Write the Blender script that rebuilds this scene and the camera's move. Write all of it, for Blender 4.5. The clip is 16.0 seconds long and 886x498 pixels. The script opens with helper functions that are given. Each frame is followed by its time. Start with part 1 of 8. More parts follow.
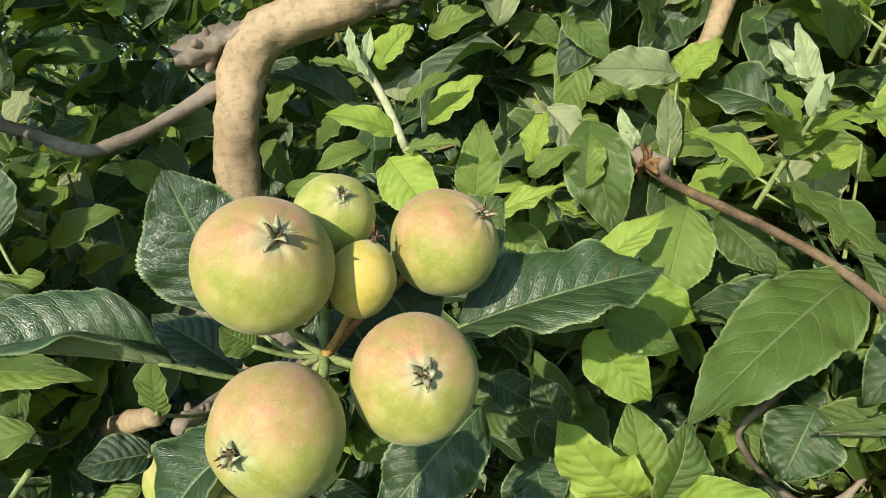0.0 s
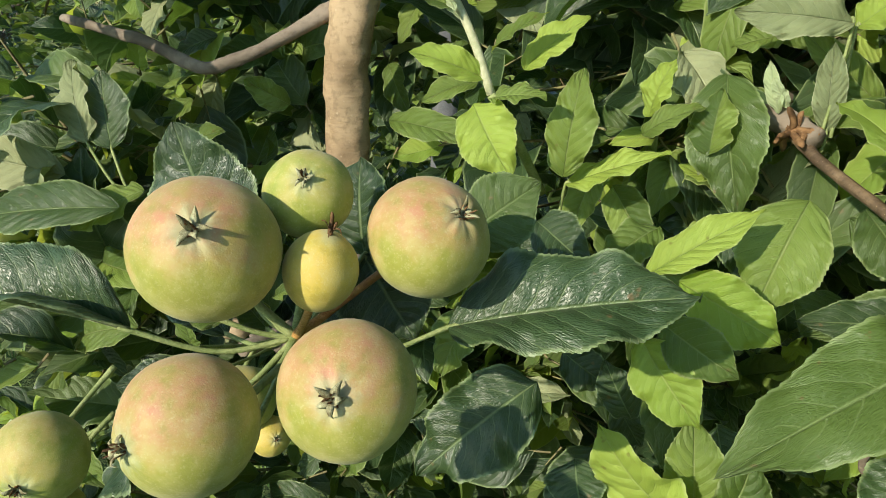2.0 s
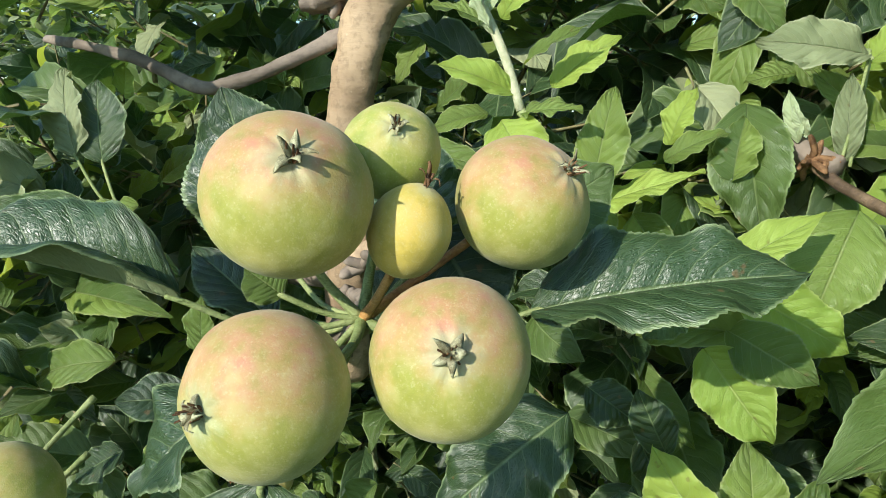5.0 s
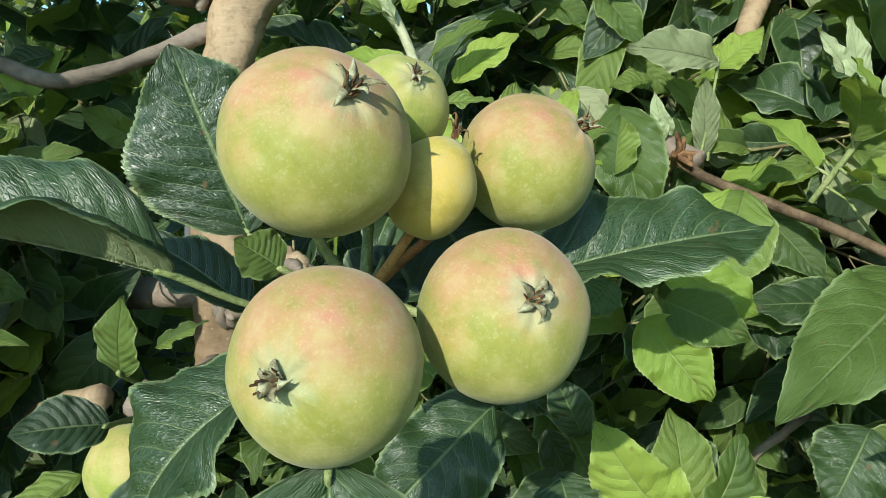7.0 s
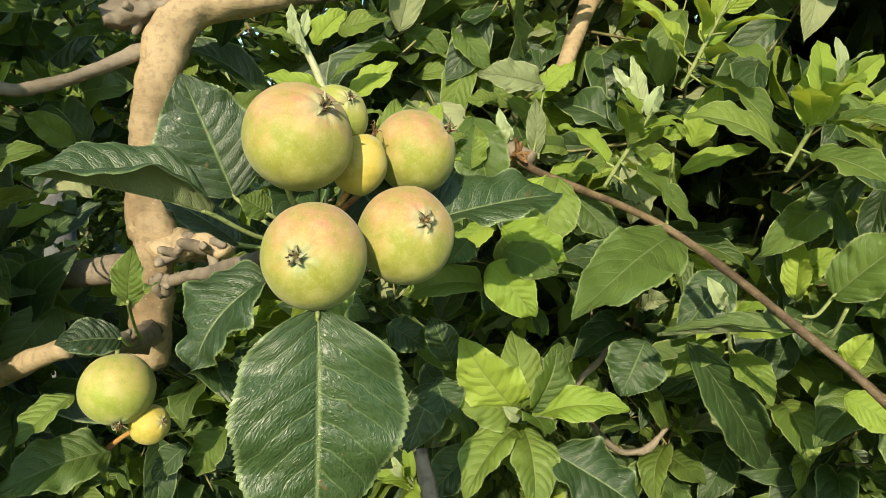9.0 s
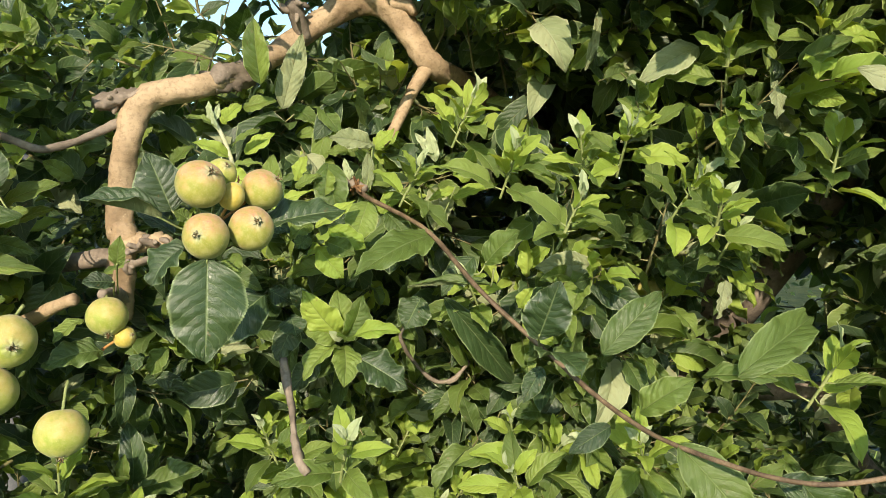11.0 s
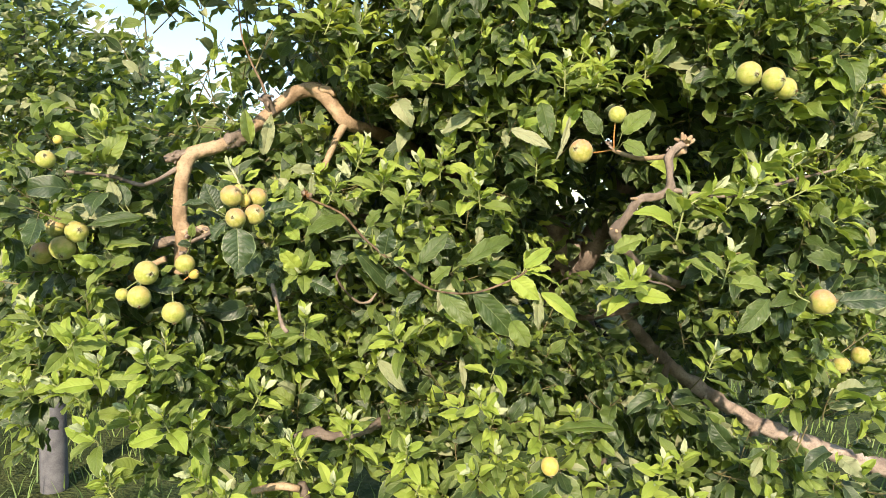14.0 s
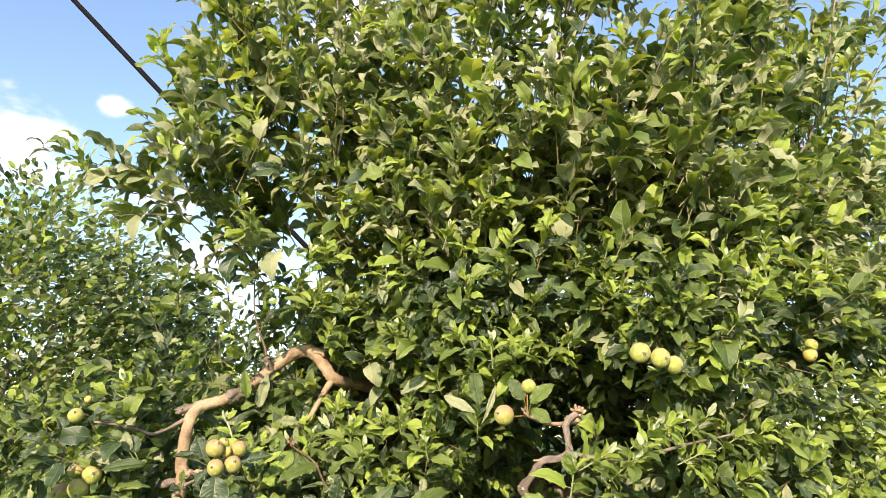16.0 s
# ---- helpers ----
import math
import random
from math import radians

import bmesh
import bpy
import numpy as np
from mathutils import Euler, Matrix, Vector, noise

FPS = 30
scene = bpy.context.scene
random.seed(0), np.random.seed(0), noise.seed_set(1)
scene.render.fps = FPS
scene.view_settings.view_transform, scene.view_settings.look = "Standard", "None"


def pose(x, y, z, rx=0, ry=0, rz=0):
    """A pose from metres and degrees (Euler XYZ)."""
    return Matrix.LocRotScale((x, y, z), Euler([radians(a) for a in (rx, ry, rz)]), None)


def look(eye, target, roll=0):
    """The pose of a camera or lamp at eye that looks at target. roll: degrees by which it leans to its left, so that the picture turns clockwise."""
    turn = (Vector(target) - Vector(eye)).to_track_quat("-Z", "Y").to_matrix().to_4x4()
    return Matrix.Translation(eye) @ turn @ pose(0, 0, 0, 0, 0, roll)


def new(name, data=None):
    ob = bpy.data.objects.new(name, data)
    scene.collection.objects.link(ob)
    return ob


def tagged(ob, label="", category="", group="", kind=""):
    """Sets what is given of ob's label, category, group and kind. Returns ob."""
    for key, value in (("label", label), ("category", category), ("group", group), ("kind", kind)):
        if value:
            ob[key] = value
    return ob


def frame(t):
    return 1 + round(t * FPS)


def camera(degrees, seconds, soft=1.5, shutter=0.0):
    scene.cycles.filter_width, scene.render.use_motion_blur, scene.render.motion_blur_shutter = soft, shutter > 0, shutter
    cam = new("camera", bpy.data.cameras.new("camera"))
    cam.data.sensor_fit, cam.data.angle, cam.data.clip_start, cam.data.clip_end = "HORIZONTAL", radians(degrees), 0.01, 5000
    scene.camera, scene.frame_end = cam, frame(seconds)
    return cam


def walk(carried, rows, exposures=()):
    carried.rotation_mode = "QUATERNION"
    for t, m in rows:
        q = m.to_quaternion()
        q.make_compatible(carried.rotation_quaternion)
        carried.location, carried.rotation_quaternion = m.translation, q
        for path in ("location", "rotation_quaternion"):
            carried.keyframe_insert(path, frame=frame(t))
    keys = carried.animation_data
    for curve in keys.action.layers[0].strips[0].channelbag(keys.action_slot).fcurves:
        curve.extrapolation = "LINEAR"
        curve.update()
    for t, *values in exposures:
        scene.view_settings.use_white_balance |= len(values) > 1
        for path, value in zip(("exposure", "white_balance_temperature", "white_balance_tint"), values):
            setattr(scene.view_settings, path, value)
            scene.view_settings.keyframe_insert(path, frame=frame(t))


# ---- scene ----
cam = camera(64.5, 16.0, soft=0.55)
PATH = [
    (0, (0.027, 0.004, 1.447), (-0.228, 1.952, 1.073), -1.2),
    (0.5, (0.043, -0.003, 1.459), (-0.478, 1.887, 1.061), 0.2),
    (1, (0.059, -0.002, 1.472), (-0.673, 1.776, 0.921), 1.1),
    (1.5, (0.078, 0.031, 1.475), (-0.662, 1.788, 0.872), 1.9),
    (2, (0.082, 0.053, 1.469), (-0.689, 1.782, 0.825), 1.8),
    (2.5, (0.072, 0.065, 1.461), (-0.724, 1.794, 0.846), 3.1),
    (3, (0.066, 0.075, 1.457), (-0.777, 1.794, 0.88), 2.8),
    (3.2, (0.063, 0.076, 1.456), (-0.778, 1.798, 0.885), 2.9),
    (5.3, (0.034, 0.039, 1.424), (-0.52, 1.925, 1.055), 4.3),
    (5.5, (0.029, 0.035, 1.421), (-0.453, 1.944, 1.067), 4.5),
    (6, (0.019, 0.037, 1.419), (-0.306, 1.983, 1.091), 4.2),
    (6.5, (0.005, 0.044, 1.413), (-0.189, 2.011, 1.112), 3.6),
    (7, (-0.013, 0.044, 1.406), (-0.115, 2.025, 1.143), 3.9),
    (7.5, (-0.02, 0.042, 1.394), (0.015, 2.024, 1.127), 4.2),
    (8, (-0.025, 0.016, 1.397), (0.055, 2.0, 1.163), 4.3),
    (8.5, (-0.02, -0.033, 1.403), (0.114, 1.946, 1.15), 4.1),
    (9, (-0.029, -0.072, 1.397), (0.245, 1.898, 1.185), 3.9),
    (9.5, (-0.035, -0.102, 1.401), (0.314, 1.857, 1.203), 4.0),
    (10, (-0.003, -0.165, 1.408), (0.374, 1.79, 1.217), 4.2),
    (10.2, (0.014, -0.206, 1.411), (0.414, 1.745, 1.235), 4.2),
    (12.3, (0.04, -0.706, 1.384), (0.425, 1.256, 1.334), 4.0),
    (12.5, (0.03, -0.738, 1.374), (0.409, 1.225, 1.388), 5.0),
    (13, (0.001, -0.912, 1.367), (0.479, 1.028, 1.294), 5.2),
    (13.5, (0.01, -1.054, 1.387), (0.529, 0.87, 1.222), -3.1),
    (14, (0.035, -1.153, 1.385), (0.492, 0.79, 1.273), 0.5),
    (14.5, (0.125, -1.275, 1.379), (0.521, 0.685, 1.396), 3.8),
    (15, (0.203, -1.405, 1.401), (0.529, 0.561, 1.568), 3.2),
    (15.5, (0.237, -1.469, 1.44), (0.482, 0.489, 1.77), 1.7),
    (16, (0.232, -1.49, 1.458), (0.483, 0.43, 1.959), 1.6),
]
walk(cam, [(t, look(eye, target, roll)) for t, eye, target, roll in PATH], exposures=((0, 0.56, 5850, 9), (1.5, 0.50, 6200, 9), (2.5, 0.49, 5450, 12), (3.2, 0.49, 5300, 16), (5.5, 0.66, 5400, 10), (6.5, 0.58, 5320, 7), (7.1, 0.42, 5300, 7), (8.0, 0.53, 5400, 8), (8.6, 0.57, 6600, 5), (9.5, 0.59, 6400, 7), (10.0, 0.59, 6250, 10), (12.4, 0.95, 6450, 22), (14.5, 0.98, 6480, 25), (16, 1.00, 6500, 28)))

# ---- world, sun, exposure ----
SUN_DIR = Vector((-0.30, -0.86, 0.415)).normalized()
sun = new("sun", bpy.data.lights.new("sun", "SUN"))
sun.data.energy, sun.data.angle, sun.data.color = 4.9, radians(0.55), (1.0, 0.85, 0.62)
sun.matrix_world = look(SUN_DIR * 20, (0, 0, 0))


world = bpy.data.worlds.new("world")
scene.world = world
world.use_nodes = True


class Nodes:
    """Short hand for a node tree."""

    def __init__(self, tree):
        self.tree = tree
        tree.nodes.clear()

    def add(self, kind, **values):
        node = self.tree.nodes.new(kind)
        for key, value in values.items():
            if key == "op":
                node.operation = value
            elif key == "clamp":
                node.use_clamp = value
            else:
                node.inputs[key.replace("_", " ")].default_value = value
        return node

    def link(self, a, b):
        self.tree.links.new(a, b)

    def math(self, op, a, b=None, c=None, clamp=False):
        node = self.tree.nodes.new("ShaderNodeMath")
        node.operation, node.use_clamp = op, clamp
        for socket, value in zip(node.inputs, (a, b, c)):
            if value is None:
                continue
            if isinstance(value, (int, float)):
                socket.default_value = value
            else:
                self.link(value, socket)
        return node.outputs[0]

    def mix(self, fac, a, b):
        node = self.tree.nodes.new("ShaderNodeMix")
        node.data_type = "RGBA"
        for socket, value in ((node.inputs[0], fac), (node.inputs[6], a), (node.inputs[7], b)):
            if isinstance(value, (int, float)):
                socket.default_value = value
            elif isinstance(value, tuple):
                socket.default_value = (*value, 1.0) if len(value) == 3 else value
            else:
                self.link(value, socket)
        return node.outputs[2]

    def ramp(self, fac, low, high):
        node = self.tree.nodes.new("ShaderNodeMapRange")
        node.interpolation_type = "SMOOTHSTEP"
        self.link(fac, node.inputs[0])
        node.inputs[1].default_value, node.inputs[2].default_value = low, high
        return node.outputs[0]

    def noise(self, vector, scale, detail=3.0, rough=0.55):
        node = self.add("ShaderNodeTexNoise", Scale=scale, Detail=detail, Roughness=rough)
        if vector is not None:
            self.link(vector, node.inputs["Vector"])
        return node.outputs["Fac"]


wn = Nodes(world.node_tree)
sky = wn.add("ShaderNodeTexSky")
sky.sky_type, sky.sun_disc = "NISHITA", False
sky.ozone_density, sky.dust_density = 0.0, 0.5
sky.sun_elevation = math.asin(SUN_DIR.z)
sky.sun_rotation = math.atan2(SUN_DIR.x, SUN_DIR.y)
coords = wn.add("ShaderNodeTexCoord")
stretch = wn.add("ShaderNodeMapping", Scale=(1.0, 1.0, 2.2), Location=(0.35, 0.10, 0.0))
wn.link(coords.outputs["Generated"], stretch.inputs["Vector"])
billow = wn.noise(stretch.outputs["Vector"], 9.0, 7.0, 0.60)
cloud = wn.ramp(wn.noise(stretch.outputs["Vector"], 2.6, 7.0, 0.58), 0.54, 0.66)
flat = wn.add("ShaderNodeMapping", Scale=(1.0, 1.0, 1.7))
wn.link(coords.outputs["Generated"], flat.inputs["Vector"])
# the fair-weather puffs over the tree: their direction and how far they spread
for way, spread in (((-0.425, 0.85, 0.325), 0.085), ((-0.313, 0.866, 0.389), 0.028), ((-0.235, 0.90, 0.365), 0.04), ((-0.155, 0.836, 0.526), 0.045), ((-0.20, 0.955, 0.215), 0.07), ((0.549, 0.788, 0.279), 0.08)):
    off = wn.tree.nodes.new("ShaderNodeVectorMath")
    off.operation = "DISTANCE"
    wn.link(flat.outputs["Vector"], off.inputs[0])
    off.inputs[1].default_value = (*Vector(way).normalized().xy, 1.7 * Vector(way).normalized().z)
    near = wn.math("SUBTRACT", 1.0, wn.math("DIVIDE", off.outputs["Value"], spread))
    cloud = wn.math("MAXIMUM", cloud, wn.ramp(wn.math("ADD", near, wn.math("MULTIPLY", wn.math("SUBTRACT", billow, 0.5), 2.2)), 0.05, 0.75))
tint = wn.add("ShaderNodeMix")
tint.data_type, tint.blend_type = "RGBA", "MULTIPLY"
tint.inputs[0].default_value = 1.0
wn.link(sky.outputs["Color"], tint.inputs[6])
tint.inputs[7].default_value = (0.84, 1.0, 1.0, 1.0)
heaven = wn.mix(wn.math("MULTIPLY", cloud, 0.85), tint.outputs[2], (5.0, 5.25, 5.6))
air = wn.add("ShaderNodeBackground", Strength=0.148)
wn.link(heaven, air.inputs["Color"])
wn.link(air.outputs[0], wn.add("ShaderNodeOutputWorld").inputs["Surface"])

# ---- materials ----


def material(name):
    mat = bpy.data.materials.new(name)
    mat.use_nodes = True
    return mat, Nodes(mat.node_tree)


def finish(n, shader):
    n.link(shader, n.add("ShaderNodeOutputMaterial").inputs["Surface"])


def leaf_material(name, dark, light, vein, through_colour, through_part, rough, relief, spec=0.45):
    """A leaf: pinnate veins and quilted relief from its own u (across) and v (along)."""
    mat, n = material(name)
    uv = n.add("ShaderNodeUVMap")
    split = n.add("ShaderNodeSeparateXYZ")
    n.link(uv.outputs[0], split.inputs[0])
    u, v = split.outputs[0], split.outputs[1]
    side = n.math("SUBTRACT", u, 0.5)
    away = n.math("MULTIPLY", n.math("ABSOLUTE", side), 2.0)
    rib = n.math("SUBTRACT", 1.0, n.ramp(away, 0.012, 0.055))
    shift = n.math("MULTIPLY", n.math("GREATER_THAN", side, 0.0), 0.45)
    curve = n.math("MULTIPLY", n.math("POWER", away, 1.25), 0.26)
    wander = n.math("MULTIPLY", n.math("SUBTRACT", n.noise(n.add("ShaderNodeTexCoord").outputs["Object"], 95.0, 2.0), 0.5), 0.55)
    phase = n.math("ADD", n.math("ADD", n.math("MULTIPLY", n.math("SUBTRACT", v, curve), 9.0), shift), wander)
    ping = n.math("PINGPONG", phase, 0.5)
    lateral = n.math("SUBTRACT", 1.0, n.ramp(ping, 0.012, 0.065))
    fade = n.math("SUBTRACT", 1.0, n.math("MULTIPLY", away, 0.55))
    veins = n.math("MAXIMUM", rib, n.math("MULTIPLY", lateral, n.math("MULTIPLY", fade, 0.62)))
    grid = n.add("ShaderNodeCombineXYZ")
    n.link(n.math("MULTIPLY", away, 12.0), grid.inputs[0])
    n.link(n.math("MULTIPLY", phase, 5.5), grid.inputs[1])
    n.link(shift, grid.inputs[2])
    net = n.add("ShaderNodeTexVoronoi", Scale=1.0, Randomness=0.85)
    net.feature = "DISTANCE_TO_EDGE"
    bent = n.tree.nodes.new("ShaderNodeVectorMath")
    bent.operation = "ADD"
    n.link(grid.outputs[0], bent.inputs[0])
    n.link(n.math("MULTIPLY", n.noise(grid.outputs[0], 0.9, 3.0), 1.6), bent.inputs[1])
    n.link(bent.outputs[0], net.inputs["Vector"])
    cells = n.ramp(net.outputs["Distance"], 0.0, 0.36)
    swell = n.ramp(ping, 0.0, 0.5)
    info = n.add("ShaderNodeObjectInfo")
    geo = n.add("ShaderNodeNewGeometry")
    chance = n.math("FRACT", n.math("ADD", info.outputs["Random"], geo.outputs["Random Per Island"]))
    place = n.add("ShaderNodeTexCoord").outputs["Object"]
    blotch = n.noise(place, 55.0, 4.0)
    fine = n.noise(place, 900.0, 2.0)
    tone = n.math("ADD", n.math("MULTIPLY", chance, 0.9), n.math("MULTIPLY", n.math("SUBTRACT", blotch, 0.5), 0.7), clamp=True)
    body = n.mix(tone, dark, light)
    body = n.mix(n.math("MULTIPLY", n.math("SUBTRACT", 1.0, cells), 0.09), body, vein)
    body = n.mix(n.math("MULTIPLY", veins, 0.55), body, vein)
    margin = n.math("MULTIPLY", n.ramp(away, 0.90, 0.98), 0.75)
    body = n.mix(margin, body, vein)
    spot = n.math("MULTIPLY", n.ramp(n.noise(place, 170.0, 2.0), 0.70, 0.76), 0.6)
    body = n.mix(spot, body, (0.16, 0.10, 0.04))
    height = n.math("ADD", n.math("ADD", n.math("MULTIPLY", cells, 0.25), n.math("MULTIPLY", swell, 0.62)), n.math("MULTIPLY", veins, -0.5))
    height = n.math("ADD", height, n.math("MULTIPLY", fine, 0.03))
    bump = n.add("ShaderNodeBump", Strength=relief, Distance=0.0010)
    n.link(height, bump.inputs["Height"])
    skin = n.add("ShaderNodeBsdfPrincipled")
    skin.inputs["Specular IOR Level"].default_value = spec
    n.link(body, skin.inputs["Base Color"])
    n.link(n.math("ADD", n.math("MULTIPLY", blotch, 0.22), rough - 0.11), skin.inputs["Roughness"])
    n.link(bump.outputs[0], skin.inputs["Normal"])
    glow = n.add("ShaderNodeBsdfTranslucent")
    n.link(n.mix(n.math("MULTIPLY", tone, 0.5), through_colour, light), glow.inputs["Color"])
    both = n.add("ShaderNodeMixShader", Fac=through_part)
    n.link(skin.outputs[0], both.inputs[1])
    n.link(glow.outputs[0], both.inputs[2])
    finish(n, both.outputs[0])
    return mat


LEAF = {
    "old": leaf_material("leaf_mature", (0.010, 0.029, 0.011), (0.032, 0.066, 0.018), (0.23, 0.30, 0.13), (0.12, 0.25, 0.02), 0.20, 0.375, 0.62, 0.58),
    "mid": leaf_material("leaf_green", (0.050, 0.104, 0.017), (0.212, 0.300, 0.052), (0.36, 0.42, 0.17), (0.40, 0.49, 0.04), 0.36, 0.41, 0.8, 0.46),
    "green": leaf_material("leaf_mid_green", (0.022, 0.052, 0.012), (0.095, 0.148, 0.028), (0.24, 0.31, 0.12), (0.19, 0.32, 0.03), 0.25, 0.41, 0.7, 0.50),
    "young": leaf_material("leaf_young", (0.210, 0.335, 0.042), (0.40, 0.525, 0.082), (0.47, 0.56, 0.19), (0.56, 0.63, 0.05), 0.44, 0.46, 0.7, 0.38),
    "pale": leaf_material("leaf_underside", (0.22, 0.27, 0.13), (0.37, 0.40, 0.22), (0.45, 0.48, 0.29), (0.30, 0.39, 0.09), 0.30, 0.75, 0.9, 0.2),
    "bud": leaf_material("leaf_bud", (0.37, 0.46, 0.23), (0.51, 0.58, 0.35), (0.55, 0.62, 0.40), (0.45, 0.55, 0.20), 0.30, 0.8, 0.6, 0.2),
}
AGES = list(LEAF)


def bark_material(name, dark, light, rough, scale, spots):
    mat, n = material(name)
    place = n.add("ShaderNodeTexCoord").outputs["Object"]
    big = n.noise(place, scale, 5.0)
    small = n.noise(place, scale * 9, 4.0)
    body = n.mix(n.ramp(big, 0.32, 0.68), dark, light)
    body = n.mix(n.math("MULTIPLY", n.ramp(small, 0.45, 0.68), 0.38), body, tuple(c * 0.5 for c in dark))
    dots = n.add("ShaderNodeTexVoronoi", Scale=scale * 6.5, Randomness=1.0)
    n.link(place, dots.inputs["Vector"])
    lens = n.math("SUBTRACT", 1.0, n.ramp(dots.outputs["Distance"], 0.06, 0.16))
    body = n.mix(n.math("MULTIPLY", lens, 0.45), body, spots)
    lie = n.add("ShaderNodeMapping", Scale=(1.0, 1.0, 6.0))
    n.link(place, lie.inputs["Vector"])
    ring = n.noise(lie.outputs["Vector"], scale * 4, 4.0)
    body = n.mix(n.math("MULTIPLY", n.ramp(ring, 0.58, 0.72), 0.22), body, tuple(c * 0.55 for c in dark))
    height = n.math("ADD", n.math("ADD", n.math("MULTIPLY", big, 0.5), n.math("MULTIPLY", small, 0.5)), n.math("ADD", n.math("MULTIPLY", ring, 0.6), n.math("MULTIPLY", lens, 0.12)))
    bump = n.add("ShaderNodeBump", Strength=0.6, Distance=0.0014)
    n.link(height, bump.inputs["Height"])
    skin = n.add("ShaderNodeBsdfPrincipled", Roughness=rough)
    skin.inputs["Specular IOR Level"].default_value = 0.3
    n.link(body, skin.inputs["Base Color"])
    n.link(bump.outputs[0], skin.inputs["Normal"])
    finish(n, skin.outputs[0])
    return mat


BARK = bark_material("bark", (0.21, 0.148, 0.085), (0.39, 0.295, 0.180), 0.75, 22.0, (0.46, 0.37, 0.25))
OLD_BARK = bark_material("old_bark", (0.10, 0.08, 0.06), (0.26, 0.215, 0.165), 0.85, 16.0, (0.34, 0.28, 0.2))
GREY_BARK = bark_material("grey_bark", (0.17, 0.135, 0.105), (0.42, 0.355, 0.285), 0.85, 14.0, (0.45, 0.39, 0.31))
RED_BARK = bark_material("twig_bark", (0.085, 0.058, 0.036), (0.21, 0.150, 0.090), 0.55, 60.0, (0.45, 0.33, 0.2))
TWIG = bark_material("leafy_twig", (0.12, 0.10, 0.045), (0.24, 0.23, 0.10), 0.6, 40.0, (0.30, 0.27, 0.15))
GREEN_STEM = bark_material("green_stem", (0.17, 0.22, 0.07), (0.29, 0.33, 0.13), 0.55, 90.0, (0.42, 0.44, 0.24))
RED_STEM = bark_material("ripening_stem", (0.28, 0.11, 0.035), (0.42, 0.24, 0.07), 0.45, 90.0, (0.45, 0.35, 0.15))


def apple_material(name, green, yellow, blush, blush_part):
    """Unripe skin: green below, warm blush towards the sun, pale lenticels and down."""
    mat, n = material(name)
    place = n.add("ShaderNodeTexCoord").outputs["Object"]
    geo = n.add("ShaderNodeNewGeometry")
    dot = n.tree.nodes.new("ShaderNodeVectorMath")
    dot.operation = "DOT_PRODUCT"
    n.link(place, dot.inputs[0])
    dot.inputs[1].default_value = (-9.0, -16.0, 49.0)
    big = n.noise(place, 70.0, 4.0)
    streak = n.noise(place, 260.0, 3.0)
    lift = n.math("ADD", dot.outputs["Value"], n.math("MULTIPLY", n.math("SUBTRACT", big, 0.5), 2.4))
    red = n.math("MULTIPLY", n.ramp(lift, -0.10, 1.20), blush_part)
    body = n.mix(n.ramp(big, 0.35, 0.68), green, yellow)
    body = n.mix(n.math("MULTIPLY", red, n.math("ADD", n.math("MULTIPLY", streak, 0.9), 0.42), clamp=True), body, blush)
    # faint streaks from calyx to stalk, and patches of olive and of pale bloom
    polar = n.add("ShaderNodeUVMap")
    drawn = n.tree.nodes.new("ShaderNodeVectorMath")
    drawn.operation = "MULTIPLY"
    n.link(polar.outputs[0], drawn.inputs[0])
    drawn.inputs[1].default_value = (34.0, 3.0, 0.0)
    line = n.ramp(n.noise(drawn.outputs[0], 1.0, 4.0, 0.65), 0.38, 0.66)
    patch = n.noise(place, 150.0, 4.0, 0.62)
    body = n.mix(n.math("MULTIPLY", line, 0.16), body, (0.40, 0.36, 0.17))
    body = n.mix(n.math("MULTIPLY", n.ramp(patch, 0.50, 0.66), 0.30), body, (0.42, 0.40, 0.17))
    body = n.mix(n.math("MULTIPLY", n.ramp(patch, 0.48, 0.34), 0.34), body, tuple(c * 0.72 for c in green))
    dots = n.add("ShaderNodeTexVoronoi", Scale=640.0, Randomness=1.0)
    n.link(place, dots.inputs["Vector"])
    lens = n.math("SUBTRACT", 1.0, n.ramp(dots.outputs["Distance"], 0.10, 0.22))
    body = n.mix(n.math("MULTIPLY", lens, 0.12), body, (0.56, 0.55, 0.33))
    fleck = n.ramp(n.noise(place, 1100.0, 3.0, 0.7), 0.52, 0.70)
    body = n.mix(n.math("MULTIPLY", fleck, 0.20), body, (0.52, 0.50, 0.28))
    russet = n.ramp(n.noise(place, 210.0, 5.0, 0.7), 0.66, 0.80)
    body = n.mix(n.math("MULTIPLY", russet, 0.30), body, (0.36, 0.27, 0.14))
    ring = n.add("ShaderNodeSeparateXYZ")
    n.link(n.add("ShaderNodeUVMap").outputs[0], ring.inputs[0])
    wool = n.math("SUBTRACT", 1.0, n.ramp(n.math("ADD", ring.outputs[1], n.math("MULTIPLY", n.math("SUBTRACT", streak, 0.5), 0.16)), 0.03, 0.15))
    body = n.mix(n.math("MULTIPLY", wool, 0.55), body, (0.34, 0.37, 0.23))
    down = n.noise(place, 1800.0, 2.0)
    height = n.math("ADD", n.math("MULTIPLY", down, 0.5), n.math("ADD", n.math("MULTIPLY", lens, 0.2), n.math("MULTIPLY", streak, 1.0)))
    bump = n.add("ShaderNodeBump", Strength=0.24, Distance=0.0006)
    n.link(height, bump.inputs["Height"])
    skin = n.add("ShaderNodeBsdfPrincipled")
    skin.inputs["Specular IOR Level"].default_value = 0.30
    skin.inputs["Subsurface Weight"].default_value = 0.12
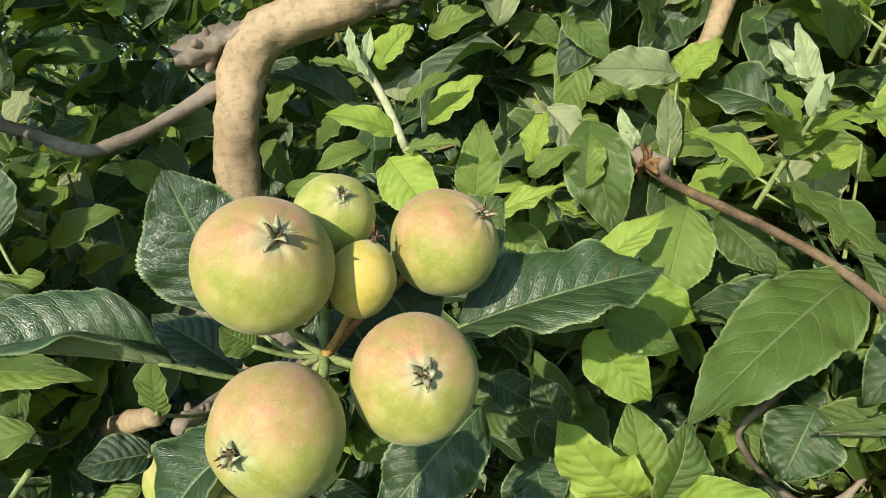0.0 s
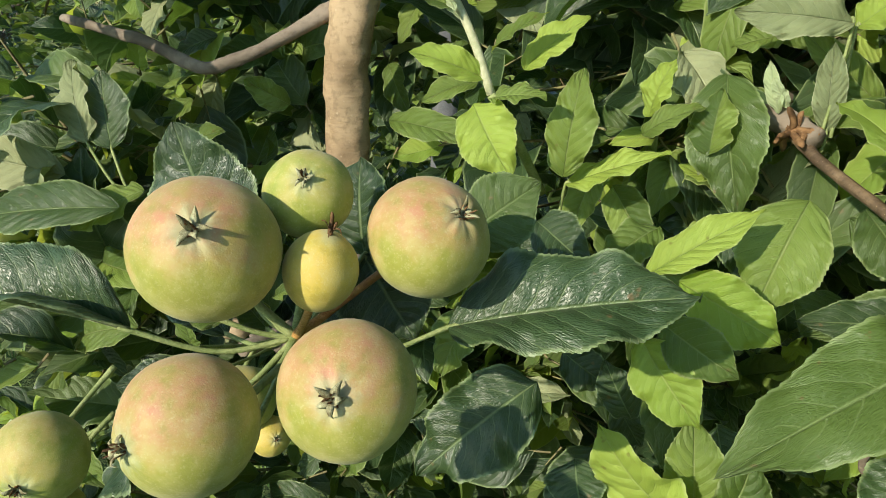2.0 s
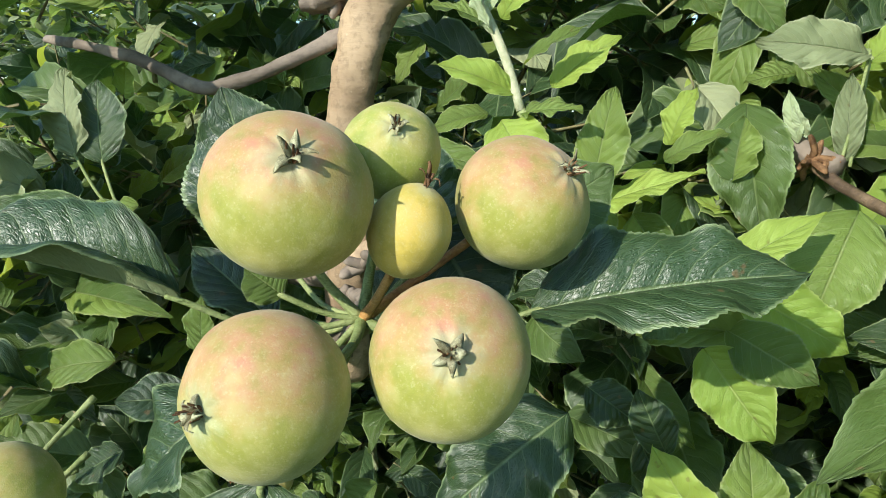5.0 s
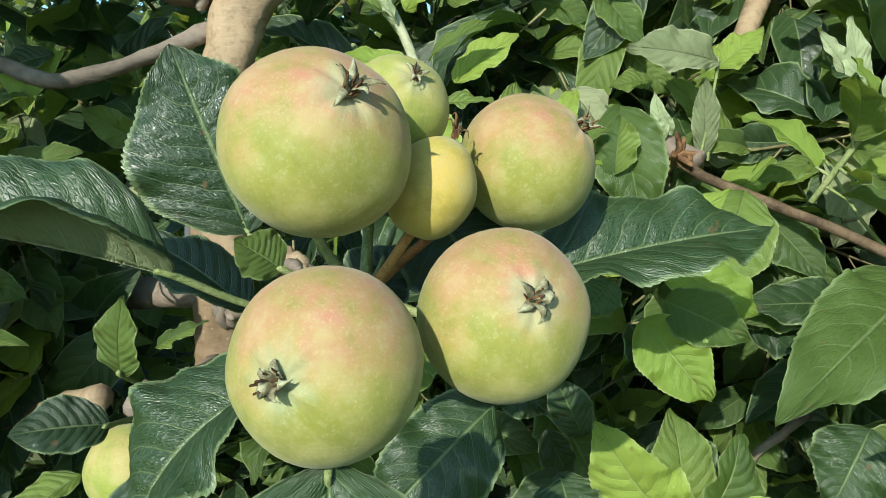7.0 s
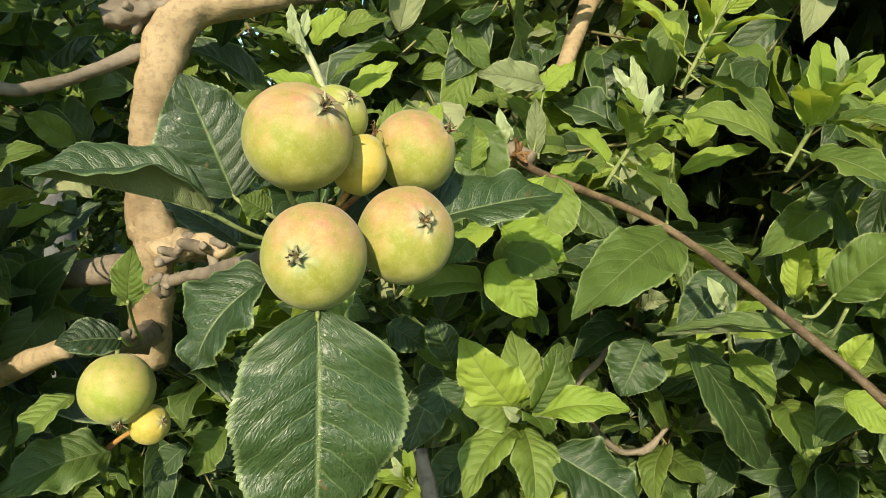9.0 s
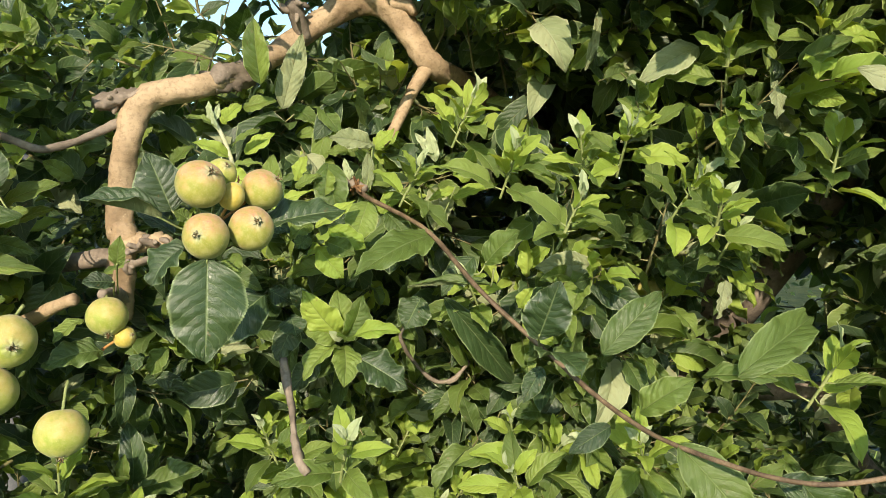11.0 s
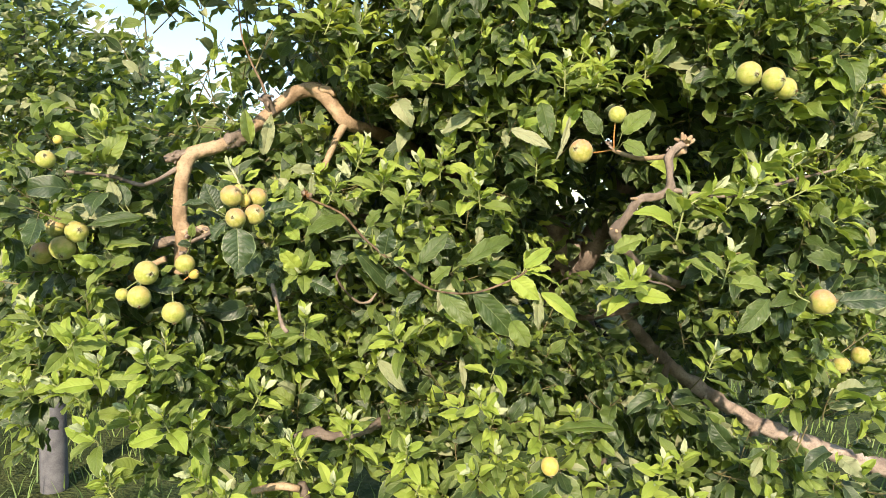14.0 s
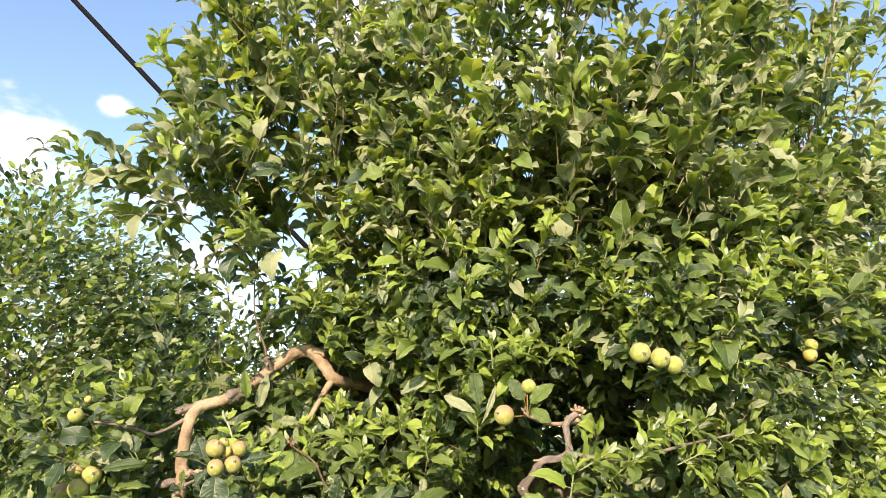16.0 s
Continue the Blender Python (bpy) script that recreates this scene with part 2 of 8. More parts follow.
    skin.inputs["Subsurface Radius"].default_value = (0.004, 0.003, 0.001)
    skin.inputs["Subsurface Scale"].default_value = 1.0
    skin.inputs["Sheen Weight"].default_value = 0.12
    n.link(body, skin.inputs["Base Color"])
    n.link(n.math("ADD", n.math("MULTIPLY", big, 0.2), 0.52), skin.inputs["Roughness"])
    n.link(bump.outputs[0], skin.inputs["Normal"])
    finish(n, skin.outputs[0])
    return mat


APPLE = apple_material("apple_skin", (0.245, 0.260, 0.040), (0.350, 0.335, 0.066), (0.39, 0.175, 0.110), 0.95)
APPLE_YELLOW = apple_material("apple_skin_yellow", (0.38, 0.33, 0.050), (0.50, 0.40, 0.070), (0.48, 0.30, 0.09), 0.5)
APPLE_GREEN = apple_material("apple_skin_green", (0.245, 0.300, 0.042), (0.35, 0.365, 0.070), (0.40, 0.25, 0.11), 0.6)


def plain_material(name, dark, light, rough, scale, relief=0.4, distance=0.004):
    mat, n = material(name)
    place = n.add("ShaderNodeTexCoord").outputs["Object"]
    big, small = n.noise(place, scale, 5.0), n.noise(place, scale * 12, 3.0)
    body = n.mix(n.ramp(n.math("ADD", n.math("MULTIPLY", big, 0.7), n.math("MULTIPLY", small, 0.3)), 0.35, 0.65), dark, light)
    bump = n.add("ShaderNodeBump", Strength=relief, Distance=distance)
    n.link(n.math("ADD", big, small), bump.inputs["Height"])
    skin = n.add("ShaderNodeBsdfPrincipled", Roughness=rough)
    skin.inputs["Specular IOR Level"].default_value = 0.12 if rough > 0.7 else 0.5
    n.link(body, skin.inputs["Base Color"])
    n.link(bump.outputs[0], skin.inputs["Normal"])
    finish(n, skin.outputs[0])
    return mat


SEPAL = plain_material("sepal", (0.15, 0.13, 0.065), (0.45, 0.45, 0.27), 0.9, 420.0)
DRY = plain_material("dry_brown", (0.09, 0.05, 0.025), (0.26, 0.15, 0.07), 0.85, 260.0)
WOOL = plain_material("grey_down", (0.36, 0.38, 0.22), (0.50, 0.50, 0.33), 0.9, 320.0)
GROUND = plain_material("meadow_soil", (0.030, 0.052, 0.016), (0.085, 0.105, 0.035), 0.95, 3.0, 0.8, 0.05)
GRASS = plain_material("grass_blade", (0.06, 0.13, 0.025), (0.16, 0.24, 0.05), 0.6, 2.0)
# the post's pale grey, darkened here for the shade it stands in
CONCRETE = plain_material("shaded_post", (0.08, 0.084, 0.09), (0.14, 0.145, 0.15), 0.9, 18.0)
CABLE = plain_material("black_cable", (0.004, 0.004, 0.005), (0.007, 0.007, 0.008), 0.8, 40.0, 0.1)

# ---- mesh helpers ----


def mesh_from(name, verts, faces, mats, uv=None, mat_index=None, smooth=True, crease=False):
    """One mesh from arrays of points and of faces with equal corners. crease: a leaf's midrib is a sharp edge."""
    verts, faces = np.asarray(verts, np.float32), np.asarray(faces, np.int32)
    me = bpy.data.meshes.new(name)
    count, corners = faces.shape
    me.vertices.add(len(verts))
    me.vertices.foreach_set("co", verts.ravel())
    me.loops.add(count * corners)
    me.loops.foreach_set("vertex_index", faces.ravel())
    me.polygons.add(count)
    me.polygons.foreach_set("loop_start", np.arange(0, count * corners, corners, dtype=np.int32))
    me.polygons.foreach_set("loop_total", np.full(count, corners, np.int32))
    for mat in mats:
        me.materials.append(mat)
    if mat_index is not None:
        me.polygons.foreach_set("material_index", np.asarray(mat_index, np.int32))
    if uv is not None:
        layer = me.uv_layers.new(name="UVMap")
        layer.data.foreach_set("uv", np.asarray(uv, np.float32)[faces.ravel()].ravel())
    me.update(calc_edges=True)
    me.polygons.foreach_set("use_smooth", np.full(count, smooth, bool))
    if crease:
        ends = np.empty(len(me.edges) * 2, np.int32)
        me.edges.foreach_get("vertices", ends)
        rib = np.abs(np.asarray(uv)[:, 0] - 0.5) < 1e-4
        me.edges.foreach_set("use_edge_sharp", rib[ends].reshape(-1, 2).all(1))
    return me


def part(name, me, parent, label="", kind=""):
    ob = new(name, me)
    ob.parent = parent
    return tagged(ob, label, kind=kind)


def spline(points, steps):
    """Catmull-Rom through the points: rows of x, y, z, radius."""
    p = np.array(points, float)
    p = np.vstack([2 * p[0] - p[1], p, 2 * p[-1] - p[-2]])
    out = []
    for i in range(1, len(p) - 2):
        a, b, c, d = p[i - 1], p[i], p[i + 1], p[i + 2]
        for t in np.linspace(0, 1, steps, endpoint=False):
            out.append(0.5 * (2 * b + (c - a) * t + (2 * a - 5 * b + 4 * c - d) * t * t + (3 * b - a - 3 * c + d) * t ** 3))
    out.append(p[-2])
    return np.array(out)


def tube_arrays(points, sides=10, steps=6, rough=0.0, seed=0):
    """A tapering tube along rows of x, y, z, radius, with lumps of the given share of its radius."""
    rows = spline(points, steps)
    tangent = np.gradient(rows[:, :3], axis=0)
    tangent /= np.linalg.norm(tangent, axis=1)[:, None] + 1e-12
    side = np.cross(tangent[0], (0.31, 0.52, 0.79))
    side /= np.linalg.norm(side)
    verts, faces = [], []
    for i, (row, tan) in enumerate(zip(rows, tangent)):
        side = side - tan * (side @ tan)
        side /= np.linalg.norm(side)
        up = np.cross(tan, side)
        for k in range(sides):
            a = 2 * math.pi * k / sides
            way = side * math.cos(a) + up * math.sin(a)
            r = max(row[3], 1e-5)
            if rough:
                r *= 1 + rough * (noise.noise(Vector(row[:3] * 28 + way * 0.9 + seed)) + 0.6 * noise.noise(Vector(row[:3] * 90 + way * 2.2 + seed)) + 0.35 * noise.noise(Vector(row[:3] * 240 + way * 4.5 + seed)))
            verts.append(row[:3] + way * r)
    for i in range(len(rows) - 1):
        for k in range(sides):
            k2 = (k + 1) % sides
            faces.append((i * sides + k, i * sides + k2, (i + 1) * sides + k2, (i + 1) * sides + k))
    for row, end in ((rows[0], 0), (rows[-1], len(rows) - 1)):
        verts.append(row[:3])
        c = len(verts) - 1
        for k in range(sides):
            k2 = (k + 1) % sides
            faces.append((c, end * sides + k2, end * sides + k, c) if end == 0 else (c, end * sides + k, end * sides + k2, c))
    return np.array(verts), faces


def tube(name, points, mat, parent, sides=10, steps=6, rough=0.0, label="", seed=0):
    verts, faces = tube_arrays(points, sides, steps, rough, seed)
    origin = np.array(points[0][:3])
    me = bpy.data.meshes.new(name)
    me.from_pydata((verts - origin).tolist(), [], [tuple(dict.fromkeys(f)) for f in faces])
    me.materials.append(mat)
    me.polygons.foreach_set("use_smooth", np.full(len(me.polygons), True))
    ob = part(name, me, parent, label)
    ob.location = origin
    return ob


def leaf_arrays(width, fold, arch, wave, rows, columns, teeth, rng, twist=0.0):
    """A leaf of length 1 from (0,0,0) to (0,1,0), upper side towards +z. fold: degrees by which the halves rise from the midrib;
    arch: degrees by which the tip bends down; wave: share of the width by which the margin waves; teeth: rows to a tooth, 0 for none."""
    t = np.linspace(0, 1, rows + 1)
    # ovate outline with a rounded base and a drawn-out tip
    half = 0.5 * width * np.sin(math.pi * np.clip(t, 0, 1) ** 0.86) ** 0.70 * (1.06 - 0.14 * t)
    half *= 1 - 0.30 * np.clip((t - 0.74) / 0.26, 0, 1) ** 1.1
    half[0], half[-1] = 0.012 * width, 0.004 * width
    k = radians(arch) if abs(arch) > 0.5 else radians(0.5)
    a = k * (t - 0.5)
    sy, sz = (np.sin(a) + math.sin(k / 2)) / (2 * math.sin(k / 2)), (np.cos(a) - math.cos(k / 2)) / (2 * math.sin(k / 2))
    ny, nz = np.sin(a), np.cos(a)
    across = np.linspace(-1, 1, columns + 1)
    f = radians(fold)
    p1, p2, p3, p4 = rng.uniform(0, 6.28, 4)
    verts, uv = [], []
    for i in range(rows + 1):
        turn = radians(twist) * (t[i] - 0.3)
        bite = rng.uniform(0.5, 1.4, 2)
        for s in across:
            d, right = abs(s), s > 0
            notch, ahead = 1.0, 0.0
            if teeth and d > 0.99 and 1 < i < rows - 1:
                q = (i % teeth) / teeth
                notch = 1 + (0.030 if teeth > 2 else 0.060) * bite[int(right)] * (q * 1.6 - 0.55)
                ahead = 0.007 * q * bite[int(right)]
            notch *= 1 + 0.06 * d * math.sin(t[i] * 6.5 + p3 + (2.1 if right else 0)) + 0.025 * d * math.sin(t[i] * 23 + p2 + (1.1 if right else 0))
            # the halves rise from the midrib and turn over again towards the margin
            lift = f * (1 + 0.28 * math.sin(t[i] * 4.2 + p4 + (0.9 if right else 0)))
            out = notch * s * half[i] * (math.cos(lift) + (1 - math.cos(lift)) * 0.14 * d)
            rise = d * half[i] * (math.sin(lift) - 0.34 * math.sin(abs(lift)) * d * d) - 0.10 * half[i] * d * d
            rise += wave * width * d * d * 0.55 * (math.sin(t[i] * 15 + p1 + (1.7 if right else 0)) + 0.5 * math.sin(t[i] * 31 + p2 + s))
            # quilted between the side veins
            swell = abs(math.sin(math.pi * ((t[i] - 0.26 * d ** 1.25) * 9 + (0.45 if right else 0))))
            rise += 0.016 * width * swell * (1 - d * 0.6) * min(1.0, d * 5)
            o2, r2 = out * math.cos(turn) - rise * math.sin(turn), out * math.sin(turn) + rise * math.cos(turn)
            verts.append((o2, sy[i] + ny[i] * r2 + ahead, sz[i] + nz[i] * r2))
            uv.append((0.5 + 0.5 * s, t[i]))
    faces = []
    c = columns + 1
    for i in range(rows):
        for j in range(columns):
            faces.append((i * c + j, i * c + j + 1, (i + 1) * c + j + 1, (i + 1) * c + j))
    return np.array(verts), np.array(faces), np.array(uv)


def doubled(verts, faces, uv, thick):
    """The leaf with an underside of its own below it; the margins meet."""
    centre = np.array([0, 0, -thick])
    below = verts + centre
    edge = (uv[:, 0] < 1e-6) | (uv[:, 0] > 1 - 1e-6)
    below[edge] = verts[edge] - np.array([0, 0, thick * 0.15])
    return np.vstack([verts, below]), np.vstack([faces, faces[:, ::-1] + len(verts)]), np.vstack([uv, uv])


# ---- the tree and its limbs ----
tree = tagged(new("apple_tree"), "broad old apple tree with dense serrated green leaves and young fruit", "tree")


def frame_for(base, tip, facing):
    """The turn that lays +y from base to tip and +z as near facing as it goes."""
    y = (Vector(tip) - Vector(base)).normalized()
    z = Vector(facing) - y * y.dot(Vector(facing))
    z.normalize()
    x = y.cross(z)
    return Matrix((x, y, z)).transposed()


leaf_count = 0


def leaf_at(base, tip, width, facing=(-0.15, -0.8, 0.55), fold=14, arch=25, age="mid", wave=0.05, twist=0, under=False, stalk=None):
    """One leaf of the tree, a part of its own. width in metres. under: it shows both its sides, so it has an underside."""
    global leaf_count
    leaf_count += 1
    rng = np.random.default_rng(leaf_count)
    length = (Vector(tip) - Vector(base)).length
    if not under:  # no two leaves of the crown lie alike
        # lighter colours above 1.335 put sunlight into the leaves; shaded ones below stay dark
        if age in ("old", "green") and base[2] > 1.335 and width < 0.044 and rng.uniform() < 0.7:
            age = "green" if age == "old" else "mid"
        facing = Vector(facing) + SUN_DIR * (0.35 if width < 0.044 else 0.0) + Vector(rng.normal(0, 0.13, 3))
        fold, twist, arch, wave = fold + rng.uniform(0, 14), twist + rng.normal(0, 13), arch + rng.uniform(-5, 18), wave + rng.uniform(0.0, 0.07)
    v, f, uv = leaf_arrays(width / length, fold, arch, wave, 105 if under else 63, 10, 3, rng, twist)
    index = None
    mats = [LEAF[age]]
    if under:
        n = len(f)
        v, f, uv = doubled(v, f, uv, 0.0006 / length)
        mats, index = [LEAF[age], LEAF["pale"]], np.repeat([0, 1], n)
    me = mesh_from("leaf", v * length, f, mats, uv, index, crease=True)
    ob = part("leaf", me, tree)
    ob.matrix_world = Matrix.Translation(base) @ frame_for(base, tip, facing).to_4x4()
    if stalk:
        mid = [(a + b) / 2 for a, b in zip(base, stalk)]
        mid[2] -= 0.1 * length
        inside = [a + 0.06 * (b - a) for a, b in zip(base, tip)]
        stem = tube("petiole", [(*stalk, 0.0011), (*mid, 0.0009), (*base, 0.0009), (*inside, 0.0006)], GREEN_STEM, ob, 6, 5, label="pale green leaf stalk")
        stem.matrix_parent_inverse = (Matrix.Translation(base) @ frame_for(base, tip, facing).to_4x4()).inverted()
    return ob

tube("limb", [(-0.1723, 0.4700, 1.2414, 0.0160), (-0.1684, 0.4600, 1.2953, 0.0150), (-0.1667, 0.4550, 1.3459, 0.0145), (-0.1717, 0.4600, 1.3457, 0.0150), (-0.1694, 0.4550, 1.4101, 0.0145), (-0.1639, 0.4500, 1.4560, 0.0145), (-0.1465, 0.4500, 1.4973, 0.0155), (-0.0962, 0.4600, 1.5172, 0.0140), (-0.0417, 0.5000, 1.5482, 0.0135), (0.0110, 0.5500, 1.6006, 0.0150), (0.0632, 0.5700, 1.6492, 0.0165), (0.1037, 0.5800, 1.6703, 0.0180), (0.1381, 0.5800, 1.6642, 0.0185), (0.1709, 0.5750, 1.6248, 0.0170), (0.2068, 0.5800, 1.5924, 0.0165), (0.2934, 0.6800, 1.5803, 0.0150), (0.4181, 0.8000, 1.5478, 0.0160), (0.5578, 0.9500, 1.4903, 0.0170)], BARK, tree, 24, 12, 0.21, "tan-barked crooked limb bent in an arch", 0)
tube("branch", [(0.1971, 0.5750, 1.5959, 0.0110), (0.1694, 0.5500, 1.5470, 0.0085), (0.1468, 0.5200, 1.4970, 0.0070), (0.1298, 0.5000, 1.4735, 0.0050)], BARK, tree, 10, 6, 0.12, "short tan side branch", 1)
tube("branch", [(-0.1712, 0.4550, 1.4713, 0.0050), (-0.2052, 0.4200, 1.4447, 0.0040), (-0.2250, 0.4080, 1.4345, 0.0043), (-0.2416, 0.4000, 1.4306, 0.0038), (-0.2800, 0.4000, 1.4430, 0.0040), (-0.3181, 0.4000, 1.4499, 0.0035), (-0.3839, 0.4200, 1.4558, 0.0028)], OLD_BARK, tree, 10, 8, 0.35, "thin brown side branch", 2)
tube("branch", [(-0.1662, 0.4550, 1.3233, 0.0090), (-0.1518, 0.4480, 1.3343, 0.0110), (-0.1373, 0.4440, 1.3323, 0.0080), (-0.1243, 0.4400, 1.3383, 0.0090), (-0.1122, 0.4300, 1.3305, 0.0050)], BARK, tree, 16, 10, 0.80, "knotty tan spur branch", 3)
tube("spur", [(-0.1441, 0.4400, 1.3304, 0.0035), (-0.1552, 0.4332, 1.3244, 0.0040), (-0.1562, 0.4272, 1.3226, 0.0030), (-0.1579, 0.4254, 1.3215, 0.0011)], OLD_BARK, tree, 8, 4, 0.50, "wrinkled stub of a fruiting spur", 4)
tube("spur", [(-0.1441, 0.4400, 1.3304, 0.0035), (-0.1411, 0.4434, 1.3394, 0.0040), (-0.1379, 0.4432, 1.3418, 0.0030), (-0.1366, 0.4438, 1.3441, 0.0011)], OLD_BARK, tree, 8, 4, 0.50, "wrinkled stub of a fruiting spur", 5)
tube("spur", [(-0.1441, 0.4400, 1.3304, 0.0035), (-0.1540, 0.4407, 1.3337, 0.0040), (-0.1602, 0.4427, 1.3355, 0.0030), (-0.1628, 0.4432, 1.3363, 0.0011)], OLD_BARK, tree, 8, 4, 0.50, "wrinkled stub of a fruiting spur", 6)
tube("spur", [(-0.1441, 0.4400, 1.3304, 0.0035), (-0.1440, 0.4344, 1.3323, 0.0040), (-0.1428, 0.4295, 1.3334, 0.0030), (-0.1425, 0.4269, 1.3341, 0.0011)], OLD_BARK, tree, 8, 4, 0.50, "wrinkled stub of a fruiting spur", 7)
tube("spur", [(-0.1441, 0.4400, 1.3304, 0.0035), (-0.1497, 0.4463, 1.3274, 0.0040), (-0.1551, 0.4464, 1.3267, 0.0030), (-0.1573, 0.4477, 1.3259, 0.0011)], OLD_BARK, tree, 8, 4, 0.50, "wrinkled stub of a fruiting spur", 8)
tube("spur", [(-0.1441, 0.4400, 1.3304, 0.0035), (-0.1388, 0.4480, 1.3255, 0.0040), (-0.1282, 0.4508, 1.3241, 0.0030), (-0.1261, 0.4522, 1.3233, 0.0011)], OLD_BARK, tree, 8, 4, 0.50, "wrinkled stub of a fruiting spur", 9)
tube("spur", [(-0.1441, 0.4400, 1.3304, 0.0035), (-0.1473, 0.4359, 1.3292, 0.0040), (-0.1543, 0.4275, 1.3321, 0.0030), (-0.1560, 0.4255, 1.3324, 0.0011)], OLD_BARK, tree, 8, 4, 0.50, "wrinkled stub of a fruiting spur", 10)
tube("spur", [(-0.1232, 0.4350, 1.3341, 0.0035), (-0.1266, 0.4313, 1.3358, 0.0040), (-0.1248, 0.4185, 1.3373, 0.0030), (-0.1250, 0.4159, 1.3378, 0.0011)], OLD_BARK, tree, 8, 4, 0.50, "wrinkled stub of a fruiting spur", 11)
tube("spur", [(-0.1232, 0.4350, 1.3341, 0.0035), (-0.1214, 0.4387, 1.3391, 0.0040), (-0.1199, 0.4455, 1.3394, 0.0030), (-0.1192, 0.4478, 1.3406, 0.0011)], OLD_BARK, tree, 8, 4, 0.50, "wrinkled stub of a fruiting spur", 12)
tube("spur", [(-0.1232, 0.4350, 1.3341, 0.0035), (-0.1264, 0.4453, 1.3338, 0.0040), (-0.1279, 0.4529, 1.3327, 0.0030), (-0.1286, 0.4555, 1.3325, 0.0011)], OLD_BARK, tree, 8, 4, 0.50, "wrinkled stub of a fruiting spur", 13)
tube("spur", [(-0.1232, 0.4350, 1.3341, 0.0035), (-0.1187, 0.4323, 1.3394, 0.0040), (-0.1133, 0.4274, 1.3380, 0.0030), (-0.1112, 0.4258, 1.3388, 0.0011)], OLD_BARK, tree, 8, 4, 0.50, "wrinkled stub of a fruiting spur", 14)
tube("spur", [(-0.1232, 0.4350, 1.3341, 0.0035), (-0.1199, 0.4329, 1.3253, 0.0040), (-0.1185, 0.4253, 1.3187, 0.0030), (-0.1178, 0.4240, 1.3164, 0.0011)], OLD_BARK, tree, 8, 4, 0.50, "wrinkled stub of a fruiting spur", 15)
tube("spur", [(-0.1232, 0.4350, 1.3341, 0.0035), (-0.1147, 0.4340, 1.3349, 0.0040), (-0.1078, 0.4352, 1.3366, 0.0030), (-0.1051, 0.4352, 1.3371, 0.0011)], OLD_BARK, tree, 8, 4, 0.50, "wrinkled stub of a fruiting spur", 16)
tube("spur", [(-0.1232, 0.4350, 1.3341, 0.0035), (-0.1318, 0.4311, 1.3356, 0.0040), (-0.1408, 0.4243, 1.3385, 0.0030), (-0.1430, 0.4229, 1.3391, 0.0011)], OLD_BARK, tree, 8, 4, 0.50, "wrinkled stub of a fruiting spur", 17)
tube("spur", [(-0.1548, 0.4400, 1.2995, 0.0035), (-0.1583, 0.4340, 1.3052, 0.0040), (-0.1604, 0.4299, 1.3103, 0.0030), (-0.1614, 0.4281, 1.3122, 0.0011)], OLD_BARK, tree, 8, 4, 0.50, "wrinkled stub of a fruiting spur", 18)
tube("spur", [(-0.1548, 0.4400, 1.2995, 0.0035), (-0.1579, 0.4330, 1.3070, 0.0040), (-0.1552, 0.4298, 1.3140, 0.0030), (-0.1553, 0.4283, 1.3162, 0.0011)], OLD_BARK, tree, 8, 4, 0.50, "wrinkled stub of a fruiting spur", 19)
tube("spur", [(-0.1548, 0.4400, 1.2995, 0.0035), (-0.1537, 0.4335, 1.3076, 0.0040), (-0.1493, 0.4234, 1.3082, 0.0030), (-0.1485, 0.4211, 1.3094, 0.0011)], OLD_BARK, tree, 8, 4, 0.50, "wrinkled stub of a fruiting spur", 20)
tube("spur", [(-0.1548, 0.4400, 1.2995, 0.0035), (-0.1546, 0.4370, 1.3082, 0.0040), (-0.1555, 0.4330, 1.3126, 0.0030), (-0.1557, 0.4318, 1.3150, 0.0011)], OLD_BARK, tree, 8, 4, 0.50, "wrinkled stub of a fruiting spur", 21)
tube("spur", [(-0.1548, 0.4400, 1.2995, 0.0035), (-0.1507, 0.4326, 1.3043, 0.0040), (-0.1501, 0.4280, 1.3130, 0.0030), (-0.1495, 0.4263, 1.3150, 0.0011)], OLD_BARK, tree, 8, 4, 0.50, "wrinkled stub of a fruiting spur", 22)
tube("spur", [(-0.1548, 0.4400, 1.2995, 0.0035), (-0.1550, 0.4399, 1.3041, 0.0040), (-0.1584, 0.4355, 1.3090, 0.0030), (-0.1593, 0.4344, 1.3113, 0.0011)], OLD_BARK, tree, 8, 4, 0.50, "wrinkled stub of a fruiting spur", 23)
tube("spur", [(-0.1781, 0.4450, 1.4904, 0.0033), (-0.1859, 0.4478, 1.4907, 0.0038), (-0.1897, 0.4499, 1.4966, 0.0028), (-0.1918, 0.4508, 1.4977, 0.0010)], OLD_BARK, tree, 8, 4, 0.50, "wrinkled stub of a fruiting spur", 24)
tube("spur", [(-0.1781, 0.4450, 1.4904, 0.0033), (-0.1796, 0.4420, 1.4915, 0.0038), (-0.1818, 0.4330, 1.4939, 0.0028), (-0.1825, 0.4307, 1.4946, 0.0010)], OLD_BARK, tree, 8, 4, 0.50, "wrinkled stub of a fruiting spur", 25)
tube("spur", [(-0.1781, 0.4450, 1.4904, 0.0033), (-0.1818, 0.4509, 1.4910, 0.0038), (-0.1802, 0.4558, 1.4829, 0.0028), (-0.1806, 0.4579, 1.4815, 0.0010)], OLD_BARK, tree, 8, 4, 0.50, "wrinkled stub of a fruiting spur", 26)
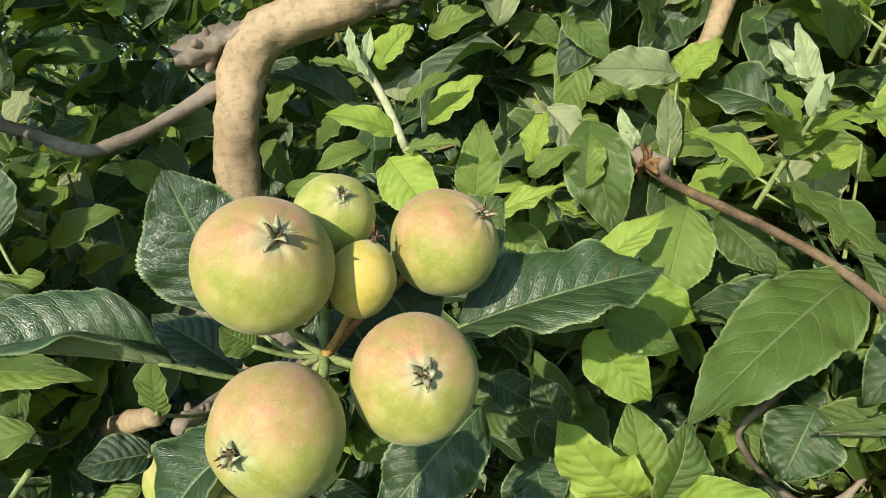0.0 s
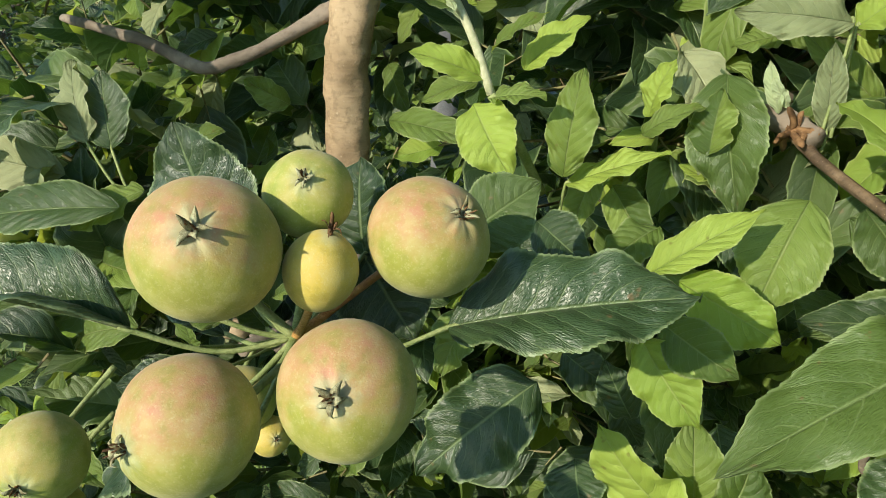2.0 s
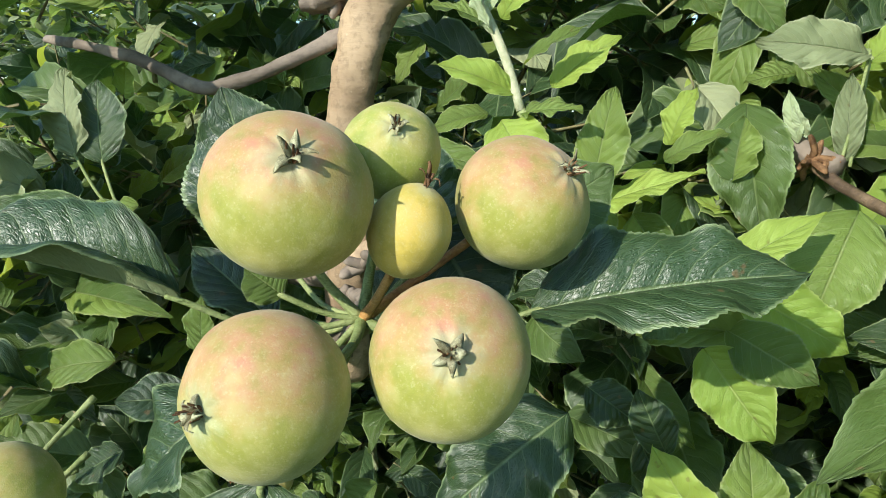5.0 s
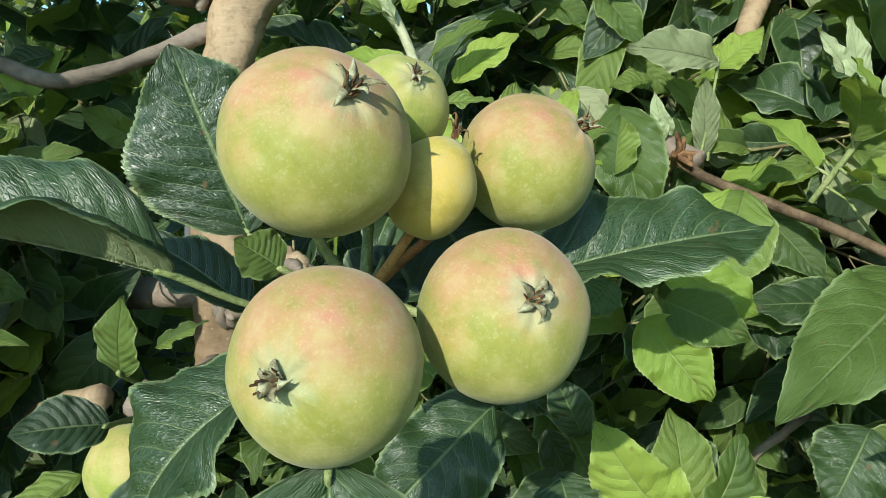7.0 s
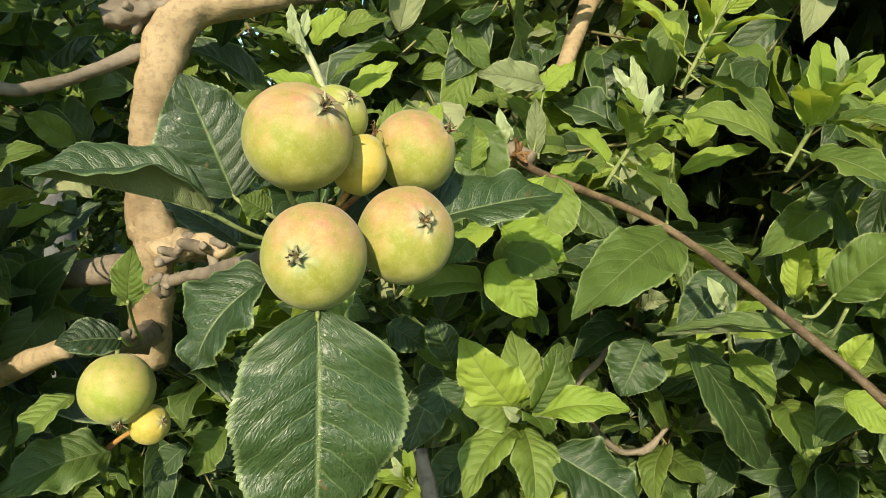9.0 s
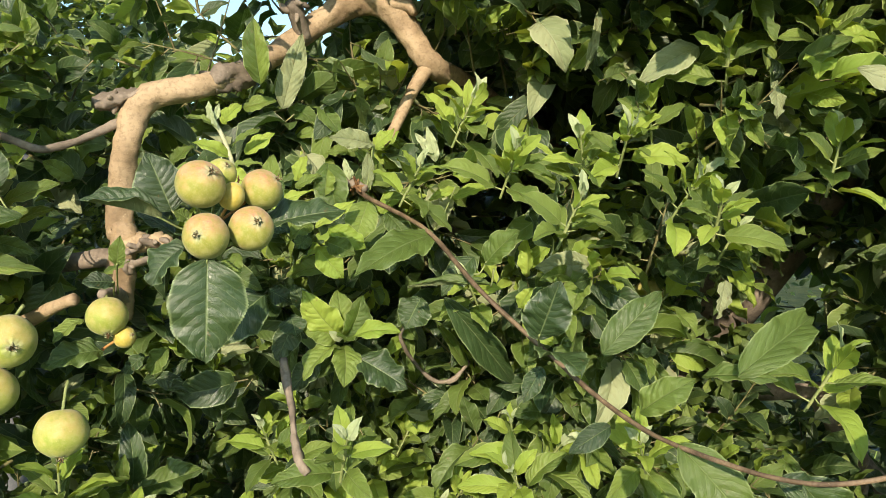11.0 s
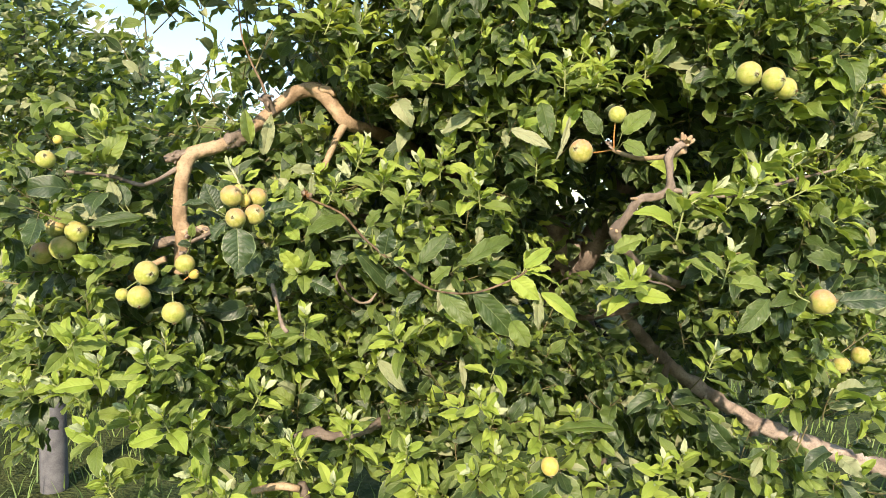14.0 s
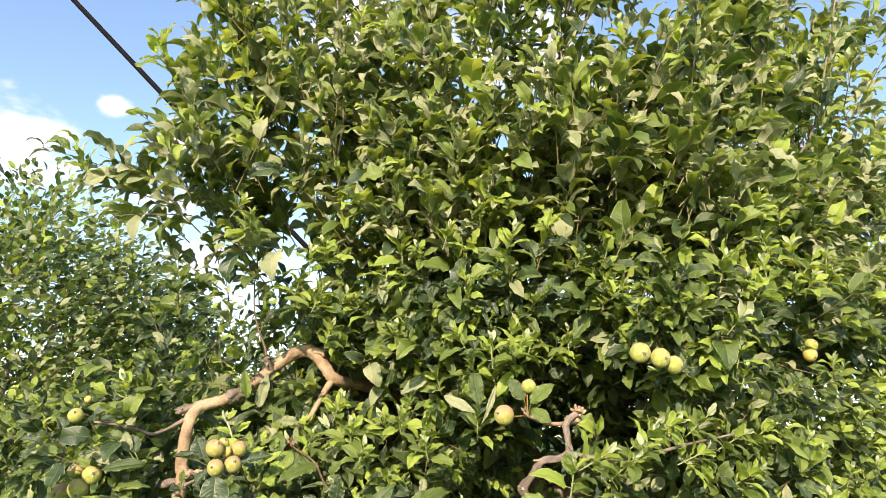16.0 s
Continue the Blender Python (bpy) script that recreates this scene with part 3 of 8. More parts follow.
tube("spur", [(-0.1781, 0.4450, 1.4904, 0.0033), (-0.1780, 0.4429, 1.4932, 0.0038), (-0.1770, 0.4396, 1.5016, 0.0028), (-0.1767, 0.4385, 1.5038, 0.0010)], OLD_BARK, tree, 8, 4, 0.50, "wrinkled stub of a fruiting spur", 27)
tube("spur", [(-0.1781, 0.4450, 1.4904, 0.0033), (-0.1730, 0.4522, 1.4889, 0.0038), (-0.1673, 0.4558, 1.5001, 0.0028), (-0.1658, 0.4573, 1.5015, 0.0010)], OLD_BARK, tree, 8, 4, 0.50, "wrinkled stub of a fruiting spur", 28)
tube("spur", [(-0.1781, 0.4450, 1.4904, 0.0033), (-0.1788, 0.4442, 1.4851, 0.0038), (-0.1789, 0.4435, 1.4795, 0.0028), (-0.1791, 0.4431, 1.4769, 0.0010)], OLD_BARK, tree, 8, 4, 0.50, "wrinkled stub of a fruiting spur", 29)
tube("spur", [(-0.0803, 0.4700, 1.5326, 0.0023), (-0.0773, 0.4698, 1.5274, 0.0027), (-0.0739, 0.4695, 1.5238, 0.0020), (-0.0728, 0.4695, 1.5224, 0.0007)], OLD_BARK, tree, 8, 4, 0.50, "wrinkled stub of a fruiting spur", 30)
tube("spur", [(-0.0803, 0.4700, 1.5326, 0.0023), (-0.0754, 0.4716, 1.5367, 0.0027), (-0.0748, 0.4745, 1.5426, 0.0020), (-0.0740, 0.4752, 1.5441, 0.0007)], OLD_BARK, tree, 8, 4, 0.50, "wrinkled stub of a fruiting spur", 31)
tube("spur", [(-0.0803, 0.4700, 1.5326, 0.0023), (-0.0842, 0.4703, 1.5359, 0.0027), (-0.0928, 0.4718, 1.5364, 0.0020), (-0.0945, 0.4721, 1.5369, 0.0007)], OLD_BARK, tree, 8, 4, 0.50, "wrinkled stub of a fruiting spur", 32)
tube("spur", [(-0.0803, 0.4700, 1.5326, 0.0023), (-0.0842, 0.4652, 1.5316, 0.0027), (-0.0827, 0.4589, 1.5262, 0.0020), (-0.0831, 0.4574, 1.5253, 0.0007)], OLD_BARK, tree, 8, 4, 0.50, "wrinkled stub of a fruiting spur", 33)
tube("spur", [(0.0110, 0.5300, 1.6342, 0.0035), (0.0086, 0.5274, 1.6408, 0.0040), (0.0053, 0.5259, 1.6430, 0.0030), (0.0039, 0.5249, 1.6451, 0.0011)], OLD_BARK, tree, 8, 4, 0.50, "wrinkled stub of a fruiting spur", 34)
tube("spur", [(0.0110, 0.5300, 1.6342, 0.0035), (0.0136, 0.5240, 1.6298, 0.0040), (0.0133, 0.5191, 1.6192, 0.0030), (0.0136, 0.5175, 1.6170, 0.0011)], OLD_BARK, tree, 8, 4, 0.50, "wrinkled stub of a fruiting spur", 35)
tube("spur", [(0.0110, 0.5300, 1.6342, 0.0035), (0.0117, 0.5197, 1.6408, 0.0040), (0.0163, 0.5116, 1.6398, 0.0030), (0.0170, 0.5091, 1.6406, 0.0011)], OLD_BARK, tree, 8, 4, 0.50, "wrinkled stub of a fruiting spur", 36)
tube("spur", [(0.0110, 0.5300, 1.6342, 0.0035), (0.0050, 0.5236, 1.6379, 0.0040), (0.0039, 0.5235, 1.6395, 0.0030), (0.0022, 0.5219, 1.6408, 0.0011)], OLD_BARK, tree, 8, 4, 0.50, "wrinkled stub of a fruiting spur", 37)
tube("spur", [(0.0110, 0.5300, 1.6342, 0.0035), (0.0190, 0.5302, 1.6426, 0.0040), (0.0257, 0.5340, 1.6422, 0.0030), (0.0280, 0.5346, 1.6435, 0.0011)], OLD_BARK, tree, 8, 4, 0.50, "wrinkled stub of a fruiting spur", 38)
tube("spur", [(0.0110, 0.5300, 1.6342, 0.0035), (0.0004, 0.5248, 1.6317, 0.0040), (-0.0068, 0.5208, 1.6368, 0.0030), (-0.0092, 0.5196, 1.6371, 0.0011)], OLD_BARK, tree, 8, 4, 0.50, "wrinkled stub of a fruiting spur", 39)
tube("spur", [(0.0956, 0.4580, 1.4154, 0.0017), (0.0976, 0.4564, 1.4190, 0.0019), (0.0989, 0.4575, 1.4241, 0.0014), (0.0996, 0.4574, 1.4259, 0.0005)], DRY, tree, 8, 4, 0.50, "wrinkled stub of a fruiting spur", 40)
tube("spur", [(0.0956, 0.4580, 1.4154, 0.0017), (0.0939, 0.4610, 1.4133, 0.0019), (0.0949, 0.4658, 1.4135, 0.0014), (0.0947, 0.4677, 1.4131, 0.0005)], DRY, tree, 8, 4, 0.50, "wrinkled stub of a fruiting spur", 41)
tube("spur", [(0.0956, 0.4580, 1.4154, 0.0017), (0.0932, 0.4600, 1.4097, 0.0019), (0.0938, 0.4609, 1.4058, 0.0014), (0.0935, 0.4615, 1.4039, 0.0005)], DRY, tree, 8, 4, 0.50, "wrinkled stub of a fruiting spur", 42)
tube("spur", [(0.0956, 0.4580, 1.4154, 0.0017), (0.0960, 0.4536, 1.4206, 0.0019), (0.0930, 0.4505, 1.4266, 0.0014), (0.0927, 0.4494, 1.4281, 0.0005)], DRY, tree, 8, 4, 0.50, "wrinkled stub of a fruiting spur", 43)
tube("spur", [(0.0956, 0.4580, 1.4154, 0.0017), (0.1013, 0.4531, 1.4154, 0.0019), (0.1014, 0.4502, 1.4130, 0.0014), (0.1025, 0.4487, 1.4126, 0.0005)], DRY, tree, 8, 4, 0.50, "wrinkled stub of a fruiting spur", 44)
tube("spur", [(0.0956, 0.4580, 1.4154, 0.0017), (0.1004, 0.4536, 1.4168, 0.0019), (0.1069, 0.4525, 1.4158, 0.0014), (0.1087, 0.4516, 1.4158, 0.0005)], DRY, tree, 8, 4, 0.50, "wrinkled stub of a fruiting spur", 45)
tube("spur", [(0.0956, 0.4580, 1.4154, 0.0017), (0.0929, 0.4625, 1.4188, 0.0019), (0.0893, 0.4670, 1.4243, 0.0014), (0.0884, 0.4683, 1.4256, 0.0005)], DRY, tree, 8, 4, 0.50, "wrinkled stub of a fruiting spur", 46)
tube("spur", [(0.0956, 0.4580, 1.4154, 0.0017), (0.0996, 0.4497, 1.4117, 0.0019), (0.1011, 0.4463, 1.4102, 0.0014), (0.1019, 0.4447, 1.4094, 0.0005)], DRY, tree, 8, 4, 0.50, "wrinkled stub of a fruiting spur", 47)
tube("spur", [(0.0956, 0.4580, 1.4154, 0.0017), (0.0925, 0.4518, 1.4133, 0.0019), (0.0908, 0.4448, 1.4143, 0.0014), (0.0902, 0.4429, 1.4141, 0.0005)], DRY, tree, 8, 4, 0.50, "wrinkled stub of a fruiting spur", 48)
tube("spur", [(0.0956, 0.4580, 1.4154, 0.0017), (0.0905, 0.4527, 1.4116, 0.0019), (0.0891, 0.4471, 1.4108, 0.0014), (0.0882, 0.4455, 1.4101, 0.0005)], DRY, tree, 8, 4, 0.50, "wrinkled stub of a fruiting spur", 49)
tube("spur", [(0.0956, 0.4580, 1.4154, 0.0017), (0.1013, 0.4545, 1.4165, 0.0019), (0.1079, 0.4528, 1.4179, 0.0014), (0.1097, 0.4521, 1.4183, 0.0005)], DRY, tree, 8, 4, 0.50, "wrinkled stub of a fruiting spur", 50)
tube("spur", [(0.0956, 0.4580, 1.4154, 0.0017), (0.0995, 0.4548, 1.4137, 0.0019), (0.1064, 0.4521, 1.4071, 0.0014), (0.1078, 0.4513, 1.4060, 0.0005)], DRY, tree, 8, 4, 0.50, "wrinkled stub of a fruiting spur", 51)
tube("spur", [(-0.1512, 0.3350, 1.2911, 0.0018), (-0.1510, 0.3356, 1.2921, 0.0020), (-0.1474, 0.3373, 1.2942, 0.0015), (-0.1464, 0.3379, 1.2950, 0.0005)], OLD_BARK, tree, 8, 4, 0.50, "wrinkled stub of a fruiting spur", 52)
tube("spur", [(-0.1512, 0.3350, 1.2911, 0.0018), (-0.1463, 0.3386, 1.2939, 0.0020), (-0.1455, 0.3392, 1.2972, 0.0015), (-0.1447, 0.3398, 1.2981, 0.0005)], OLD_BARK, tree, 8, 4, 0.50, "wrinkled stub of a fruiting spur", 53)
tube("spur", [(-0.1512, 0.3350, 1.2911, 0.0018), (-0.1491, 0.3361, 1.2941, 0.0020), (-0.1480, 0.3372, 1.2967, 0.0015), (-0.1474, 0.3377, 1.2978, 0.0005)], OLD_BARK, tree, 8, 4, 0.50, "wrinkled stub of a fruiting spur", 54)
tube("spur", [(-0.1512, 0.3350, 1.2911, 0.0018), (-0.1526, 0.3328, 1.2938, 0.0020), (-0.1551, 0.3299, 1.2959, 0.0015), (-0.1557, 0.3290, 1.2967, 0.0005)], OLD_BARK, tree, 8, 4, 0.50, "wrinkled stub of a fruiting spur", 55)
tube("spur", [(-0.1512, 0.3350, 1.2911, 0.0018), (-0.1558, 0.3371, 1.2932, 0.0020), (-0.1575, 0.3397, 1.2965, 0.0015), (-0.1583, 0.3403, 1.2973, 0.0005)], OLD_BARK, tree, 8, 4, 0.50, "wrinkled stub of a fruiting spur", 56)
tube("branch", [(-0.1689, 0.4600, 1.3163, 0.0100), (-0.2098, 0.4800, 1.3072, 0.0110), (-0.2614, 0.5200, 1.2942, 0.0110), (-0.3175, 0.5600, 1.2780, 0.0120), (-0.4059, 0.6000, 1.2596, 0.0130)], OLD_BARK, tree, 10, 5, 0.20, "dark old side branch", 57)
tube("branch", [(-0.1480, 0.4550, 1.5010, 0.0115), (-0.1660, 0.4500, 1.4960, 0.0112), (-0.1860, 0.4440, 1.4890, 0.0098), (-0.1990, 0.4390, 1.4850, 0.0060)], OLD_BARK, tree, 18, 10, 0.75, "gnarled knob on the limb", 58)
tube("branch", [(-0.0800, 0.4660, 1.5240, 0.0125), (-0.0600, 0.4790, 1.5345, 0.0165), (-0.0440, 0.4950, 1.5460, 0.0168), (-0.0270, 0.5130, 1.5610, 0.0130)], OLD_BARK, tree, 20, 10, 0.55, "cracked swelling on the limb", 119)
tube("branch", [(0.0259, 0.5500, 1.6024, 0.0100), (0.0112, 0.5300, 1.6322, 0.0110), (0.0026, 0.5200, 1.6410, 0.0060)], OLD_BARK, tree, 10, 4, 0.50, "gnarled knob on the limb", 59)
tube("branch", [(0.1351, 0.5750, 1.6681, 0.0120), (0.1570, 0.5600, 1.6656, 0.0100), (0.1683, 0.5500, 1.6545, 0.0050)], BARK, tree, 10, 4, 0.40, "sawn stub on the limb", 60)
tube("twig", [(0.0107, 0.5300, 1.6372, 0.0040), (-0.0003, 0.5400, 1.6733, 0.0032), (-0.0251, 0.5600, 1.7260, 0.0026), (-0.0474, 0.6000, 1.7971, 0.0022), (-0.0570, 0.6200, 1.9067, 0.0018)], RED_BARK, tree, 7, 5, 0.06, "upright red-brown shoot", 61)
tube("twig", [(0.0970, 0.4630, 1.4150, 0.0042), (0.1130, 0.4400, 1.4021, 0.0029), (0.1670, 0.3460, 1.3740, 0.0027), (0.2030, 0.2320, 1.3250, 0.0024), (0.2600, 0.2060, 1.2770, 0.0023), (0.2957, 0.1300, 1.2452, 0.0021), (0.3140, 0.0500, 1.2400, 0.0018), (0.3520, -0.0360, 1.2475, 0.0016), (0.4024, -0.0750, 1.2719, 0.0016), (0.4221, -0.0950, 1.2886, 0.0012)], RED_BARK, tree, 10, 10, 0.30, "glossy brown shoot ending in a leafy tip", 62)
tube("spur", [(0.0600, 0.4750, 1.4250, 0.0060), (0.0850, 0.4680, 1.4200, 0.0065), (0.1000, 0.4620, 1.4160, 0.0060), (0.1080, 0.4520, 1.4130, 0.0050)], OLD_BARK, tree, 10, 4, 0.50, "wrinkled fruiting spur", 63)
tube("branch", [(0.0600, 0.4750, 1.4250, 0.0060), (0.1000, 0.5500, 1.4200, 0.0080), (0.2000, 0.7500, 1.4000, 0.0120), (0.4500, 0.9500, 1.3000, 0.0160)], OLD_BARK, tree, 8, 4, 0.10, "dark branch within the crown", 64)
tube("twig", [(-0.0426, 0.3850, 1.4300, 0.0024), (-0.0517, 0.3850, 1.4526, 0.0024), (-0.0621, 0.3850, 1.4720, 0.0022), (-0.0696, 0.3850, 1.4843, 0.0014)], WOOL, tree, 8, 5, 0.05, "downy pale green shoot tip", 65)
tube("twig", [(-0.0290, 0.4400, 1.3705, 0.0028), (-0.0357, 0.3900, 1.4180, 0.0026), (-0.0426, 0.3850, 1.4300, 0.0024)], GREEN_STEM, tree, 8, 5, 0.05, "green shoot", 66)
tube("spur", [(-0.1581, 0.4450, 1.3067, 0.0050), (-0.1062, 0.3600, 1.3299, 0.0042), (-0.0680, 0.2620, 1.3520, 0.0042), (-0.0550, 0.2320, 1.3600, 0.0048), (-0.0450, 0.2220, 1.3655, 0.0042), (-0.0410, 0.2170, 1.3700, 0.0030)], OLD_BARK, tree, 12, 8, 0.50, "stubby fruiting spur", 67)
tube("spur", [(-0.1663, 0.4500, 1.2681, 0.0080), (-0.1566, 0.4000, 1.2766, 0.0090), (-0.1527, 0.3400, 1.2898, 0.0070), (-0.1539, 0.3200, 1.2932, 0.0040)], OLD_BARK, tree, 10, 5, 0.50, "wrinkled fruiting spur", 68)
tube("branch", [(-0.1888, 0.3600, 1.2801, 0.0065), (-0.2158, 0.3800, 1.2669, 0.0070), (-0.2535, 0.4200, 1.2430, 0.0080), (-0.3387, 0.5000, 1.2009, 0.0090)], BARK, tree, 9, 5, 0.20, "cut branch end", 69)
tube("twig", [(0.2670, 0.5000, 1.1927, 0.0026), (0.2482, 0.5000, 1.1689, 0.0030), (0.2250, 0.5000, 1.1633, 0.0026), (0.1958, 0.4900, 1.1848, 0.0022), (0.1650, 0.4700, 1.2282, 0.0020), (0.1782, 0.4600, 1.2552, 0.0024), (0.1846, 0.4500, 1.2720, 0.0030)], OLD_BARK, tree, 10, 9, 0.90, "crooked twig with dried bracts", 70)
tube("branch", [(1.2140, 0.6000, 1.1552, 0.0100), (0.9340, 0.3000, 1.2179, 0.0080), (0.7548, 0.1000, 1.2632, 0.0060), (0.6583, -0.0000, 1.2997, 0.0062), (0.6104, -0.0450, 1.3292, 0.0066), (0.5928, -0.0580, 1.3471, 0.0085), (0.5931, -0.0640, 1.3588, 0.0078), (0.6038, -0.0700, 1.3719, 0.0066), (0.6179, -0.0720, 1.3916, 0.0070), (0.6291, -0.0740, 1.4050, 0.0068), (0.6636, -0.0760, 1.4111, 0.0068), (0.6807, -0.0800, 1.4228, 0.0074), (0.6778, -0.0840, 1.4482, 0.0058), (0.6730, -0.0880, 1.4747, 0.0062), (0.6813, -0.0920, 1.4892, 0.0050), (0.6957, -0.0950, 1.4982, 0.0055)], OLD_BARK, tree, 18, 9, 0.50, "crooked tan branch with a dark foot", 71)
tube("spur", [(0.5900, -0.0620, 1.3497, 0.0024), (0.5862, -0.0626, 1.3535, 0.0028), (0.5821, -0.0627, 1.3550, 0.0021), (0.5810, -0.0628, 1.3557, 0.0007)], BARK, tree, 8, 4, 0.50, "wrinkled stub of a fruiting spur", 72)
tube("spur", [(0.5900, -0.0620, 1.3497, 0.0024), (0.5922, -0.0567, 1.3514, 0.0028), (0.5925, -0.0563, 1.3524, 0.0021), (0.5929, -0.0552, 1.3528, 0.0007)], BARK, tree, 8, 4, 0.50, "wrinkled stub of a fruiting spur", 73)
tube("spur", [(0.5900, -0.0620, 1.3497, 0.0024), (0.5896, -0.0629, 1.3509, 0.0028), (0.5896, -0.0645, 1.3550, 0.0021), (0.5896, -0.0651, 1.3561, 0.0007)], BARK, tree, 8, 4, 0.50, "wrinkled stub of a fruiting spur", 74)
tube("spur", [(0.5900, -0.0620, 1.3497, 0.0024), (0.5903, -0.0673, 1.3511, 0.0028), (0.5887, -0.0718, 1.3506, 0.0021), (0.5885, -0.0731, 1.3507, 0.0007)], BARK, tree, 8, 4, 0.50, "wrinkled stub of a fruiting spur", 75)
tube("spur", [(0.5900, -0.0620, 1.3497, 0.0024), (0.5895, -0.0687, 1.3517, 0.0028), (0.5887, -0.0702, 1.3532, 0.0021), (0.5885, -0.0714, 1.3537, 0.0007)], BARK, tree, 8, 4, 0.50, "wrinkled stub of a fruiting spur", 76)
tube("spur", [(0.5900, -0.0620, 1.3497, 0.0024), (0.5934, -0.0618, 1.3551, 0.0028), (0.5922, -0.0633, 1.3593, 0.0021), (0.5925, -0.0635, 1.3605, 0.0007)], BARK, tree, 8, 4, 0.50, "wrinkled stub of a fruiting spur", 77)
tube("spur", [(0.6305, -0.0740, 1.4045, 0.0040), (0.6158, -0.0800, 1.4059, 0.0030), (0.6075, -0.0830, 1.4059, 0.0020)], BARK, tree, 8, 4, 0.30, "short snag on the branch", 78)
tube("twig", [(0.7548, 0.1000, 1.2632, 0.0035), (0.7215, 0.0500, 1.2536, 0.0026), (0.7244, 0.0000, 1.2513, 0.0022), (0.7271, -0.0300, 1.2439, 0.0012)], OLD_BARK, tree, 8, 5, 0.40, "thin dry twig", 79)
tube("twig", [(0.6996, -0.0920, 1.4891, 0.0070), (0.6854, -0.0600, 1.4797, 0.0050), (0.6540, -0.0200, 1.4788, 0.0042), (0.6245, 0.0080, 1.4920, 0.0040), (0.6131, 0.0120, 1.5021, 0.0030)], BARK, tree, 9, 5, 0.15, "fruiting twig with knots", 80)
tube("spur", [(0.6985, -0.0950, 1.4982, 0.0031), (0.6965, -0.0995, 1.5011, 0.0036), (0.6906, -0.1029, 1.5042, 0.0026), (0.6890, -0.1043, 1.5053, 0.0010)], BARK, tree, 8, 4, 0.50, "wrinkled stub of a fruiting spur", 81)
tube("spur", [(0.6985, -0.0950, 1.4982, 0.0031), (0.7016, -0.0995, 1.5050, 0.0036), (0.7033, -0.1034, 1.5100, 0.0026), (0.7041, -0.1047, 1.5119, 0.0010)], BARK, tree, 8, 4, 0.50, "wrinkled stub of a fruiting spur", 82)
tube("spur", [(0.6985, -0.0950, 1.4982, 0.0031), (0.7050, -0.0998, 1.5003, 0.0036), (0.7077, -0.1051, 1.5038, 0.0026), (0.7092, -0.1067, 1.5047, 0.0010)], BARK, tree, 8, 4, 0.50, "wrinkled stub of a fruiting spur", 83)
tube("spur", [(0.6985, -0.0950, 1.4982, 0.0031), (0.7029, -0.0927, 1.5036, 0.0036), (0.7050, -0.0851, 1.5104, 0.0026), (0.7059, -0.0837, 1.5122, 0.0010)], BARK, tree, 8, 4, 0.50, "wrinkled stub of a fruiting spur", 84)
tube("spur", [(0.6985, -0.0950, 1.4982, 0.0031), (0.6990, -0.0956, 1.4956, 0.0036), (0.6974, -0.1042, 1.4951, 0.0026), (0.6972, -0.1064, 1.4943, 0.0010)], BARK, tree, 8, 4, 0.50, "wrinkled stub of a fruiting spur", 85)
tube("spur", [(0.6985, -0.0950, 1.4982, 0.0031), (0.6956, -0.0899, 1.5023, 0.0036), (0.6863, -0.0846, 1.5071, 0.0026), (0.6847, -0.0832, 1.5083, 0.0010)], BARK, tree, 8, 4, 0.50, "wrinkled stub of a fruiting spur", 86)
tube("spur", [(0.6985, -0.0950, 1.4982, 0.0031), (0.7006, -0.1020, 1.5010, 0.0036), (0.6927, -0.1109, 1.5043, 0.0026), (0.6919, -0.1130, 1.5052, 0.0010)], BARK, tree, 8, 4, 0.50, "wrinkled stub of a fruiting spur", 87)
tube("spur", [(0.6985, -0.0950, 1.4982, 0.0031), (0.6927, -0.0959, 1.5034, 0.0036), (0.6908, -0.0964, 1.5147, 0.0026), (0.6898, -0.0966, 1.5168, 0.0010)], BARK, tree, 8, 4, 0.50, "wrinkled stub of a fruiting spur", 88)
tube("spur", [(0.6985, -0.0950, 1.4982, 0.0031), (0.7033, -0.0940, 1.5023, 0.0036), (0.7098, -0.0928, 1.5023, 0.0026), (0.7121, -0.0924, 1.5031, 0.0010)], BARK, tree, 8, 4, 0.50, "wrinkled stub of a fruiting spur", 89)
tube("spur", [(0.6985, -0.0950, 1.4982, 0.0031), (0.7001, -0.0904, 1.5048, 0.0036), (0.7001, -0.0903, 1.5120, 0.0026), (0.7003, -0.0895, 1.5143, 0.0010)], BARK, tree, 8, 4, 0.50, "wrinkled stub of a fruiting spur", 90)
tube("spur", [(0.6783, -0.0800, 1.4923, 0.0016), (0.6808, -0.0825, 1.4931, 0.0018), (0.6815, -0.0846, 1.4914, 0.0013), (0.6821, -0.0856, 1.4912, 0.0005)], OLD_BARK, tree, 8, 4, 0.50, "wrinkled stub of a fruiting spur", 91)
tube("spur", [(0.6783, -0.0800, 1.4923, 0.0016), (0.6751, -0.0794, 1.4894, 0.0018), (0.6729, -0.0800, 1.4876, 0.0013), (0.6720, -0.0800, 1.4868, 0.0005)], OLD_BARK, tree, 8, 4, 0.50, "wrinkled stub of a fruiting spur", 92)
tube("spur", [(0.6783, -0.0800, 1.4923, 0.0016), (0.6783, -0.0810, 1.4898, 0.0018), (0.6751, -0.0807, 1.4855, 0.0013), (0.6746, -0.0808, 1.4844, 0.0005)], OLD_BARK, tree, 8, 4, 0.50, "wrinkled stub of a fruiting spur", 93)
tube("spur", [(0.6783, -0.0800, 1.4923, 0.0016), (0.6771, -0.0837, 1.4931, 0.0018), (0.6758, -0.0870, 1.4921, 0.0013), (0.6754, -0.0881, 1.4921, 0.0005)], OLD_BARK, tree, 8, 4, 0.50, "wrinkled stub of a fruiting spur", 94)
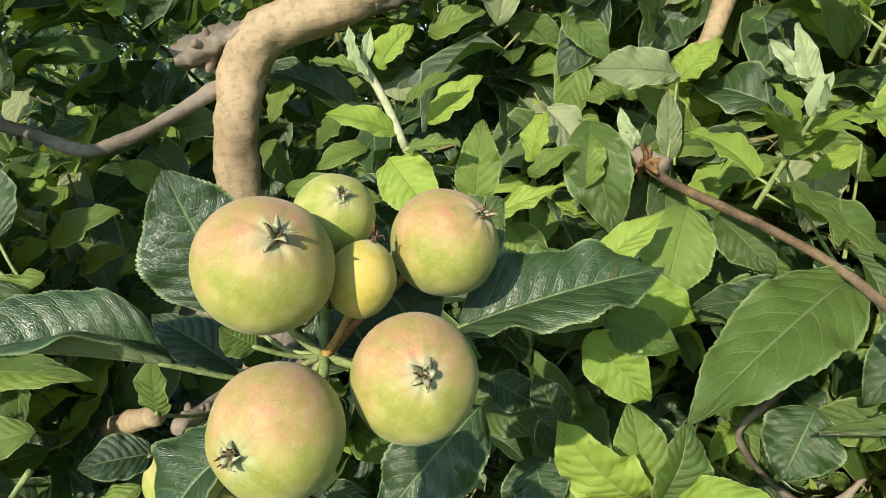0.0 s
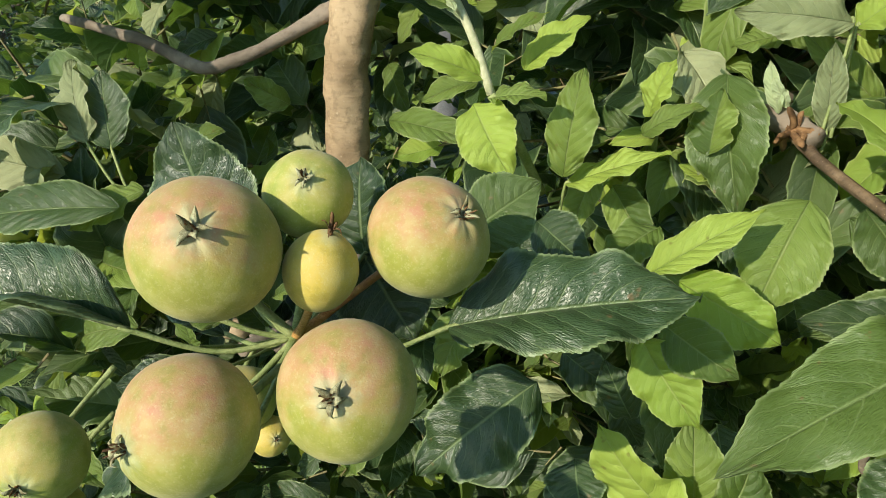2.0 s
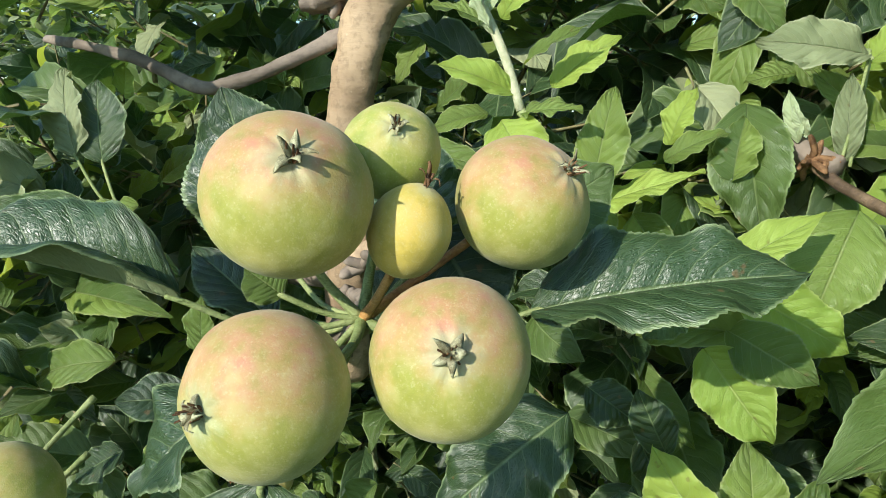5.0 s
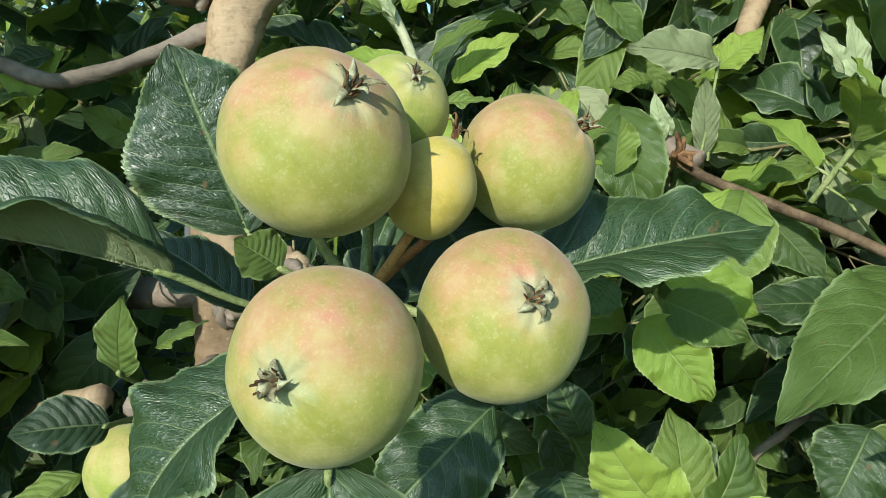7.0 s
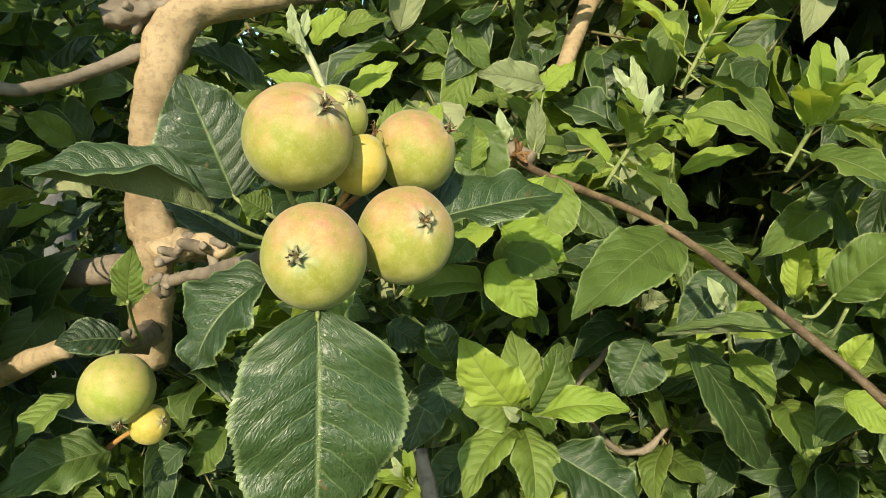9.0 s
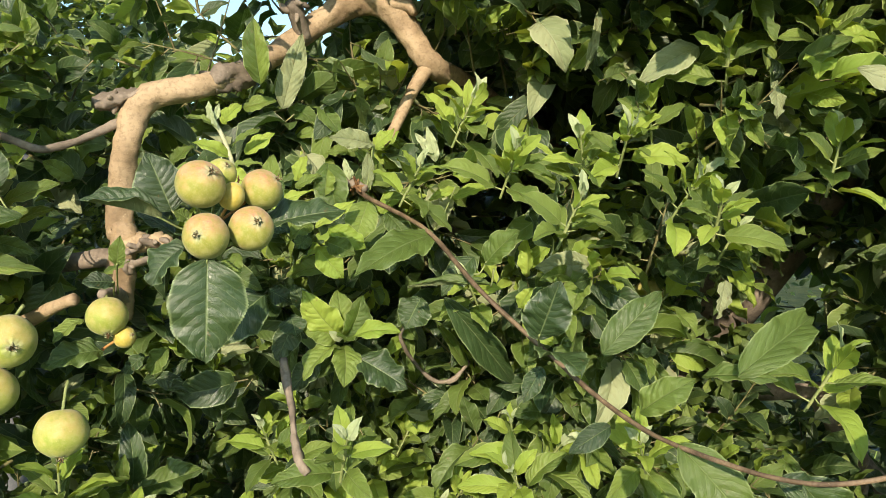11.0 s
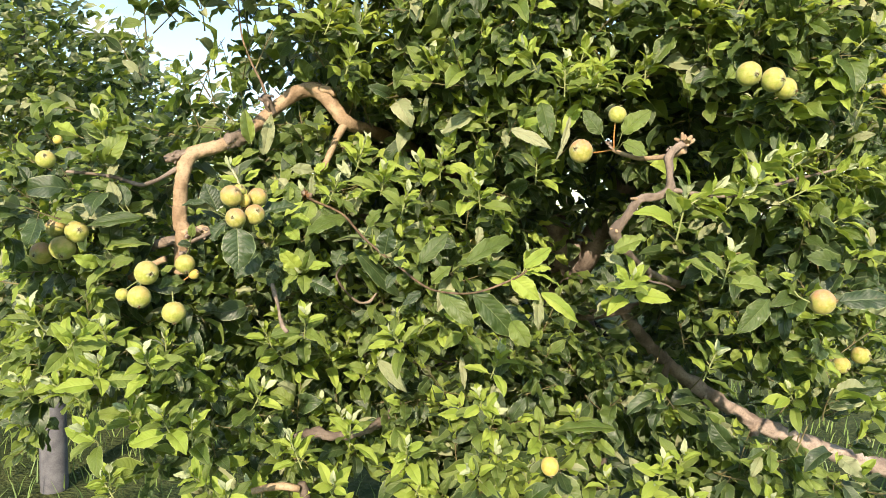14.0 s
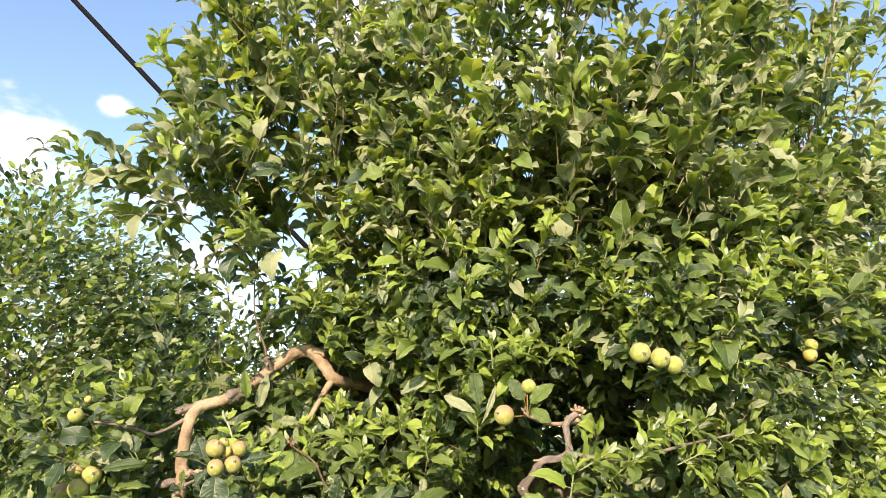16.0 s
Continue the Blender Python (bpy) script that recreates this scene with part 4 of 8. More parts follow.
tube("spur", [(0.6143, 0.0100, 1.5019, 0.0020), (0.6121, 0.0133, 1.5055, 0.0023), (0.6074, 0.0137, 1.5093, 0.0016), (0.6064, 0.0142, 1.5103, 0.0006)], OLD_BARK, tree, 8, 4, 0.50, "wrinkled stub of a fruiting spur", 95)
tube("spur", [(0.6143, 0.0100, 1.5019, 0.0020), (0.6139, 0.0086, 1.4990, 0.0023), (0.6157, 0.0058, 1.4971, 0.0016), (0.6161, 0.0048, 1.4960, 0.0006)], OLD_BARK, tree, 8, 4, 0.50, "wrinkled stub of a fruiting spur", 96)
tube("spur", [(0.6143, 0.0100, 1.5019, 0.0020), (0.6109, 0.0111, 1.5043, 0.0023), (0.6075, 0.0115, 1.5062, 0.0016), (0.6063, 0.0118, 1.5070, 0.0006)], OLD_BARK, tree, 8, 4, 0.50, "wrinkled stub of a fruiting spur", 97)
tube("spur", [(0.6143, 0.0100, 1.5019, 0.0020), (0.6129, 0.0126, 1.5060, 0.0023), (0.6136, 0.0138, 1.5096, 0.0016), (0.6135, 0.0144, 1.5109, 0.0006)], OLD_BARK, tree, 8, 4, 0.50, "wrinkled stub of a fruiting spur", 98)
tube("spur", [(0.6143, 0.0100, 1.5019, 0.0020), (0.6141, 0.0070, 1.5065, 0.0023), (0.6130, 0.0026, 1.5067, 0.0016), (0.6127, 0.0013, 1.5074, 0.0006)], OLD_BARK, tree, 8, 4, 0.50, "wrinkled stub of a fruiting spur", 99)
tube("spur", [(0.6143, 0.0100, 1.5019, 0.0020), (0.6181, 0.0107, 1.4971, 0.0023), (0.6213, 0.0094, 1.4933, 0.0016), (0.6223, 0.0093, 1.4922, 0.0006)], OLD_BARK, tree, 8, 4, 0.50, "wrinkled stub of a fruiting spur", 100)
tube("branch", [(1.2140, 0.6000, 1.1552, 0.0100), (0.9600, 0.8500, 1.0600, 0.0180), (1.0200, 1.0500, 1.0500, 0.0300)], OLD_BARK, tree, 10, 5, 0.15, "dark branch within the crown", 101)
tube("twig", [(0.6807, -0.0800, 1.4228, 0.0050), (0.7365, -0.0850, 1.4141, 0.0040), (0.8170, -0.0800, 1.4153, 0.0035), (0.9433, -0.0500, 1.4431, 0.0030), (1.0850, 0.0000, 1.4693, 0.0020)], OLD_BARK, tree, 9, 6, 0.30, "leafy side shoot", 102)
tube("limb", [(1.0478, 0.8000, 1.0901, 0.0120), (1.1374, 0.8200, 0.9965, 0.0190), (1.2731, 0.8600, 0.8799, 0.0200), (1.4129, 0.8800, 0.7880, 0.0240), (1.5959, 0.8900, 0.6788, 0.0255), (1.8332, 0.9000, 0.5812, 0.0280), (2.1884, 0.9200, 0.4558, 0.0310), (2.7468, 0.9800, 0.2549, 0.0400), (2.9000, 1.2500, 0.3000, 0.0700), (3.1000, 1.4000, -0.0500, 0.0900)], GREY_BARK, tree, 20, 11, 0.36, "heavy grey-brown slanting limb", 103)
tube("branch", [(1.6106, 0.8800, 0.6712, 0.0160), (1.5662, 0.8600, 0.5839, 0.0120), (1.5654, 0.8400, 0.4951, 0.0080)], OLD_BARK, tree, 8, 4, 0.20, "short stub", 104)
tube("branch", [(1.2401, 0.8400, 0.9077, 0.0120), (1.2004, 0.8000, 0.7749, 0.0100), (1.1824, 0.7800, 0.6568, 0.0070)], OLD_BARK, tree, 8, 4, 0.20, "hanging twig", 105)
tube("branch", [(1.4058, 0.8700, 0.8004, 0.0080), (1.3794, 0.8400, 0.6790, 0.0070), (1.4256, 0.8400, 0.5443, 0.0060), (1.4351, 0.8200, 0.4758, 0.0050)], OLD_BARK, tree, 8, 4, 0.30, "hanging twig", 106)
tube("branch", [(0.2708, 0.4700, 0.8824, 0.0080), (0.2153, 0.4000, 0.8847, 0.0085), (0.1583, 0.3700, 0.8891, 0.0090), (0.1000, 0.3600, 0.9031, 0.0085), (0.0675, 0.3600, 0.8946, 0.0065)], OLD_BARK, tree, 14, 10, 0.80, "low crooked tan branch", 107)
tube("branch", [(0.0970, 0.4000, 0.7129, 0.0110), (0.0902, 0.3800, 0.7601, 0.0120), (0.0815, 0.3700, 0.7899, 0.0080)], OLD_BARK, tree, 10, 4, 0.40, "sawn stump of a branch", 108)
tube("branch", [(-0.0224, 0.3600, 0.7840, 0.0070), (0.0302, 0.3600, 0.7918, 0.0080), (0.0776, 0.3600, 0.7817, 0.0080)], BARK, tree, 8, 4, 0.30, "low twig", 109)
tube("branch", [(0.2708, 0.4700, 0.8824, 0.0080), (0.5000, 0.6000, 1.0000, 0.0140), (0.9000, 0.9000, 0.8500, 0.0300)], OLD_BARK, tree, 8, 4, 0.20, "dark branch within the crown", 110)
tube("twig", [(0.0225, 0.3400, 1.2272, 0.0040), (0.0327, 0.3000, 1.1922, 0.0032), (0.0393, 0.2650, 1.1669, 0.0034), (0.0429, 0.2500, 1.1530, 0.0050), (0.0522, 0.2400, 1.1432, 0.0030)], OLD_BARK, tree, 10, 9, 0.70, "hanging brown spur twig", 111)
tube("twig", [(0.1245, 0.4000, 2.8217, 0.0026), (0.1366, 0.4100, 2.7121, 0.0028), (0.1623, 0.4300, 2.5170, 0.0030), (0.1772, 0.4600, 2.3579, 0.0034), (0.1586, 0.5200, 2.1728, 0.0040)], OLD_BARK, tree, 8, 5, 0.10, "dark upright shoot", 112)
tube("twig", [(1.7483, 0.3000, 2.9563, 0.0026), (1.7166, 0.3100, 2.8337, 0.0028), (1.6737, 0.3300, 2.6185, 0.0030), (1.6107, 0.3700, 2.3609, 0.0034), (1.4537, 0.4500, 2.1722, 0.0040)], OLD_BARK, tree, 8, 5, 0.10, "dark upright shoot", 113)
tube("twig", [(0.9052, 0.3600, 2.7107, 0.0026), (0.8098, 0.3800, 2.5565, 0.0030), (0.7313, 0.4200, 2.4179, 0.0034), (0.6886, 0.5000, 2.3181, 0.0040)], OLD_BARK, tree, 8, 5, 0.10, "dark slanting shoot", 114)
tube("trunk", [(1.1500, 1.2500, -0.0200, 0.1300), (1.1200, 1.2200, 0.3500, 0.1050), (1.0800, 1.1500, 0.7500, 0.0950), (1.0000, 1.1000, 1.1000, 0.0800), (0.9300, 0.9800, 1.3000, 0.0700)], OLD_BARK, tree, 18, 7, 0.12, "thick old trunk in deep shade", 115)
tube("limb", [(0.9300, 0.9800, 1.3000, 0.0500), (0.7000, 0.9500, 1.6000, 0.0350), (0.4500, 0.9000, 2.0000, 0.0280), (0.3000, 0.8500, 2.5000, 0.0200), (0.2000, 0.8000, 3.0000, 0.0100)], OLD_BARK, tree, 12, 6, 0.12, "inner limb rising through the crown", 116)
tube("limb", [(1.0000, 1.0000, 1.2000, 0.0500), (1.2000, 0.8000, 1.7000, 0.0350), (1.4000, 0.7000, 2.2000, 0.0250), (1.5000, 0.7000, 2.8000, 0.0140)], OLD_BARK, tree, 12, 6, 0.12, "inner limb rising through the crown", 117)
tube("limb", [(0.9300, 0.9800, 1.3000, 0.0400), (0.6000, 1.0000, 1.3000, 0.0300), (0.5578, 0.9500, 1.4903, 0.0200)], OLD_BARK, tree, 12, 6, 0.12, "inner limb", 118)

# ---- fruit ----


def apple(centre, radius, axis, mat, label, stalk=None, stalk_mat=None, tall=0.94, sepals=True, group="", dried=False):
    """A young apple: a lobed body with a basin round its calyx, five sepals, and a stalk to the spur."""
    rng = np.random.default_rng(int(abs(centre[0]) * 9137 + abs(centre[2]) * 7919) % 100000)
    turn = Vector(axis).normalized().to_track_quat("Z", "Y").to_matrix()
    rings, sides = 30, 44
    cone, dip = (0.12, 0.0) if dried else (0.055, 0.055)
    verts, faces, uv = [], [], []
    spin = rng.uniform(0, 6.28)
    for i in range(rings + 1):
        a = math.pi * (i / rings) ** 1.25
        r, z = math.sin(a), math.cos(a)
        basin = math.exp(-((a / 0.17) ** 2)) * dip - math.exp(-((a / 0.55) ** 2)) * cone
        hollow = math.exp(-(((math.pi - a) / 0.32) ** 2)) * 0.20
        for k in range(sides):
            b = 2 * math.pi * k / sides
            lobe = 1 + 0.022 * math.cos(5 * b + spin) * math.exp(-(((a - 0.55) / 0.6) ** 2)) + 0.012 * math.cos(2 * b + spin * 1.7)
            p = Vector((r * math.cos(b) * lobe, r * math.sin(b) * lobe, (z - basin + hollow) * tall))
            p *= 1 + 0.018 * noise.noise(p * 1.6 + Vector(centre) * 31)
            p.z += 0.05 * r * r
            if not dried:  # puckered round the calyx
                p.z += (0.016 * math.cos(5 * b + spin) + 0.012 * math.cos(9 * b + 2 * spin)) * math.exp(-(((a - 0.27) / 0.13) ** 2))
            verts.append(turn @ (p * radius))
            uv.append((k / sides, a / math.pi))
    for i in range(rings):
        for k in range(sides):
            k2 = (k + 1) % sides
            faces.append((i * sides + k, (i + 1) * sides + k, (i + 1) * sides + k2, i * sides + k2))
    body = new("apple", mesh_from("apple", [tuple(v) for v in verts], faces, [mat], uv))
    body.location = centre
    tagged(body, label, "apple", group)
    tip_z = (1 + cone - dip) * tall * radius
    if sepals:
        sv, sf = [], []
        for k in range(5):
            b = 2 * math.pi * k / 5 + rng.uniform(-0.25, 0.25)
            reach, rise = radius * rng.uniform(0.18, 0.28) * (1.3 if dried else 1), radius * rng.uniform(0.08, 0.24) * (2.2 if dried else 1)
            curl = rng.uniform(-0.15, 0.12) * radius
            slim, bend = rng.uniform(0.65, 1.05), rng.uniform(-0.09, 0.09) * radius
            at = len(sv)
            for q, (d, h, w) in enumerate(((0.05, 0.0, 0.070), (0.25, 0.52, 0.080), (0.50, 0.88, 0.066), (0.78, 0.98, 0.036), (1.0, 0.70, 0.008))):
                for s, dz in ((-1, 0), (0, -0.02), (1, 0), (0, 0.016)):
                    c = Vector((d * reach, s * w * slim * radius + bend * d * d, tip_z + h * rise + dz * radius + (0.3 * curl if q == 3 else curl if q == 4 else 0)))
                    c = Matrix.Rotation(b, 3, "Z") @ c
                    sv.append(tuple(turn @ c))
            for q in range(4):
                for s in range(4):
                    s2 = (s + 1) % 4
                    sf.append((at + q * 4 + s, at + q * 4 + s2, at + q * 4 + 4 + s2, at + q * 4 + 4 + s))
        calyx = part("calyx", mesh_from("calyx", sv, sf, [DRY if dried else SEPAL]), body, "shrivelled green-brown sepals")
        # the dried tuft of stamens within
        tv, tf = [], []
        for k in range(11):
            b = rng.uniform(0, 6.28)
            lean = rng.uniform(0.02, 0.16) * radius
            top = Vector((math.cos(b) * lean, math.sin(b) * lean, tip_z + rng.uniform(0.10, 0.26) * radius))
            foot = Vector((math.cos(b) * 0.05 * radius, math.sin(b) * 0.05 * radius, tip_z - 0.03 * radius))
            at = len(tv)
            for c, w in ((foot, 0.022), (top, 0.014)):
                for s in range(3):
                    tv.append(tuple(turn @ (c + Vector((math.cos(s * 2.1), math.sin(s * 2.1), 0)) * w * radius)))
            for s in range(3):
                s2 = (s + 1) % 3
                tf.append((at + s, at + s2, at + 3 + s2, at + 3 + s))
        part("stamen_tuft", mesh_from("stamen_tuft", tv, tf, [DRY]), calyx, "dry brown tuft of stamens", "stuff")
    if stalk:
        start = -Vector(axis).normalized() * radius * tall * 0.76
        end = Vector(stalk) - Vector(centre)
        mid = (start + end) / 2 - Vector(axis).normalized() * radius * 0.25
        tube("pedicel", [(*start, 0.0014), (*mid, 0.0013), (*end, 0.0018)], stalk_mat or GREEN_STEM, body, 8, 5)
    return body

apple((-0.0484, 0.1894, 1.4061), 0.0198, (0.47, -0.69, 0.55), APPLE, "unripe green apple with a pink blush in the cluster", (-0.0410, 0.2170, 1.3700), None, 0.96, True, "young apples on the sunlit cluster", False)
apple((-0.0360, 0.2195, 1.4165), 0.0132, (0.40, -0.72, 0.55), APPLE_GREEN, "small yellow-green apple half hidden behind the others", (-0.0410, 0.2170, 1.3700), None, 0.96, True, "young apples on the sunlit cluster", False)
apple((-0.0254, 0.2090, 1.3976), 0.0108, (0.34, -0.12, 0.93), APPLE_YELLOW, "stunted yellow apple with a withered brown calyx", (-0.0410, 0.2170, 1.3700), RED_STEM, 1.12, True, "young apples on the sunlit cluster", True)
apple((-0.0025, 0.2311, 1.4050), 0.0182, (0.73, -0.32, 0.60), APPLE, "unripe green apple with a rosy cheek in the cluster", (-0.0410, 0.2170, 1.3700), RED_STEM, 0.95, True, "young apples on the sunlit cluster", False)
apple((-0.0070, 0.1937, 1.3726), 0.0188, (0.30, -0.87, 0.39), APPLE, "unripe apple facing out with its calyx open", (-0.0410, 0.2170, 1.3700), None, 0.95, True, "young apples on the sunlit cluster", False)
apple((-0.0393, 0.1695, 1.3662), 0.0183, (-0.25, -0.96, 0.10), APPLE, "unripe rosy apple hanging lowest in the cluster", (-0.0410, 0.2170, 1.3700), None, 0.97, True, "young apples on the sunlit cluster", False)
apple((-0.1436, 0.3042, 1.2743), 0.0193, (0.20, -0.50, -0.80), APPLE_GREEN, "yellow-green apple hanging from a spur", (-0.1527, 0.3400, 1.2898), None, 0.95, True, "young apples hanging lower down", False)
apple((-0.1281, 0.3078, 1.2534), 0.0107, (0.75, -0.50, 0.35), APPLE_YELLOW, "very small yellow apple on a red stalk", (-0.1500, 0.3120, 1.2380), RED_STEM, 0.95, True, "young apples hanging lower down", False)
apple((-0.2025, 0.2326, 1.2637), 0.0222, (0.45, -0.85, -0.05), APPLE_GREEN, "green apple hanging among leaves", (-0.2100, 0.2850, 1.2850), None, 0.95, True, "young apples hanging lower down", False)
apple((-0.2167, 0.2380, 1.2186), 0.0215, (0.10, -0.60, -0.70), APPLE_GREEN, "shaded green apple hanging among leaves", (-0.2150, 0.2850, 1.2550), None, 0.95, True, "young apples hanging lower down", False)
apple((-0.2498, 0.2600, 1.2209), 0.0122, (-0.30, -0.50, -0.70), APPLE_GREEN, "small green apple beside a larger one", (-0.2220, 0.2850, 1.2450), None, 0.95, True, "young apples hanging lower down", False)
apple((-0.1532, 0.2143, 1.1918), 0.0211, (0.10, -0.35, -0.90), APPLE_GREEN, "round green apple hanging lowest", (-0.1600, 0.2500, 1.2250), None, 0.95, True, "young apples hanging lower down", False)
apple((-0.3427, 0.3237, 1.3363), 0.0213, (0.40, -0.80, 0.20), APPLE_GREEN, "green apple at the edge of the crown", (-0.3600, 0.3700, 1.3500), None, 0.95, True, "young apples at the crown's edge", False)
apple((-0.3685, 0.3257, 1.3055), 0.0235, (0.10, -0.60, -0.50), APPLE_GREEN, "shaded green apple below others", (-0.3600, 0.3700, 1.3400), None, 0.95, True, "young apples at the crown's edge", False)
apple((-0.4133, 0.3551, 1.2933), 0.0216, (-0.30, -0.80, -0.10), APPLE, "green apple with a warm cheek", (-0.3700, 0.3800, 1.3300), None, 0.95, True, "young apples at the crown's edge", False)
apple((-0.3850, 0.3450, 1.3430), 0.0190, (-0.20, -0.60, 0.60), APPLE, "green apple with a red top", (-0.3700, 0.3800, 1.3300), None, 0.95, True, "young apples at the crown's edge", False)
apple((-0.3728, 0.2518, 1.4691), 0.0166, (0.10, -0.70, 0.30), APPLE_GREEN, "small apple among the outer leaves", (-0.3800, 0.3000, 1.4900), None, 0.95, True, "young apples at the crown's edge", False)
apple((-0.3568, 0.2685, 1.5064), 0.0085, (-0.30, -0.70, 0.40), APPLE_YELLOW, "tiny yellow apple among the outer leaves", (-0.3600, 0.3100, 1.5000), None, 0.95, True, "young apples at the crown's edge", False)
apple((0.5800, 0.0579, 1.4946), 0.0220, (-0.75, -0.60, 0.15), APPLE, "single rosy apple hanging out on a long stalk", (0.6220, 0.0110, 1.4960), RED_STEM, 0.96, True, "young apples in the shaded side", False)
apple((0.6180, -0.0075, 1.5540), 0.0155, (0.20, -0.25, 0.95), APPLE_GREEN, "small green apple standing up on its stalk", (0.6220, 0.0110, 1.4960), RED_STEM, 0.97, True, "young apples in the shaded side", False)
apple((0.8577, -0.0367, 1.6326), 0.0222, (0.00, -0.95, -0.15), APPLE_GREEN, "round green apple in a row of three", (0.8900, 0.0100, 1.6400), None, 0.96, True, "young apples in the shaded side", False)
apple((0.8949, -0.0540, 1.6212), 0.0212, (0.15, -0.95, -0.10), APPLE_GREEN, "round green apple in a row of three", (0.8900, 0.0100, 1.6400), None, 0.96, True, "young apples in the shaded side", False)
apple((0.9307, -0.0420, 1.6095), 0.0195, (0.50, -0.80, -0.30), APPLE_GREEN, "round green apple in a row of three", (0.9000, 0.0100, 1.6400), None, 0.96, True, "young apples in the shaded side", False)
apple((0.9306, -0.1492, 1.2343), 0.0213, (0.95, -0.30, 0.10), APPLE, "pale rosy apple beside a long dark leaf", (0.9000, -0.1200, 1.2500), None, 1.00, True, "young apples in the shaded side", False)
apple((1.4871, 0.3981, 0.9827), 0.0225, (0.10, -0.90, -0.30), APPLE_GREEN, "green apple low in the crown", (1.5000, 0.4300, 1.0300), None, 0.96, True, "young apples in the shaded side", False)
apple((1.5151, 0.3654, 1.0150), 0.0235, (0.30, -0.90, 0.10), APPLE_GREEN, "green apple low in the crown", (1.5100, 0.4100, 1.0500), None, 0.96, True, "young apples in the shaded side", False)
apple((1.4740, 0.2730, 1.6841), 0.0185, (0.10, -0.80, -0.40), APPLE_YELLOW, "yellowish apple half covered by leaves", (1.4800, 0.3100, 1.7100), None, 0.96, True, "young apples in the shaded side", False)
apple((1.5000, 0.3000, 1.7150), 0.0175, (0.10, -0.80, 0.40), APPLE_GREEN, "green apple half covered by leaves", (1.4800, 0.3300, 1.7100), None, 0.96, True, "young apples in the shaded side", False)
apple((0.4931, 0.4508, 1.3000), 0.0204, (0.10, -0.90, -0.20), APPLE_GREEN, "green apple deep in the leaves", (0.5000, 0.4800, 1.3300), None, 0.96, True, "young apples in the shaded side", False)
apple((0.5872, 0.2000, 0.8506), 0.0185, (0.00, -0.50, -0.80), APPLE_YELLOW, "yellow-green apple low in the crown", (0.5872, 0.2300, 0.8806), None, 1.10, True, "young apples in the shaded side", False)

# ---- leaves set one by one ----
leaf_at((0.0011, 0.2400, 1.3734), (0.0738, 0.2590, 1.3912), 0.0450, (-0.08, -0.60, 0.80), 30, 16, "old", 0.11, 6, True, stalk=(-0.0410, 0.2170, 1.3700))
leaf_at((-0.0769, 0.1861, 1.3773), (-0.1305, 0.1635, 1.3885), 0.0520, (0.05, -0.38, 0.92), 60, 14, "old", 0.04, 0, True, stalk=(-0.0410, 0.2170, 1.3700))
leaf_at((-0.0765, 0.2320, 1.3816), (-0.0995, 0.2322, 1.4305), 0.0440, (0.20, -0.95, 0.20), 10, 14, "old", 0.07, 0, True, stalk=(-0.0410, 0.2170, 1.3700))
leaf_at((-0.0374, 0.1655, 1.3486), (-0.0345, 0.1580, 1.2679), 0.0620, (0.22, -0.96, 0.15), 10, 24, "old", 0.07, 0, True, stalk=(-0.0410, 0.2170, 1.3700))
leaf_at((-0.0560, 0.1860, 1.3545), (-0.0790, 0.1760, 1.3225), 0.0400, (-0.45, -0.60, 0.65), 34, 75, "old", 0.12, -10, True, stalk=(-0.0410, 0.2170, 1.3700))
leaf_at((-0.0588, 0.2050, 1.3768), (-0.0698, 0.2030, 1.3833), 0.0140, (0.10, -0.80, 0.60), 20, 20, "mid", 0.1, 0, True, stalk=(-0.0410, 0.2170, 1.3700))
leaf_at((-0.0716, 0.2200, 1.3630), (-0.1048, 0.2250, 1.3802), 0.0220, (0.20, -0.50, 0.85), 25, 20, "old", 0.08, 0, True, stalk=(-0.0410, 0.2170, 1.3700))
leaf_at((-0.0285, 0.2380, 1.3932), (-0.0083, 0.2360, 1.3686), 0.0360, (0.10, -0.90, 0.35), 12, 15, "old", 0.06, 0, True, stalk=(-0.0410, 0.2170, 1.3700))
leaf_at((-0.0455, 0.2350, 1.3619), (-0.0351, 0.2400, 1.3799), 0.0240, (-0.20, -0.90, 0.35), 16, 15, "old", 0.06, 0, True, stalk=(-0.0410, 0.2170, 1.3700))
leaf_at((-0.0384, 0.2550, 1.3865), (-0.0436, 0.2620, 1.4196), 0.0340, (0.10, -0.93, 0.25), 12, 15, "old", 0.06, 0, False, stalk=(-0.0410, 0.2170, 1.3700))
leaf_at((-0.0089, 0.2750, 1.3923), (0.0151, 0.2850, 1.4132), 0.0300, (-0.10, -0.90, 0.35), 12, 15, "old", 0.06, 0, False)
leaf_at((-0.0458, 0.2400, 1.3719), (-0.0354, 0.2400, 1.3596), 0.0180, (-0.20, -0.80, 0.50), 12, 15, "mid", 0.06, 0, False, stalk=(-0.0410, 0.2170, 1.3700))
leaf_at((-0.0666, 0.2350, 1.3599), (-0.0787, 0.2350, 1.3702), 0.0120, (0.20, -0.70, 0.60), 20, 20, "mid", 0.1, 0, True, stalk=(-0.0410, 0.2170, 1.3700))
leaf_at((-0.1254, 0.2580, 1.3284), (-0.1219, 0.2520, 1.3562), 0.0165, (-0.10, -0.95, 0.20), 18, 30, "mid", 0.1, 0, True, stalk=(-0.1474, 0.3600, 1.2867))
leaf_at((-0.1259, 0.2520, 1.3140), (-0.1478, 0.2350, 1.3152), 0.0215, (-0.10, -0.75, 0.60), 20, 25, "old", 0.06, 0, True, stalk=(-0.1563, 0.3800, 1.2797))
